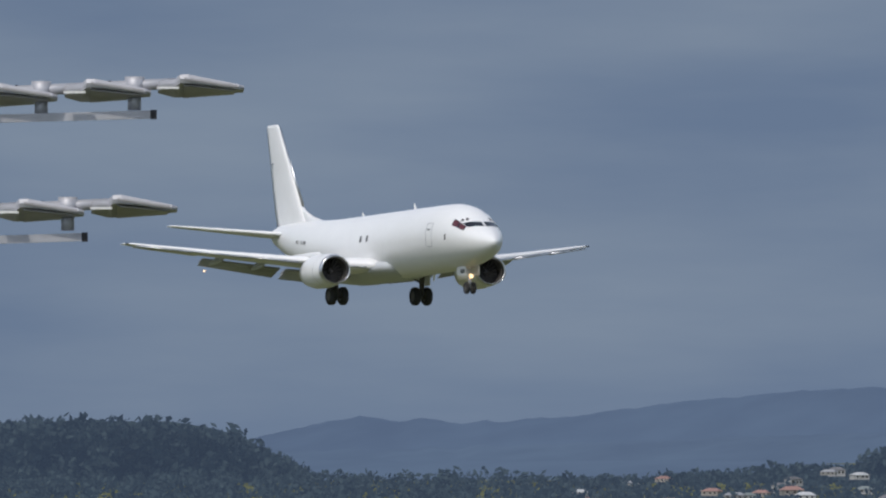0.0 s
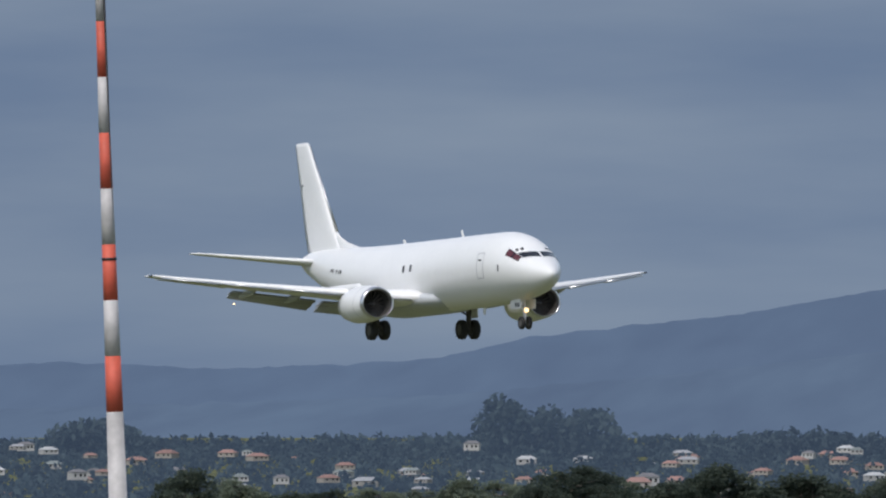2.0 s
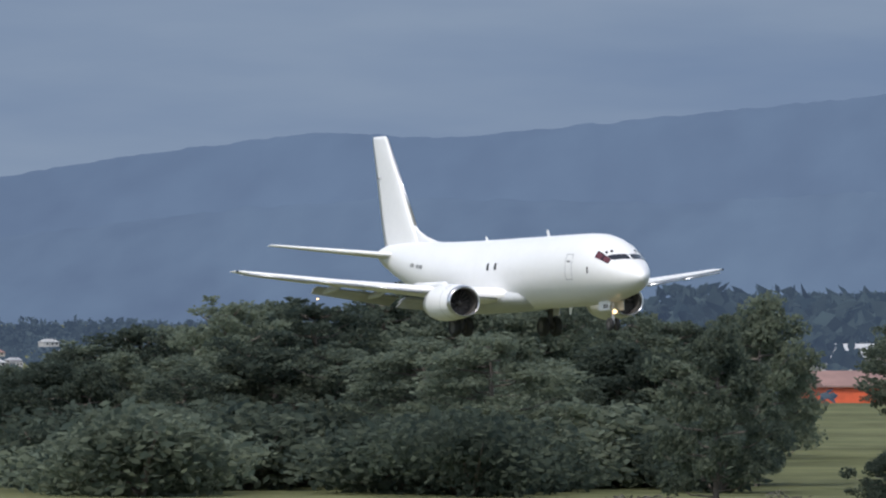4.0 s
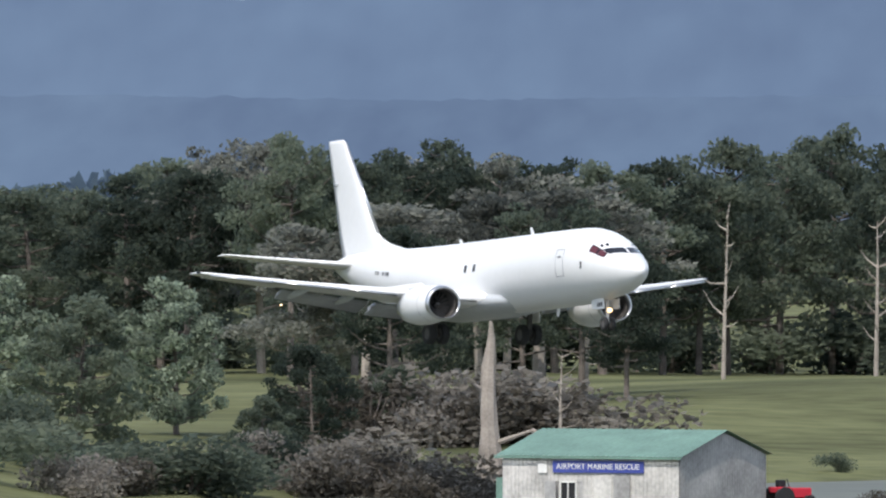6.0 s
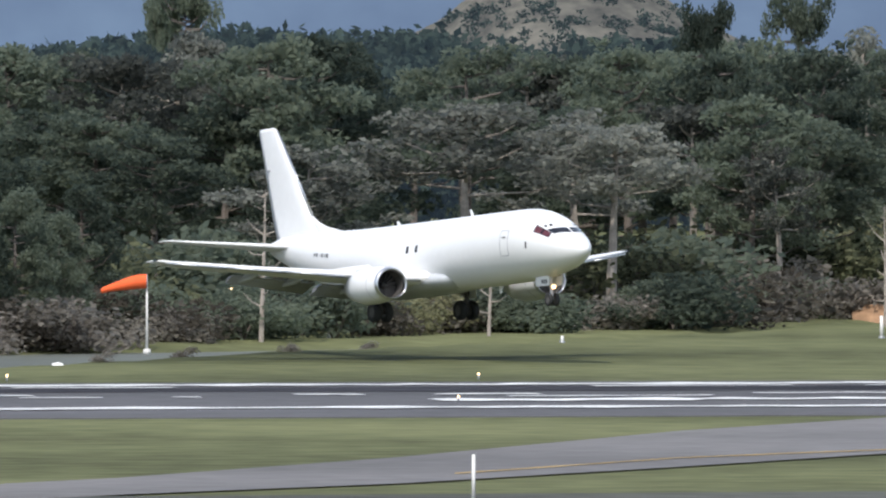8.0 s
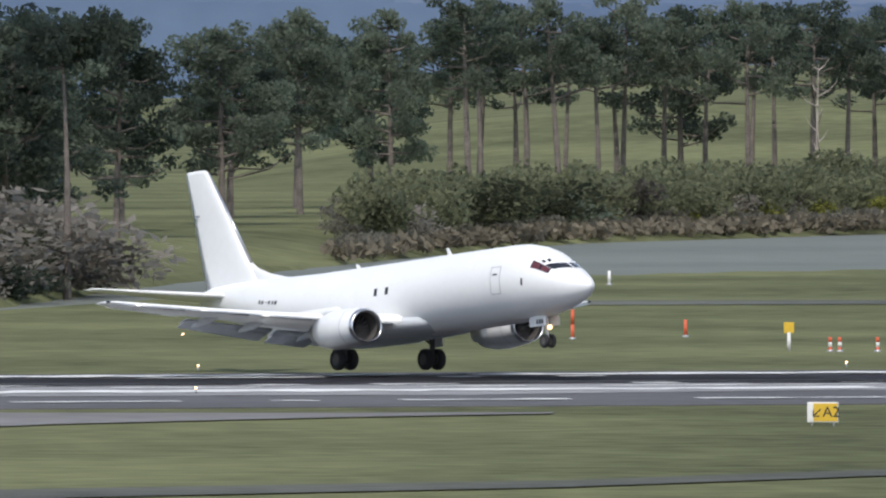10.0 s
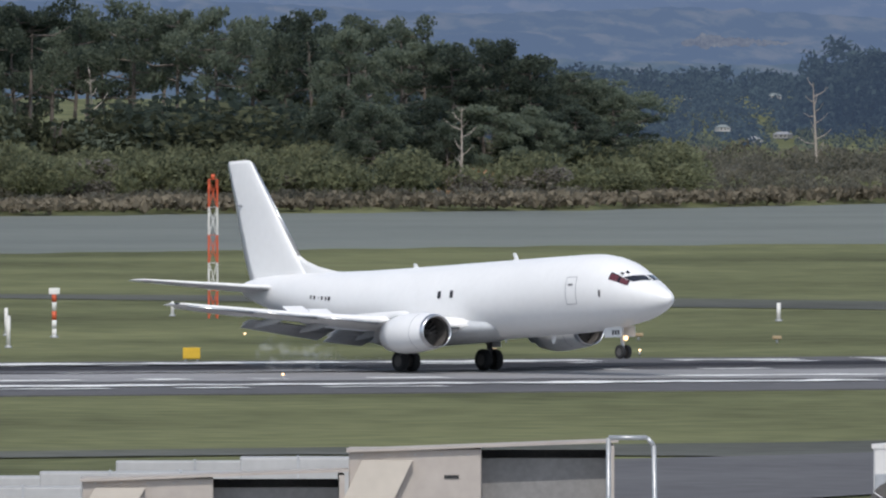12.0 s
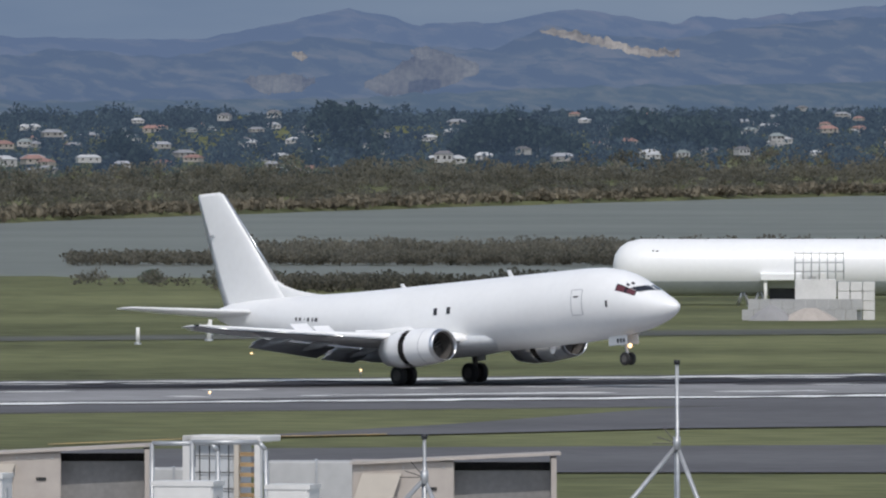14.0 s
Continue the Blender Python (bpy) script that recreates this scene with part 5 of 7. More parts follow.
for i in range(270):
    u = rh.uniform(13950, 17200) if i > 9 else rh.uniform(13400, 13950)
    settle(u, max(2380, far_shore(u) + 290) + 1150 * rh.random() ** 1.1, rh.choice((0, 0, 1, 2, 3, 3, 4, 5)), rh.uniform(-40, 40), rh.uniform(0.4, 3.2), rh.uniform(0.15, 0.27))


def warehouse(u, d, w, h, wall, roof, label):
    t = empty("warehouse", pose(*polar(u, d, ground_z(u, d)), 0, 0, facing(u) + 15), label, "warehouse")
    box_part("wall", (-w / 2, w / 2, -6, 6, -0.5, h), wall, t)
    b = bmesh.new()
    loft(b, [[Vector((x, -6.4, h)), Vector((x, 0, h + 1.6)), Vector((x, 6.4, h)), Vector((x, 6.4, h - 0.2)), Vector((x, -6.4, h - 0.2))] for x in (-w / 2 - 0.4, w / 2 + 0.4)])
    part("roof", b, roof, t)


warehouse(4490, 1950, 13, 4.2, HOUSE_W[0], HOUSE_R[2], "white warehouse beyond the trees")
warehouse(4490, 1800, 8.0, 1.9, REDP, HOUSE_R[0], "low red building beyond the field")
warehouse(13960, 2300, 12, 1.6, HOUSE_W[1], HOUSE_R[4], "long low brown building with green roof")


# ---- the tin shed ----
def shed():
    base = polar(6070, 792)
    s = empty("tin_shed", pose(*base, 0, 0, facing(6070) - 30), "weathered corrugated-iron shed with faded green roof", "shed")
    L, W, E, R = 9.9, 8.4, 2.6, 3.75
    r = random.Random(4)

    def sheet(x0, x1, z0, z1a, z1b, side, mtl, k):
        b = bmesh.new()
        n = 8
        rows = [[], []]
        for i in range(n + 1):
            q = i / n
            off = 0.035 * (i % 2) + k
            for j, z in ((0, z0), (1, z1a + (z1b - z1a) * q)):
                p = (x0 + (x1 - x0) * q, -off, z) if side == "front" else (off, x0 + (x1 - x0) * q, z)
                rows[j].append(b.verts.new(p))
        for i in range(n):
            b.faces.new((rows[0][i], rows[0][i + 1], rows[1][i + 1], rows[1][i]))
        return part("iron_sheet", b, mtl, s)
    # a plain shell, with the sheets proud of it; the corner stands at the origin, the front runs to -x, the gable to +y
    shell = bmesh.new()
    loft(shell, [[Vector((x, 0, -0.2)), Vector((x, W, -0.2)), Vector((x, W, E)), Vector((x, W / 2, R)), Vector((x, 0, E))] for x in (-L, 0)])
    part("frame", shell, TIN, s)
    n = 11
    for i in range(n):
        x0, x1 = -L + L * i / n, -L + L * (i + 1) / n
        if i in (3, 4):
            sheet(x0, x1, 0, 0.35, 0.35, "front", TINW, 0.03)
            sheet(x0, x1, 1.35, E, E, "front", TINW, 0.03)
        else:
            sheet(x0, x1, -0.05, E, E, "front", TINW if i < 4 or r.random() < 0.6 else TIN, 0.03 + r.uniform(0, 0.02))
    n = 9
    for i in range(n):
        y0, y1 = W * i / n, W * (i + 1) / n
        def gz(y):
            return E + (R - E) * (1 - abs(y - W / 2) / (W / 2))
        sheet(y0, y1, -0.05, gz(y0), gz(y1), "gable", TIN, 0.03 + r.uniform(0, 0.02))
    for i in range(9):
        x0, x1 = -L - 0.3 + (L + 0.6) * i / 9, -L - 0.3 + (L + 0.6) * (i + 1) / 9
        for ya, za, yb, zb in ((-0.3, E - 0.02, W / 2, R + 0.08), (W + 0.3, E - 0.02, W / 2, R + 0.08)):
            b = bmesh.new()
            nn = 8
            low, high = [], []
            for k in range(nn + 1):
                x = x0 + (x1 - x0) * k / nn
                up = 0.03 * (k % 2)
                low.append(b.verts.new((x, ya, za + up)))
                high.append(b.verts.new((x, yb, zb + up)))
            for k in range(nn):
                b.faces.new((low[k], low[k + 1], high[k + 1], high[k]))
            part("roof_sheet", b, TING, s)
    box_part("fascia", (-L - 0.3, 0.3, -0.36, -0.32, E - 0.14, E - 0.02), TING, s)
    sign = box_part("sign_board", (-7.0, -1.9, -0.16, -0.10, 1.78, 2.36), BLUE, s, "blue sign board with white letters")
    words("AIRPORT MARINE RESCUE", 0.40, WHITEP, sign, Matrix.Translation((-4.45, -0.17, 2.07)) @ Matrix.Rotation(math.pi / 2, 4, "X"))
    # a black plate stands in for the shade behind the open window
    win = box_part("window", (-6.6, -5.75, -0.02, 0.0, 0.42, 1.3), DARK, s, "black plate for the shade inside the window")
    for dims in ((-6.66, -6.58, -0.1, 0.02, 0.36, 1.36), (-5.77, -5.69, -0.1, 0.02, 0.36, 1.36), (-6.66, -5.69, -0.1, 0.02, 1.29, 1.37), (-6.66, -5.69, -0.1, 0.02, 0.35, 0.43), (-6.22, -6.17, -0.09, 0.02, 0.4, 1.3)):
        box_part("window_frame", dims, WHITEP, win)
    box_part("shutter", (-7.35, -6.75, -0.3, -0.24, 0.4, 1.35), TIN, s, "open dark shutter")
    box_part("notice", (-7.85, -7.35, -0.14, -0.10, 1.75, 2.2), WHITEP, s)
    box_part("door", (-3.6, -2.7, -0.14, -0.10, 0.0, 1.6), TIN, s)
    box_part("door", (-4.7, -3.7, -0.14, -0.10, 0.0, 1.6), TINW, s)
    box_part("lean_to", (-L - 0.5, -L, 0.2, 3.0, -0.1, 1.5), TING, s)


shed()


def tractor(u, d):
    t = empty("red_tractor", pose(*polar(u, d), 0, 0, facing(u) + 30), "small red tractor parked beside the shed", "tractor")
    box_part("bonnet", (0.1, 1.2, -0.3, 0.3, 0.45, 0.95), SIGNR, t, bevel=0.05)
    box_part("mudguard", (-0.8, -0.1, -0.6, 0.6, 0.7, 1.0), SIGNR, t, bevel=0.05)
    box_part("seat", (-0.6, -0.2, -0.2, 0.2, 1.0, 1.35), DARK, t, bevel=0.04)
    bar_part("steering_post", (0.1, 0, 0.9), (-0.05, 0, 1.4), 0.03, DARK, t)
    for x, y, r in ((-0.5, 0.6, 0.5), (-0.5, -0.6, 0.5), (0.95, 0.5, 0.3), (0.95, -0.5, 0.3)):
        part("wheel", tube(bmesh.new(), (x, y - 0.12, r), (x, y + 0.12, r), r, sides=16), RUBBER, t)


tractor(6262, 800)


# ---- masts, signs and small airfield furniture ----
def lattice_mast(u, v, w, h, bands, label, hut=False):
    d = reach(v)
    name = "lattice_mast"
    t = empty(name, pose(*polar(u, d), 0, 0, facing(u) + 8), label, "mast")
    n = len(bands)
    k = h / n
    for i, red in enumerate(bands):
        m_ = REDP if red else WHITEP
        z0, z1 = i * k, (i + 1) * k
        b = bmesh.new()
        for sx in (-1, 1):
            for sy in (-1, 1):
                tube(b, (sx * w / 2, sy * w / 2, z0), (sx * w / 2, sy * w / 2, z1), w * 0.055, sides=6)
        for sx, sy, tx, ty in ((-1, -1, 1, -1), (1, -1, 1, 1), (1, 1, -1, 1), (-1, 1, -1, -1)):
            mid_ = (z0 + z1) / 2
            for za, zb in ((z0, z1), (z1, z0)):
                tube(b, (sx * w / 2, sy * w / 2, za), (tx * w / 2, ty * w / 2, zb), w * 0.035, sides=5)
            tube(b, (sx * w / 2, sy * w / 2, z1), (tx * w / 2, ty * w / 2, z1), w * 0.035, sides=5)
        part("lattice_section", b, m_, t, "red painted lattice" if red else "white painted lattice")
    bar_part("lightning_rod", (w / 2, 0, h), (w / 2, 0, h + w * 0.9), w * 0.015, STEEL, t)
    bar_part("top_lamp", (0, 0, h), (0, 0, h + 0.3), 0.12, REDP, t)
    return t


mast = lattice_mast(11952, 499, 1.42, 14.2, (True, False, True, False, True), "tall red and white lattice mast behind the hut")
for z, x in ((13.4, -0.95), (12.0, -1.3), (10.4, -1.0), (7.9, -0.95)):
    bar_part("dish", (x, -0.2, z), (x + 0.3, -0.2, z), 0.32 if z > 9 else 0.22, WHITEP, mast, r1=0.12, sides=14)
    bar_part("bracket", (x + 0.25, -0.2, z), (-0.68, -0.2, z), 0.05, STEEL, mast)
bar_part("cable_tray", (0.2, -0.6, 0), (0.2, -0.6, 14), 0.045, STEEL, mast)
lattice_mast(12652, 469, 0.52, 8.4, (True, False, True, False, True), "slim red and white lattice mast on the grass")


def hut(u, v):
    d = reach(v) - 4.5
    t = empty("equipment_hut", pose(*polar(u, d), 0, 0, facing(u)), "flat-roofed hut in a red and white checker", "hut")
    w, h = 6.1, 2.75
    box_part("core", (-w / 2, w / 2, 0, 3, -0.1, h), GREYP, t)
    n, rows = 11, 3
    k, kz = w / n, h / rows
    for i in range(n):
        for j in range(rows):
            if i in (7,) and j < 2:
                continue
            box_part("checker_panel", (-w / 2 + i * k + 0.004, -w / 2 + (i + 1) * k - 0.004, -0.04 - 0.005 * ((i + j) % 2), 0, j * kz + 0.004, (j + 1) * kz - 0.004), REDP if (i + j) % 2 else WHITEP, t)
    box_part("roof_slab", (-w / 2 - 0.15, w / 2 + 0.15, -0.25, 3.2, h + 0.002, h + 0.2), GREYP, t, "pale flat roof slab", bevel=0.02)
    box_part("door", (0.85, 1.35, -0.03, 0, 0, 1.8), BELLY, t)
    for i in range(5):
        box_part("step", (0.1 - i * 0.12, 1.3, -1.3 + i * 0.25, -1.05 + i * 0.25, 0, 0.1 + i * 0.1), STEEL, t)
    for x in (-0.3, 1.4, 1.9, 2.4):
        bar_part("handrail", (x, -1.2, 0), (x, -1.2, 1.3), 0.05, STEEL, t)
    bar_part("handrail", (-0.3, -1.2, 1.3), (2.4, -1.2, 1.3), 0.05, STEEL, t)
    box_part("cabinet", (2.0, 2.8, -0.7, -0.1, 0, 1.5), GREYP, t)


hut(11922, 499)


def post(u, v, h, r, label, mtl=WHITEP, bands=None, group="marker posts", cap=None):
    d = reach(v)
    t = empty("marker_post", pose(*polar(u, d, max(0.0, ground_z(u, d))), 0, 0, facing(u)), label, "post", group)
    if bands:
        k = h / len(bands)
        for i, m_ in enumerate(bands):
            bar_part("band", (0, 0, i * k), (0, 0, (i + 1) * k), r, m_, t)
    else:
        bar_part("stake", (0, 0, 0), (0, 0, h), r, mtl, t)
    bar_part("foot", (0, 0, -0.05), (0, 0, 0.12), r * 1.8, STEEL, t)
    if cap:
        box_part("head", (-cap / 2, cap / 2, -0.15, 0.15, h - 0.05, h + cap * 0.5), mtl, t, bevel=0.02)
    return t


for u, v, h, r in ((6486, 570, 2.2, 0.10), (6572, 575, 1.1, 0.07), (5580, 598, 0.45, 0.09), (6784, 710, 1.6, 0.05), (7933, 786, 1.8, 0.07), (8655, 492, 1.3, 0.1), (7577, 492, 0.5, 0.09), (7412, 490, 0.5, 0.09), (7677, 492, 0.45, 0.07),
                   (8090, 500, 0.4, 0.09), (15487, 446, 1.05, 0.12), (15632, 444, 1.0, 0.12), (15712, 443, 1.0, 0.12), (15359, 461, 1.05, 0.12), (13865, 460, 1.1, 0.11), (13653, 474, 1.1, 0.12), (12290, 521, 1.75, 0.11), (12286, 500, 1.6, 0.1),
                   (12580, 465, 0.9, 0.1), (12812, 460, 0.8, 0.1), (11600, 470, 1.5, 0.1), (12810, 455, 1.3, 0.1), (10680, 404, 1.0, 0.12), (7250, 502, 0.35, 0.12), (15485, 455, 1.1, 0.14)):
    post(u, v, h, r, "short white marker post in the grass")
post(12240, 486, 5.7, 0.08, "tall thin whip antenna on a white base", STEEL)
post(12371, 503, 2.5, 0.13, "red and white post with a white sensor head", WHITEP, (WHITEP, WHITEP, REDP, WHITEP, REDP), cap=0.6)
post(11800, 500, 2.7, 0.14, "red and white post with a white sensor head", WHITEP, (REDP, REDP, WHITEP, REDP, WHITEP), cap=0.6)
post(12190, 498, 1.6, 0.1, "slim white sensor post in the grass", WHITEP, cap=0.3)
post(10615, 500, 3.4, 0.1, "red and white banded post", WHITEP, (REDP, REDP, WHITEP, REDP))
post(10815, 496, 1.0, 0.1, "short orange banded marker post", REDP)
post(14342, 324, 1.3, 0.14, "post with a pale box standing in the shallows", GREYP, cap=1.0)
for u in (11071, 11088, 11155):
    post(u, 522, 0.8, 0.1, "orange and white traffic bollard", WHITEP, (REDP, WHITEP, REDP), group="orange bollards")
for u, v, w in ((7197, 540, 0.6), (13985, 300, 0.35), (6380, 568, 1.0), (6792, 560, 0.7), (5660, 614, 0.5)):
    d = reach(v)
    t = empty("float_marker", pose(*polar(u, d, max(ground_z(u, d), -0.5)), 0, 0, facing(u)), "small coloured marker low by the water", "marker", "low markers")
    part("shell", loft(bmesh.new(), [[Vector((x + 0, w / 2 * s * math.cos(a), max(0, w / 3 * s * math.sin(a)))) for a in (0, 0.6, 1.2, 1.8, 2.4, 3.14)] for x, s in ((-w / 2, 0.5), (0, 1), (w / 2, 0.5))]), REDP if u in (13985, 5660) else WHITEP, t)


def ground_sign(u, v, w, h, faces, back, label, spin=0.0):
    """A low airfield sign: faces are (width share, board, text, ink)."""
    d = reach(v)
    t = empty("airfield_sign", pose(*polar(u, d), 0, 0, facing(u) + spin), label, "sign", "airfield signs")
    box_part("casing", (-w / 2, w / 2, 0, 0.18, 0.15, 0.15 + h), back, t, bevel=0.02)
    for x in (-w * 0.35, w * 0.35):
        bar_part("leg", (x, 0.09, -0.05), (x, 0.09, 0.2), 0.05, STEEL, t)
    x = -w / 2 + 0.04
    for share, board, text, ink in faces:
        x1 = x + (w - 0.08) * share
        p = box_part("face", (x, x1, -0.015, 0.0, 0.2, 0.1 + h), board, t)
        if text:
            words(text, h * 0.74, ink, p, Matrix.Translation(((x + x1) / 2, -0.02, 0.15 + h / 2)) @ Matrix.Rotation(math.pi / 2, 4, "X"))
        x = x1


ground_sign(9390, 671, 2.1, 0.78, ((0.62, SIGNR, "23L", WHITEP), (0.38, SIGNK, "A2", SIGNY)), WHITEP, "red and black runway holding sign in white casing")
ground_sign(6702, 724, 2.3, 0.85, ((0.36, SIGNK, "A2", SIGNY), (0.64, SIGNR, "23L", WHITEP)), WHITEP, "black and red runway holding sign in white casing")
ground_sign(11058, 653, 1.35, 0.88, ((0.18, WHITEP, "", None), (0.82, SIGNY, "\u2199A2", SIGNK)), WHITEP, "yellow exit sign with black letters")
ground_sign(6960, 658, 1.56, 0.75, (), WHITEP, "blank white back of an airfield sign")
ground_sign(12614, 546, 0.9, 0.6, ((1.0, SIGNY, "", None),), SIGNY, "small plain yellow sign board")


def flag_sign(u, v, h):
    d = reach(v)
    t = empty("yellow_marker_board", pose(*polar(u, d), 0, 0, facing(u)), "yellow square board on a white post", "sign", "yellow boards")
    bar_part("stake", (0, 0, -0.05), (0, 0, h * 0.65), 0.1, WHITEP, t)
    box_part("board", (-0.28, 0.28, -0.05, 0.02, h * 0.62, h), SIGNY, t, bevel=0.02)


for u, v in ((12053, 494), (13201, 467), (10998, 520)):
    flag_sign(u, v, 1.55)


def field_lamp(u, v):
    d = reach(v)
    t = empty("ground_lamp", pose(*polar(u, d), 0, 0, facing(u)), "low buff lamp housing on a short leg", "lamp", "ground lamps")
    bar_part("leg", (0, 0, -0.05), (0, 0, 0.25), 0.06, STEEL, t)
    box_part("housing", (-0.26, 0.26, -0.15, 0.15, 0.22, 0.42), mat_buff, t, bevel=0.04)


mat_buff = mat("buff_casing", (0.36, 0.27, 0.16), 0.7, var=0.15)
for u, v in ((11263, 790), (11723, 786), (12118, 768), (13171, 512), (13405, 508), (11590, 527), (13146, 535), (13650, 513)):
    field_lamp(u, v)


def edge_light(u, o):
    p = on_runway(u)
    out = R_OUT * o
    t = empty("runway_edge_light", pose(p.x + out.x, p.y + out.y, 0.04), "small lit runway edge light", "lamp", "runway edge lights")
    bar_part("stem", (0, 0, 0), (0, 0, 0.25), 0.05, STEEL, t)
    bar_part("lens", (0, 0, 0.25), (0, 0, 0.36), 0.06, BEAM, t, r1=0.05)


for u in (6367, 7265, 8127, 9090, 10200, 11381, 12560, 13750, 14950, 16150):
    edge_light(u, 27)
for u in (6755, 7722, 8690, 9700, 11250, 12446, 13762, 15090, 16483):
    edge_light(u, -27)


def windsock(u, v):
    d = reach(v)
    t = empty("windsock", pose(*polar(u, d), 0, 0, facing(u)), "bright orange windsock on a white pole", "windsock")
    bar_part("pole", (0, 0, -0.05), (0, 0, 4.2), 0.08, WHITEP, t, r1=0.05)
    bar_part("foot", (0, 0, -0.05), (0, 0, 0.25), 0.2, WHITEP, t)
    b = bmesh.new()
    loft(b, [[Vector((x, r * math.cos(a * math.pi / 7), z + r * math.sin(a * math.pi / 7))) for a in range(14)] for x, z, r in ((0.0, 3.95, 0.40), (-0.5, 3.92, 0.40), (-1.0, 3.83, 0.36), (-1.6, 3.68, 0.27), (-2.1, 3.56, 0.20), (-2.5, 3.42, 0.15))], cap=False)
    part("sleeve", b, SOCK, t, "billowing orange cloth sleeve", smooth=True)
    b = bmesh.new()
    for a in range(14):
        p, q = a * math.pi / 7, (a + 1) * math.pi / 7
        tube(b, (0, 0.41 * math.cos(p), 3.95 + 0.41 * math.sin(p)), (0, 0.41 * math.cos(q), 3.95 + 0.41 * math.sin(q)), 0.025, sides=5)
    part("hoop", b, STEEL, t)


windsock(7355, 519)


def trailer(u, v):
    d = reach(v)
    t = empty("flat_trailer", pose(*polar(u, d), 0, 0, facing(u)), "low olive trailer with dark wheels", "trailer")
    olive = mat("olive_paint", (0.20, 0.20, 0.09), 0.6, var=0.1)
    box_part("deck", (-1.1, 0.9, -0.5, 0.5, 0.4, 0.62), olive, t, bevel=0.03)
    box_part("load", (-0.7, 0.2, -0.3, 0.3, 0.62, 0.8), GREYP, t, bevel=0.03)
    bar_part("drawbar", (0.9, 0, 0.5), (1.7, 0, 0.4), 0.05, STEEL, t)
    for x in (-0.7, 0.75):
        for y in (-0.5, 0.5):
            part("wheel", tube(bmesh.new(), (x, y - 0.1, 0.27), (x, y + 0.1, 0.27), 0.27, sides=14), RUBBER, t)


trailer(12140, 493)


# ---- tall lamps and the banded pole near the camera ----
def lamp_mast():
    d = 90.0
    k = d / STEP
    u0 = -330
    t = empty("lamp_mast", pose(*polar(u0, d), 0, 0, facing(u0)), "grey lamp mast with twin rows of floodlights", "lamp")
    bar_part("column", (0, 0, 0), (0, 0, 18.2), 0.14, STEEL, t, r1=0.09, sides=14)

    def sx(x):
        return (x - u0) * k

    def sz(y):
        return EYE + (726 - y) * k
    lamp_grey = mat("lamp_grey_paint", (0.42, 0.42, 0.44), 0.5, 0.3, var=0.1, coarse=2, fine=12)
    lens = mat("lamp_lens", (0.30, 0.29, 0.29), 0.35, var=0.1, coarse=3, fine=20)
    for yb, x1 in ((203, 277), (420, 155)):
        ya = yb + 12
        b = bmesh.new()
        loft(b, [[Vector((x, dy, z + dz)) for dy, dz in ((-0.05, -0.022), (0.05, -0.022), (0.05, 0.022), (-0.05, 0.022))] for x, z in ((sx(u0) - 0.9, sz(ya + 12)), (sx(x1 - 11), sz(yb)))])
        part("crossbar", b, lamp_grey, t)
        box_part("end_cap", (sx(x1 - 11) + 0.002, sx(x1), -0.055, 0.055, sz(yb + 8), sz(yb - 8)), DARK, t)
    for cx, cy in ((238, 152), (73, 160), (-92, 168), (120, 365), (-45, 372)):
        x, z = sx(cx), sz(cy)
        lum = empty("floodlight", pose(x, 0, z), "", "")
        for key in ("label", "category"):
            if key in lum:
                del lum[key]
        lum.parent = t
        bar_part("collar", (0, 0, -0.050), (0, 0, 0.050), 0.054, lamp_grey, lum, sides=14)
        bar_part("stem", (0, 0, -0.135), (0, 0, -0.045), 0.036, lamp_grey, lum, sides=12)
        bar_part("arm", (-0.14, 0, -0.005), (0.25, 0, 0.014), 0.030, lamp_grey, lum, sides=12)
        bar_part("arm_end", (-0.145, 0, -0.005), (-0.13, 0, -0.005), 0.033, DARK, lum, sides=12)
        hd = bmesh.new()
        # a wide tapering plate whose near edge stands higher than the far one
        loft(hd, [[Vector((xx, -w, a)), Vector((xx, -w * 1.05, (a + b_) / 2)), Vector((xx, -w, b_)), Vector((xx, w, c)), Vector((xx, w, e)), Vector((xx, 0, (a + e) / 2 + 0.006))] for xx, w, a, b_, c, e in
                  ((0.13, 0.05, 0.026, -0.024, -0.040, -0.004), (0.22, 0.13, 0.032, -0.012, -0.062, -0.022), (0.245, 0.155, 0.058, 0.012, -0.062, -0.024), (0.29, 0.158, 0.060, 0.014, -0.060, -0.024), (0.57, 0.145, 0.006, -0.024, -0.036, -0.016), (0.60, 0.12, -0.004, -0.022, -0.034, -0.020))])
        part("head", hd, lamp_grey, lum, "flat tapered grey lamp head", smooth=False)
        gl = bmesh.new()
        loft(gl, [[Vector((xx, y, z_ - q)) for q in (0.004, 0.010) for y, z_ in ((-w, a), (w, c))][:2] + [Vector((xx, w, c - 0.010)), Vector((xx, -w, a - 0.010))] for xx, w, a, c in ((0.27, 0.13, 0.008, -0.056), (0.55, 0.12, -0.020, -0.036))])
        part("lens", gl, lens, lum, "dull glass plate under the lamp head")
        tb = bmesh.new()
        loft(tb, [[Vector((xx, -0.162 + 0.004 * math.cos(a), z_ + 0.010 * math.sin(a))) for a in [i_ * math.pi / 3 for i_ in range(6)]] for xx, z_ in ((0.27, 0.036), (0.56, -0.008))])
        part("rim_groove", tb, lens, lum, "dark groove along the lamp's rim")
        box_part("side_strip", (0.12, 0.24, -0.165, -0.14, -0.02, -0.008), WHITEP, lum)


lamp_mast()


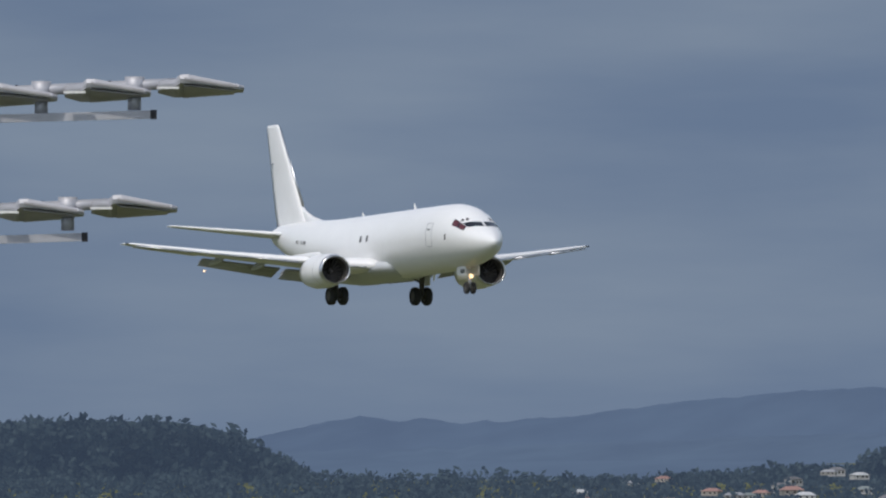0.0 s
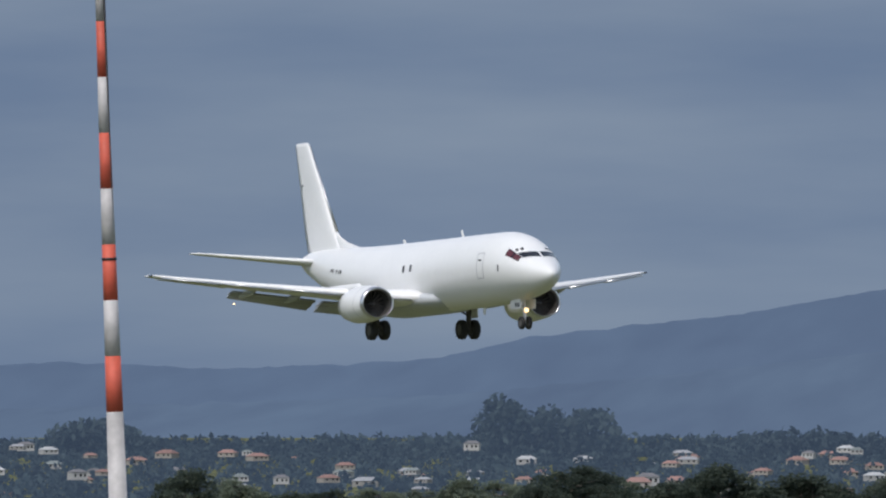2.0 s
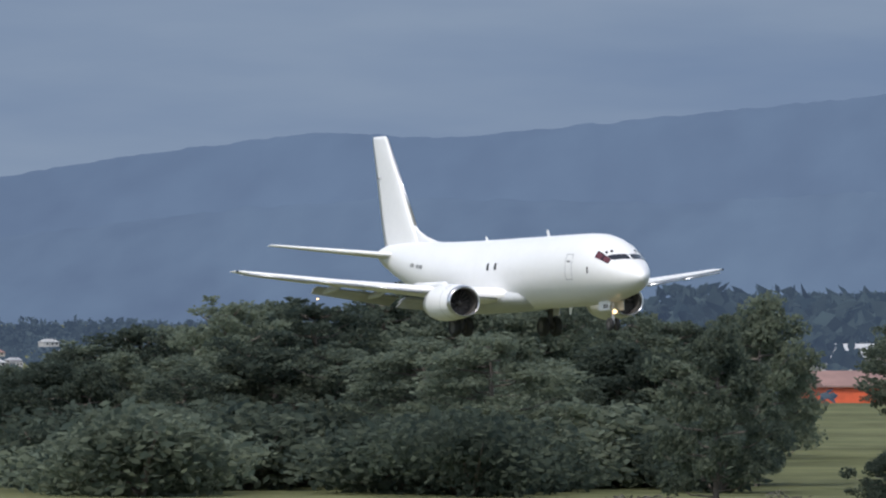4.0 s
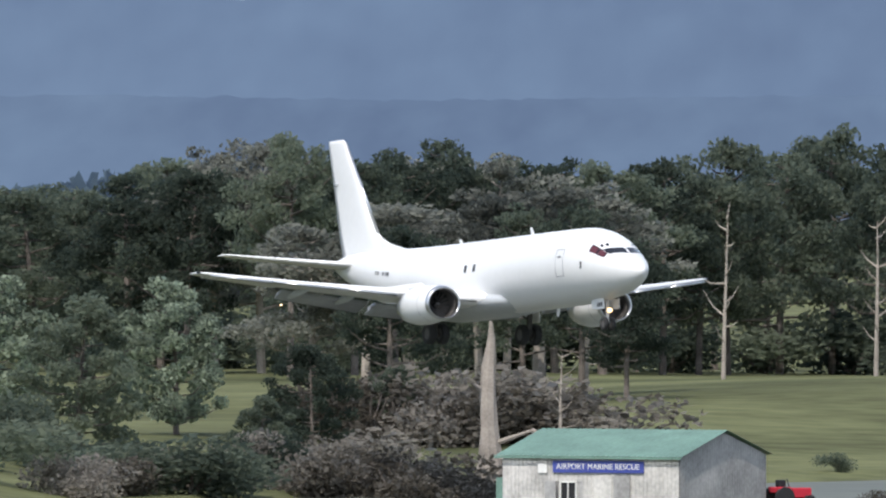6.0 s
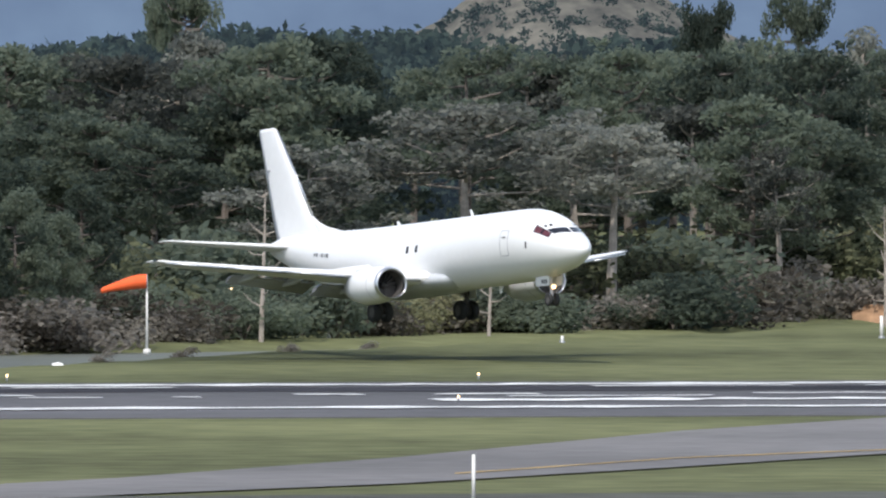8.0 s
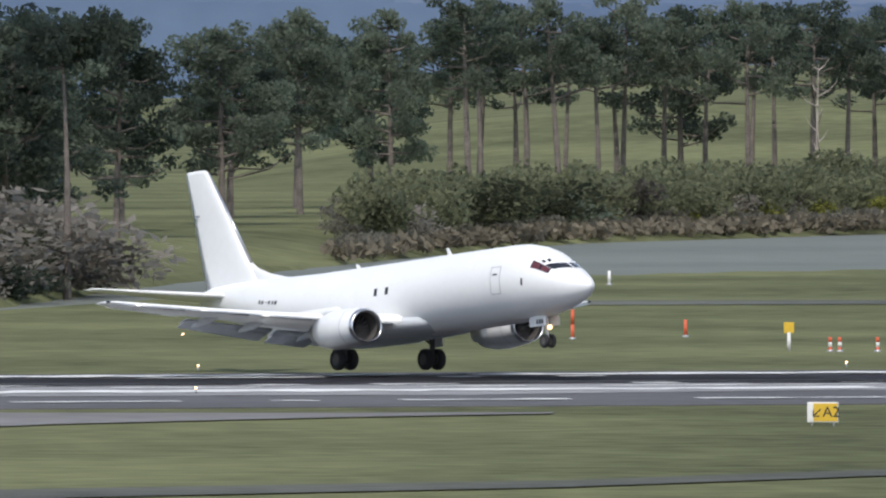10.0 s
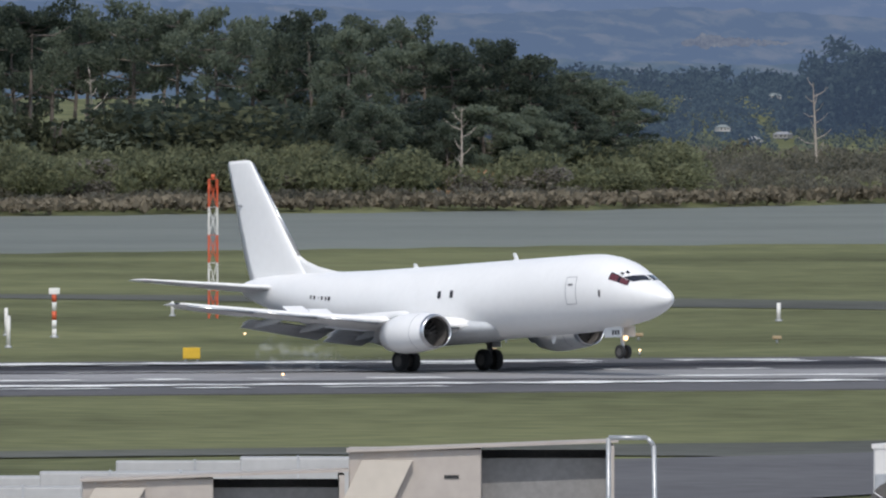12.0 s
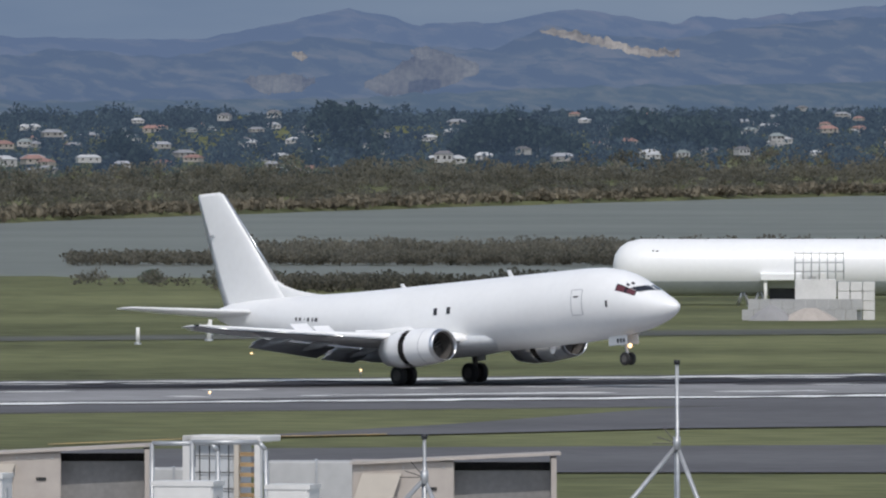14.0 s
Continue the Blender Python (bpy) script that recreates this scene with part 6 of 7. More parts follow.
def banded_pole():
    d = 120.0
    k = d / STEP
    u0 = 1642
    t = empty("banded_pole", pose(*polar(u0, d), 0, -2.1, facing(u0)), "slim tapered pole with red and white bands", "pole")
    zs = [0.0, 15.79] + [15.79 + 0.409 * (i + 1) for i in range(11)]
    zs = [z for z in zs]
    shift = -(16 - 0.63) * math.tan(radians(2.1))

    def rad(z):
        return max(0.012, 0.066 - (z - 15.37) * 0.0098)
    old = mat("pole_worn_white", (0.46, 0.44, 0.43), 0.6, var=0.15, coarse=2, fine=14)
    red = mat("pole_red", (0.56, 0.10, 0.06), 0.6, var=0.15, coarse=2, fine=14)
    for i in range(len(zs) - 1):
        bar_part("band", (-shift, 0, zs[i]), (-shift, 0, zs[i + 1]), rad(zs[i]), red if i % 2 else old, t, r1=rad(zs[i + 1]), sides=14)
    bar_part("joint_ring", (-shift, 0, 16.9), (-shift, 0, 16.92), rad(16.9) + 0.004, DARK, t, sides=14)
    bar_part("cable", (-shift + 0.06, -0.02, 0), (-shift + 0.03, -0.02, 20.2), 0.008, DARK, t)
    bar_part("foot", (-shift, 0, -0.05), (-shift, 0, 0.4), 0.35, GREYP, t, sides=14)


banded_pole()


# ---- the terminal roof and its plant ----
ROOF_Z = 10.9
b = bmesh.new()
us_ = np.arange(11450, 17300, 90.0)
rows_ = []
for d, z in ((70, 0), (70, ROOF_Z), (180, ROOF_Z), (180, 0)):
    rows_.append([polar(u, d, z) for u in us_])
loft(b, rows_, cap=False, closed=False)
tagged(part("terminal_roof", b, GREYP), "flat pale grey membrane roof of the terminal", "roof", kind="structure")


def roof_at(u, d, spin=0.0, z=ROOF_Z):
    return pose(*polar(u, d, z), 0, 0, facing(u) + spin)


def hood(u0, u1, v, d=150.0):
    """A beige intake hood: sloped panel, body and a mouth whose shade is painted dark."""
    px = STEP / d
    w, h = (u1 - u0) / px, EYE - v / px - ROOF_Z
    t = empty("intake_hood", roof_at(u0, d), "beige sheet-metal intake hood with a dark mouth", "vent hood", "roof intake hoods")
    m0 = w * 0.50
    box_part("body", (0, m0, 0, 0.9, 0, h), CREAM, t, bevel=0.01)
    # the two panel colours paint the mouth's shade, deepest at the back
    box_part("back_panel", (m0, w, 0.55, 0.6, 0, h - 0.02), COIL, t, "dark panel with the mouth's shade in its colour")
    box_part("lower_panel", (m0, w - 0.05, 0.22, 0.26, 0, h - 0.09), MOUTH, t, "grey panel darkened to hold the mouth's shade")
    box_part("side_panel", (w - 0.05, w, -0.05, 0.9, 0, h + 0.03), CREAM, t)
    top = bmesh.new()
    loft(top, [[Vector((x, y, z)) for y, z in ((-0.06, zz), (1.0, zz - 0.01), (1.0, zz + 0.015), (-0.06, zz + 0.025))] for x, zz in ((-0.02, h - 0.03), (w + 0.04, h + 0.06))])
    part("lid", top, CREAM, t, "thin sloping beige lid")
    sl = bmesh.new()
    loft(sl, [[Vector((x + 0.0, y, z)) for x, y in ((a, -0.10), (a + w * 0.19, -0.10), (a + w * 0.19, -0.004), (a, -0.004))] for a, z in ((-w * 0.22, 0.0), (w * 0.05, h * 0.93))])
    part("slanted_panel", sl, mat_pale, t, "pale slanted flashing panel")
    box_part("label_plate", (m0 * 0.72, m0 * 0.83, -0.012, 0.0, h - 0.27, h - 0.24), SIGNK, t)
    for i in range(5):
        bar_part("rivet", (m0 * (0.1 + 0.2 * i), -0.012, h * 0.965), (m0 * (0.1 + 0.2 * i), 0, h * 0.965), 0.008, STEEL, t, sides=6)


mat_pale = mat("pale_flashing", (0.50, 0.45, 0.385), 0.6, var=0.06)
for u0, u1, v, d in ((12420, 12885, 752, 150), (12892, 13362, 700, 150), (14655, 15056, 664, 152), (15066, 15380, 652, 158), (15738, 16100, 668, 152)):
    hood(u0, u1, v, d)


def duct(u0, u1, v, d, deep, label="long pale grey roof duct"):
    px = STEP / d
    w, h = (u1 - u0) / px, EYE - v / px - ROOF_Z
    t = empty("roof_duct", roof_at(u0, d), label, "duct", "roof ducts")
    box_part("casing", (0, w, 0, deep, 0, h), GREYP, t, bevel=0.015)
    n = max(1, int(w / 0.9))
    for i in range(1, n + 1):
        x = w * i / (n + 1)
        box_part("seam", (x - 0.012, x + 0.012, -0.012, deep + 0.012, 0, h + 0.012), STEEL, t)


for u0, u1, v, d, dp in ((11740, 12040, 812, 172, 0.6), (12106, 12420, 768, 168, 0.6), (12120, 12350, 750, 178, 0.8), (12345, 12720, 742, 176, 0.8), (12700, 12905, 716, 174, 0.8), (12480, 12760, 722, 180, 0.5), (15590, 15760, 668, 166, 0.6), (14608, 14660, 668, 166, 0.5), (15375, 15470, 680, 168, 0.5)):
    duct(u0, u1, v, d, dp)


def tower_unit(m):
    """A tall condenser: coil panels behind bars, white posts, block-like lower casing and fan guard."""
    t = empty("condenser_unit", m, "tall off-white condenser unit with dark coil panels", "air conditioner", "tall condensers")
    w, dp, h = 1.2, 1.1, 2.33
    lo = 1.0
    for dims in ((-w / 2, w / 2, 0, dp, 0, lo),):
        box_part("lower_casing", dims, UNITW, t, bevel=0.01)
    for i in range(4):
        box_part("casing_joint", (w / 2 - 0.001, w / 2 + 0.004, 0.05, dp - 0.05, 0.12 + i * 0.15, 0.128 + i * 0.15), STEEL, t)
    box_part("top_casing", (-w / 2, w / 2, 0, dp, h - 0.05, h), UNITW, t, bevel=0.01)
    box_part("corner_panel", (w * 0.36, w / 2, 0, dp * 0.30, lo, h - 0.05), UNITW, t)
    for x in (-w / 2, -0.03):
        box_part("mullion", (x, x + 0.045, 0.0, 0.05, lo, h - 0.05), UNITW, t)
    box_part("coil", (-w / 2 + 0.10, w * 0.36, 0.12, 0.2, lo, h - 0.05), COIL, t, "dark finned coil")
    box_part("coil", (w * 0.34, w * 0.42, dp * 0.32, dp * 0.9, lo, h - 0.05), COIL, t, "dark finned coil")
    for z in (lo, h - 0.55, h - 0.07):
        box_part("side_rail", (w / 2 - 0.04, w / 2, dp * 0.3, dp, z - 0.02, z + 0.02), UNITW, t)
    for y in (dp * 0.62, dp * 0.8, dp - 0.03):
        box_part("side_bar", (w / 2 - 0.035, w / 2, y - 0.018, y + 0.018, lo, h - 0.05), mat_rust if y < dp * 0.9 else UNITW, t)
    for i in range(6):
        x = -w / 2 + 0.08 + i * 0.17
        bar_part("guard_wire", (x, 0.06, lo), (x, 0.06, h - 0.05), 0.005, DARK, t, sides=5)
    for i in range(7):
        z = lo + 0.12 + i * 0.19
        bar_part("guard_wire", (-w / 2 + 0.05, 0.055, z), (w * 0.36, 0.055, z - 0.01), 0.006, DARK, t, sides=5)
    box_part("vent_label", (w * 0.39, w * 0.46, -0.006, 0, lo + 1.0, lo + 1.08), STEEL, t)
    box_part("vent_label", (w * 0.39, w * 0.45, -0.006, 0, lo + 0.05, lo + 0.2), STEEL, t)
    box_part("notice", (-0.02, 0.10, -0.006, 0, lo - 0.16, lo - 0.06), WHITEP, t)
    g = bmesh.new()
    for k in range(2):
        cx = -w * 0.25 + k * w * 0.5
        for a in range(16):
            p, q = a * math.pi / 8, (a + 1) * math.pi / 8
            for z, r in ((h + 0.13, 0.27), (h + 0.01, 0.29)):
                tube(g, (cx + r * math.cos(p), dp / 2 + r * 1.6 * math.sin(p), z), (cx + r * math.cos(q), dp / 2 + r * 1.6 * math.sin(q), z), 0.008, sides=5)
            tube(g, (cx + 0.27 * math.cos(p), dp / 2 + 0.43 * math.sin(p), h + 0.13), (cx + 0.29 * math.cos(p), dp / 2 + 0.46 * math.sin(p), h), 0.006, sides=4)
    part("fan_guard", g, DARK, t, "dark wire fan guard")
    for k in (-1, 1):
        part("fan_ring", tube(bmesh.new(), (k * w * 0.25, dp / 2, h), (k * w * 0.25, dp / 2, h + 0.09), 0.27, 0.25, 16), COIL, t)


mat_rust = mat("rust_stained_bar", (0.36, 0.24, 0.12), 0.7, var=0.2, coarse=3, fine=15)
tower_unit(roof_at(14228, 176, -35))
tower_unit(roof_at(14420, 175.2, -35))


mat_maker = mat("faded_red_print", (0.50, 0.20, 0.19), 0.6, var=0.1)


def split_unit(u0, u1, v, d=140.0):
    px = STEP / d
    w, h = (u1 - u0) / px, EYE - v / px - ROOF_Z
    t = empty("split_condenser", roof_at(u0, d, -14), "boxy white split-system condenser with round fan", "air conditioner", "small condensers")
    box_part("casing", (0, w * 0.95, 0, 0.4, 0, h), UNITW, t, bevel=0.02)
    box_part("lid", (-0.01, w * 0.95 + 0.01, -0.01, 0.41, h - 0.035, h + 0.005), UNITW, t)
    box_part("grille_frame", (0.02, w * 0.52, -0.02, 0.0, h - 0.82, h - 0.25), STEEL, t, bevel=0.006)
    part("fan_disc", tube(bmesh.new(), (w * 0.27, -0.03, h - 0.55), (w * 0.27, -0.02, h - 0.55), 0.25, sides=20), COIL, t, "dark round fan")
    for a in range(5):
        q = a * 1.2566
        bar_part("fan_guard", (w * 0.27, -0.035, h - 0.55), (w * 0.27 + 0.25 * math.cos(q), -0.035, h - 0.55 + 0.25 * math.sin(q)), 0.006, STEEL, t, sides=5)
    box_part("maker_bar", (w * 0.58, w * 0.76, -0.006, 0.0, h - 0.30, h - 0.27), mat_maker, t)
    box_part("maker_bar", (w * 0.6, w * 0.76, -0.006, 0.0, h - 0.44, h - 0.41), STEEL, t)
    box_part("grip", (w * 0.95, w * 0.95 + 0.01, 0.14, 0.2, h - 0.35, h - 0.12), STEEL, t)


split_unit(13820, 13985, 692)
split_unit(14970, 15130, 690)
split_unit(15384, 15500, 704, 140)
split_unit(15585, 15668, 710, 140)


def rail(u0, u1, v, d, label="galvanised roof access rail"):
    px = STEP / d
    w, h = (u1 - u0) / px, EYE - v / px - ROOF_Z
    t = empty("roof_rail", roof_at(u0, d), label, "rail", "roof rails")
    bar_part("top_rail", (0, 0, h), (w - 0.06, 0, h), 0.022, STEEL, t)
    bar_part("bend", (w - 0.06, 0, h), (w, 0, h - 0.07), 0.022, STEEL, t)
    bar_part("upright", (w, 0, h - 0.07), (w + 0.03, 0, 0), 0.022, STEEL, t)
    bar_part("upright", (0, 0, h), (0, 0, 0), 0.022, STEEL, t)
    bar_part("mid_rail", (0, 0, h * 0.6), (w, 0, h * 0.6), 0.018, STEEL, t)


rail(13352, 13432, 680, 148)
rail(15384, 15500, 636, 148)
rail(15455, 15585, 634, 146)


def cage_unit():
    d = 160
    px = STEP / d
    u0, u1, v = 15438, 15584, 622
    w, h = (u1 - u0) / px, EYE - v / px - ROOF_Z
    t = empty("caged_condenser", roof_at(u0, d, -20), "off-white condenser in a guard frame with louvred side", "air conditioner")
    box_part("post", (0, 0.09, 0, 0.09, 0, h), UNITW, t)
    box_part("top_frame", (0, w, 0, 0.6, h - 0.06, h), UNITW, t, bevel=0.01)
    box_part("post", (w * 0.66, w * 0.72, 0, 0.07, 0, h - 0.06), mat_pale, t)
    box_part("post", (w - 0.06, w, 0, 0.07, 0, h - 0.06), UNITW, t)
    box_part("coil", (0.1, w * 0.66, 0.1, 0.5, 0, h - 0.08), BELLY, t, "grey finned coil")
    for i in range(9):
        box_part("louvre", (w * 0.73, w - 0.07, 0.02, 0.12, h - 0.2 - i * 0.1, h - 0.16 - i * 0.1), mat_rust, t)
    for i in range(4):
        bar_part("guard_wire", (0.15 + i * 0.1, 0.08, 0), (0.15 + i * 0.1, 0.08, h - 0.07), 0.005, DARK, t, sides=5)
    for i in range(6):
        bar_part("guard_wire", (0.1, 0.08, h - 0.2 - i * 0.16), (w * 0.66, 0.08, h - 0.2 - i * 0.16), 0.005, DARK, t, sides=5)


cage_unit()


def tripod_mast(u, v, vj, d=150.0):
    px = STEP / d
    h, j = EYE - v / px - ROOF_Z, EYE - vj / px - ROOF_Z
    t = empty("tripod_mast", roof_at(u, d), "slim galvanised mast on a tripod with a small lamp", "mast")
    bar_part("tube", (0.02, 0, 0), (0, 0, h), 0.024, STEEL, t, r1=0.016)
    bar_part("brace", (0, 0, j), (-1.5, -0.3, 0), 0.022, STEEL, t)
    bar_part("brace", (0, 0, j), (0.7, -0.3, 0), 0.022, STEEL, t)
    bar_part("brace", (0, 0, j), (0.0, 0.5, 0), 0.024, STEEL, t)
    bar_part("top_lamp", (0, 0, h), (0, 0, h + 0.04), 0.028, DARK, t)
    bar_part("clamp", (0, 0, j - 0.04), (0, 0, j + 0.08), 0.035, STEEL, t)
    for x, z in ((-0.18, 0.08), (-0.22, 0.02), (-0.12, 0.16)):
        bar_part("cable_loop", (0, 0, j + 0.02), (x, -0.02, j + z), 0.005, COIL, t, sides=5)


tripod_mast(16313, 496, 640)
tripod_mast(15866, 628, 700, 146)


# ---- the parked hulk ----
def hulk():
    d = 1185.0
    u0 = 16200
    t = empty("parked_fuselage", pose(*polar(u0, d, 0), 0, 0, facing(u0)), "white windowless airliner fuselage parked beyond the runway", "airplane hull")
    r, zc = 2.05, 2.75
    b = bmesh.new()
    loft(b, [[Vector((x, r * s * math.sin(a * math.pi / 12), zc + r * s * math.cos(a * math.pi / 12))) for a in range(24)] for x, s in ((0, 0.12), (0.12, 0.42), (0.5, 0.72), (1.1, 0.9), (2.0, 1.0), (8, 1.0), (16, 1.0), (26, 1.0), (30, 0.8))])
    part("hull", b, WHITE, t, smooth=True)
    for x, z in ((2.8, 3.9), (3.1, 3.9)):
        box_part("mark", (x, x + 0.15, -r * 0.83, -r * 0.82, z, z + 0.08), INK, t)
    part("belly", loft(bmesh.new(), [[Vector((x, (r + 0.02) * math.sin(a), zc + (r + 0.02) * math.cos(a))) for a in [math.pi * (0.66 + 0.68 * i / 10) for i in range(11)]] for x in (2.0, 26)], cap=False, closed=False), BELLY, t, "grey lower hull", smooth=True)
    for x in (9.0, 10.2, 12.4, 20):
        bar_part("prop_leg", (x, -0.9, 0), (x + 0.4, -0.9, 1.2), 0.12, STEEL, t)
        bar_part("prop_leg", (x + 0.8, -0.9, 0), (x + 0.4, -0.9, 1.2), 0.12, STEEL, t)
    # solid black box, painting the shade of the open bay
    box_part("bay_shade_box", (11.3, 13.4, -1.4, 0.5, 0.35, 1.72), DARK, t, "black box for the shade in the wing-root bay")
    box_part("wing_stub", (10.6, 13.6, -2.7, -1.2, 1.78, 2.35), WHITE, t, "cut-off white wing root", bevel=0.08)
    bar_part("stub_strut", (11.0, -2.4, 0), (11.0, -2.4, 1.8), 0.14, WHITEP, t)
    for k_ in (0, 1, 2):
        box_part("torn_panel", (13.3 + k_ * 0.75, 13.9 + k_ * 0.75, -2.2, -2.05, 1.3 + 0.25 * k_, 1.9 + 0.2 * k_), GREYP if k_ % 2 else WHITEP, t)


hulk()


def yard():
    d = 1110.0
    u0 = 16428
    t = empty("plant_enclosure", pose(*polar(u0, d, 0), 0, 0, facing(u0)), "pale block-walled compound with white tanks and rail", "enclosure")
    k = d / STEP
    for i in range(10):
        for j in range(2):
            box_part("wall_block", (i * 0.78 + (0.39 if j else 0) + 0.01, i * 0.78 + (0.39 if j else 0) + 0.77, 0, 0.5, j * 0.72 + 0.005, j * 0.72 + 0.71), GREYP, t)
    box_part("cabin", (3.6, 6.4, 0.8, 3.0, 0, 2.75), UNITW, t, bevel=0.03)
    for i in range(3):
        for j in range(4):
            box_part("crate", (6.5 + i * 0.85, 7.3 + i * 0.85, 0.6, 1.5, j * 0.66, j * 0.66 + 0.62), UNITW, t, bevel=0.02)
    for i in range(7):
        bar_part("rail_post", (3.6 + i * 0.55, 1.0, 2.75), (3.6 + i * 0.55, 1.0, 4.6), 0.04, STEEL, t)
    for z in (3.3, 3.9, 4.5):
        bar_part("rail_bar", (3.6, 1.0, z), (6.9, 1.0, z), 0.035, STEEL, t)
    b = bmesh.new()
    loft(b, [[Vector((2.0 + w * math.cos(a), -1.2 + w * 0.6 * math.sin(a), z)) for a in [i * math.pi / 5 for i in range(10)]] for w, z in ((1.6, 0), (0.9, 0.6), (0.2, 1.0))])
    part("gravel_heap", b, ASPH_L, t)
    b = bmesh.new()
    loft(b, [[Vector((4.6 + w * math.cos(a), -1.2 + w * 0.5 * math.sin(a), z)) for a in [i * math.pi / 5 for i in range(10)]] for w, z in ((2.0, 0), (1.2, 0.5), (0.4, 0.85))])
    part("sand_heap", b, CREAM, t)


yard()
for u, v, h in ((16225, 300, 2.6), (15380, 352, 1.2), (15600, 349, 1.0), (16330, 330, 2.0), (16560, 320, 2.2)):
    plant(rt.choice(DARKB), u, reach(v), h, 2.6, u, "shrubs by the water", 1.3)
hedge(DARKB, 6350, 7150, 200, lambda u: far_shore(u) + 6, 0.6, 1.3, "low tussocks by the creek")
hedge(SCRUBS, 6400, 7800, 170, lambda u: near_shore(u) - 4, 0.6, 1.0, "low tussocks by the creek")

hedge(DARKB, 4780, 5420, 75, lambda u: 845 + 20 * math.sin(u), 2.0, 3.8, "dark shrubs by the creek")
hedge(SCRUBS, 4150, 4800, 90, lambda u: 900, 1.5, 2.8, "dry scrub by the creek")
hedge(SCRUBS, 5420, 5740, 30, lambda u: 850, 2.0, 3.6, "dry scrub behind the shed")


def scar(points, d, label, material):
    """A bare clay or pasture patch low on the far hills: rows of bearing, upper and lower height above eye level."""
    b = bmesh.new()
    us = np.arange(points[0][0], points[-1][0], 2.5)
    up, lo = curve([(a, h) for a, h, q in points]), curve([(a, q) for a, h, q in points])
    top = [b.verts.new(polar(u, d, EYE + (up(u) + 7 * noise.noise((u / 14.0, 3, 0)) + 4 * noise.noise((u / 5.0, 9, 0))) * d / STEP)) for u in us]
    low = [b.verts.new(polar(u, d - 5, EYE + (lo(u) + 7 * noise.noise((u / 17.0, 7, 0)) + 4 * noise.noise((u / 6.0, 5, 0))) * d / STEP)) for u in us]
    for i in range(len(us) - 1):
        b.faces.new((low[i], low[i + 1], top[i + 1], top[i]))
    tagged(part("hill_scar", b, material), label, "hill patch", kind="structure")


# Both patch colours also emit blue, as haze put over them.
PASTURE = mat("haze_glow_dry_pasture", (0.066, 0.064, 0.050), 0.95, var=0.4, coarse=0.12, fine=0.8, glow=(0.28, 0.385, 0.68, 0.30), spec=0.0)
SCAR = mat("haze_glow_pale_pasture", (0.19, 0.17, 0.14), 0.95, var=0.35, coarse=0.06, fine=0.4, glow=(0.27, 0.38, 0.66, 0.16), spec=0.0)
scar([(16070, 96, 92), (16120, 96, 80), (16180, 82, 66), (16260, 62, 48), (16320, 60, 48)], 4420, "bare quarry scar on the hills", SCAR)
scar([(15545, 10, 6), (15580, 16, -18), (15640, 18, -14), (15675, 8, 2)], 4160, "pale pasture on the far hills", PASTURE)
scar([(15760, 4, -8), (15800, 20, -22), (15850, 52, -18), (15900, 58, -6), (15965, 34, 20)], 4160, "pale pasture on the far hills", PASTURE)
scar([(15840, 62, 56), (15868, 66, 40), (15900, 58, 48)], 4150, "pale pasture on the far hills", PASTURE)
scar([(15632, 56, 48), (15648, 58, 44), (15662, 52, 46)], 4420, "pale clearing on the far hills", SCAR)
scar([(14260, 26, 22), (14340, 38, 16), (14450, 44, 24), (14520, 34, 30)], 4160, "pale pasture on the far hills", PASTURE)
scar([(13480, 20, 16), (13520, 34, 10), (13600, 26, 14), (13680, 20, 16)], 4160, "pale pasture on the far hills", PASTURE)


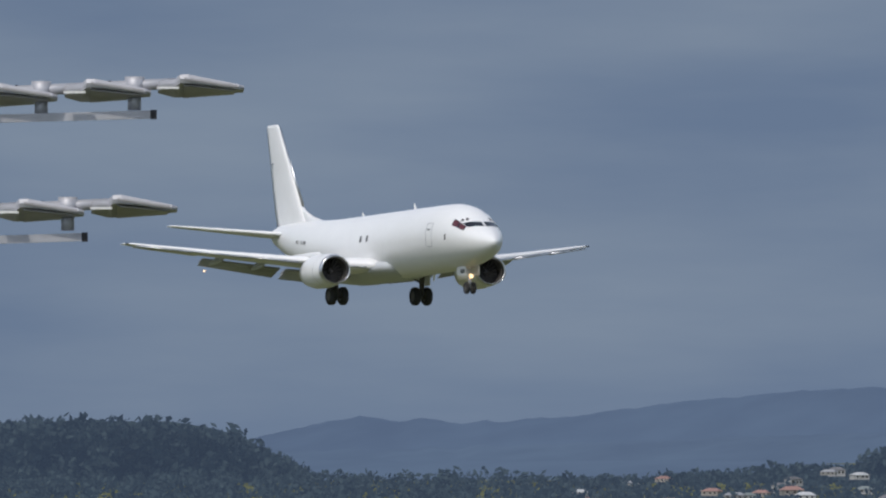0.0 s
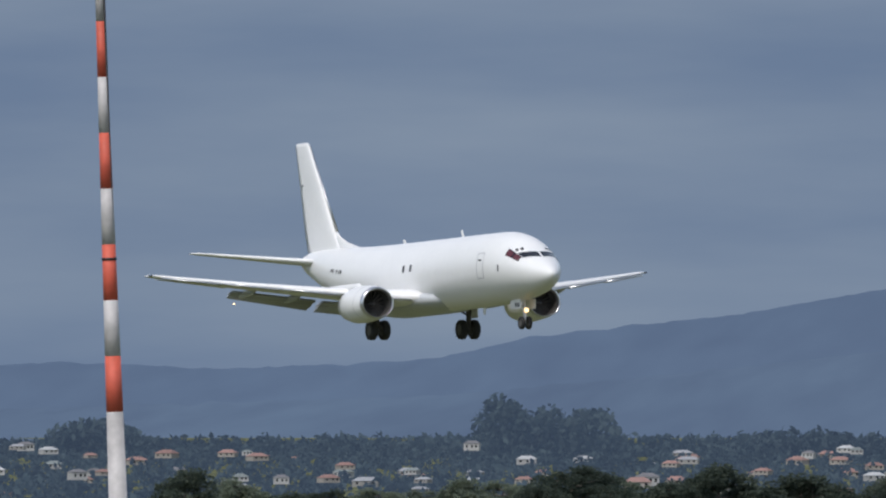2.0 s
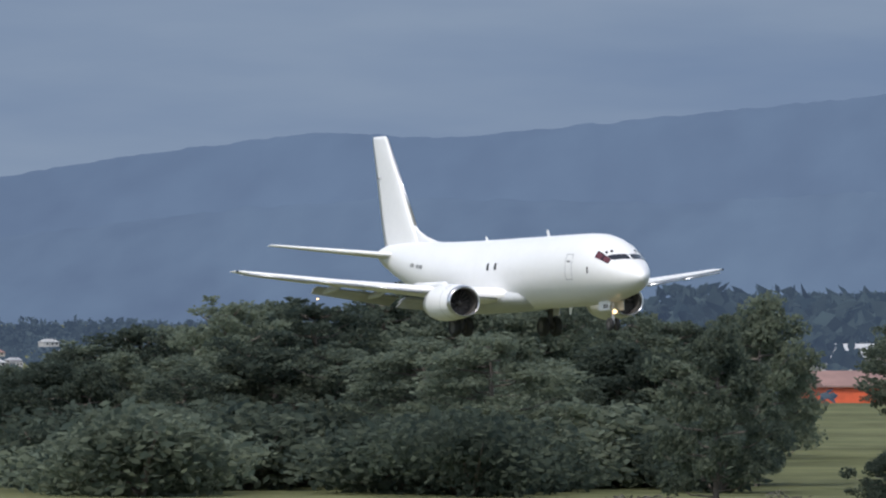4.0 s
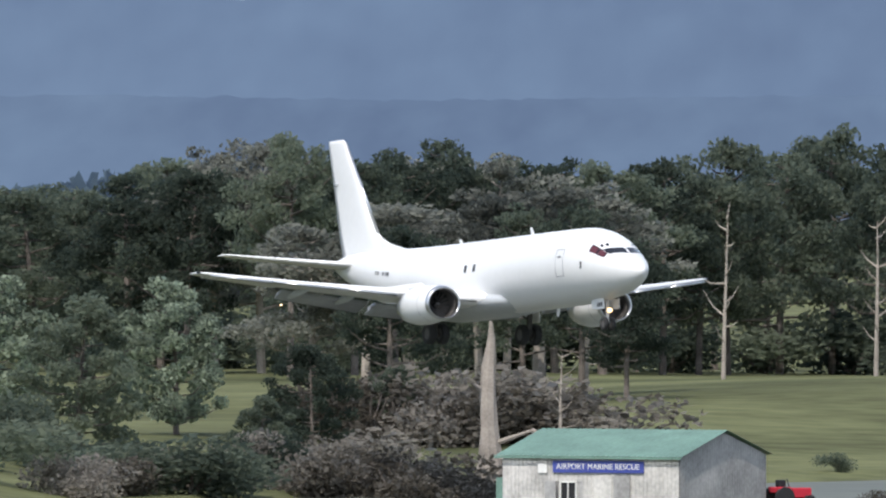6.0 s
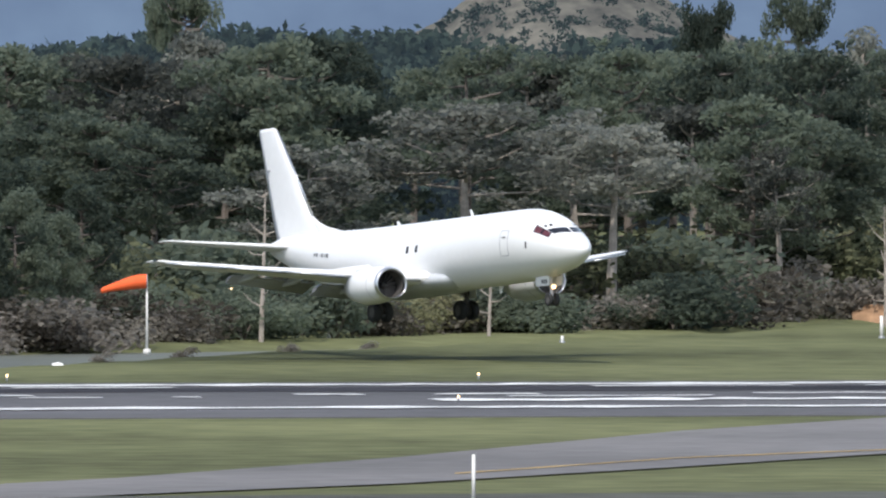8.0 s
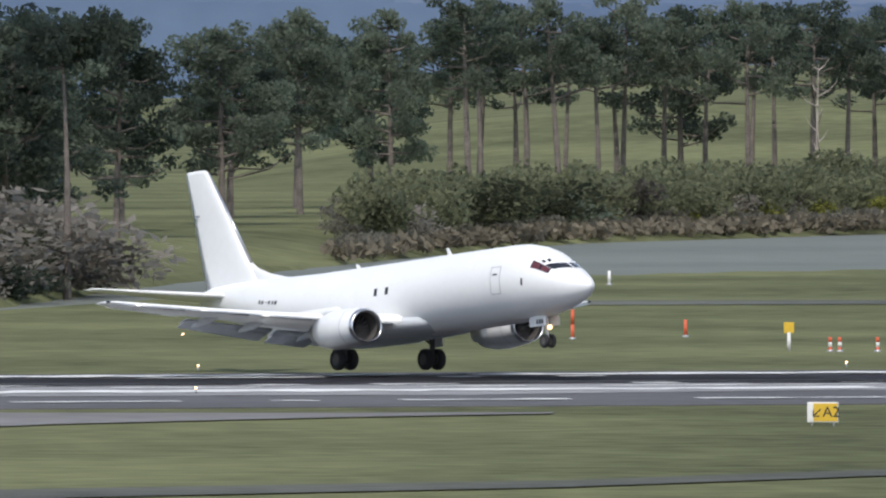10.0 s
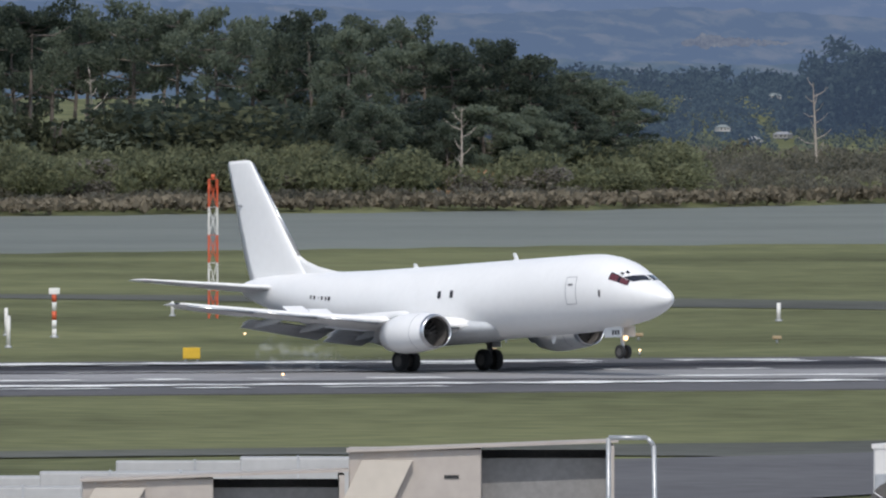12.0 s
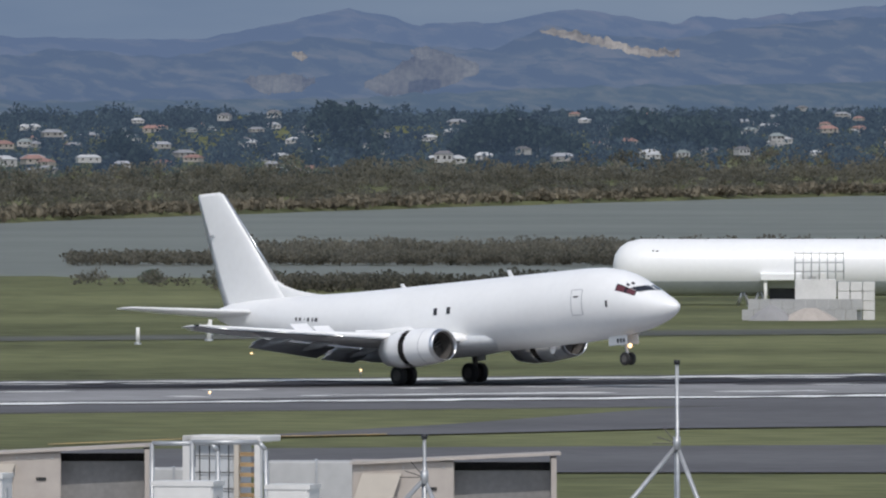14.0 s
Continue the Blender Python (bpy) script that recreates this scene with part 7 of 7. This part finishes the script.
def thin_out():
    """Makes the smoke mostly clear, in uneven wisps."""
    nt = SMOKE.node_tree
    n, l = nt.nodes, nt.links
    bsdf, out = n["Principled BSDF"], n["Material Output"]
    clear, mixn = n.new("ShaderNodeBsdfTransparent"), n.new("ShaderNodeMixShader")
    co, wisp, fade = n.new("ShaderNodeTexCoord"), n.new("ShaderNodeTexNoise"), n.new("ShaderNodeMapRange")
    wisp.inputs["Scale"].default_value, wisp.inputs["Detail"].default_value = 1.6, 3
    fade.inputs["From Min"].default_value, fade.inputs["From Max"].default_value = 0.44, 0.70
    fade.inputs["To Min"].default_value, fade.inputs["To Max"].default_value = 0.0, 0.16
    l.new(co.outputs["Object"], wisp.inputs["Vector"])
    l.new(wisp.outputs["Fac"], fade.inputs["Value"])
    l.new(fade.outputs[0], mixn.inputs[0])
    l.new(clear.outputs[0], mixn.inputs[1])
    l.new(bsdf.outputs[0], mixn.inputs[2])
    l.new(mixn.outputs[0], out.inputs[0])


thin_out()


# tyre smoke left hanging over the runway
def smoke(u0, long_, high, d, seed, label):
    """Wisps over long_ steps of bearing, thickest and highest at the far end of the trail."""
    r = random.Random(seed)
    t = empty("tyre_smoke", pose(0, 0, 0), label, "smoke", "tyre smoke")
    for i in range(5):
        k = (i + 0.5) / 5
        p = polar(u0 + long_ * k, d + r.uniform(-1.0, 1.0))
        b = bmesh.new()
        bmesh.ops.create_icosphere(b, subdivisions=3, radius=1)
        for v in b.verts:
            v.co *= 1 + 0.5 * noise.noise(v.co * 1.4 + Vector((i * 3.1, 0, 0)))
        size = r.uniform(0.8, 1.1) * high * (1.15 - 0.7 * k) / 2
        part("smoke_puff", b, SMOKE, t, smooth=True, m=Matrix.Translation((p.x, p.y, size * 0.8)) @ Matrix.Diagonal((long_ * d / STEP / 6.5, 0.8, size, 1)))
    return t


first_smoke = smoke(10880, 230, 3.0, 806, 9, "thin blue-grey tyre smoke hanging over the runway")
touch_smoke = smoke(12745, 215, 1.6, 822, 19, "thin blue-grey tyre smoke left by the main wheels")


def motions():
    walk(plane, plane_rows())
    for sl in sleeves:
        walk(sl, [(0.0, pose(0, 0, 0)), (12.6, pose(0, 0, 0)), (13.1, pose(-0.42, 0, 0)), (14.0, pose(-0.45, 0, 0))])
    walk(first_smoke, [(0.0, pose(0, 0, -7.5)), (10.3, pose(0, 0, -7.5)), (10.7, pose(0, 0, 0)), (11.5, pose(-1.5, 0, 0.3)), (14.0, pose(-5, 0, 0.8))])
    walk(touch_smoke, [(0.0, pose(0, 0, -4.5)), (11.55, pose(0, 0, -4.5)), (11.9, pose(0, 0, 0)), (12.6, pose(-1.0, 0, 0.3)), (14.0, pose(-2.5, 0, 0.6))])
    for piv, m, side in spoilers:
        walk(piv, [(0.0, m), (11.2, m), (12.0, m @ pose(0, 0, 0, 0, 28, 0)), (14.0, m @ pose(0, 0, 0, 0, 38, 0))])


motions()
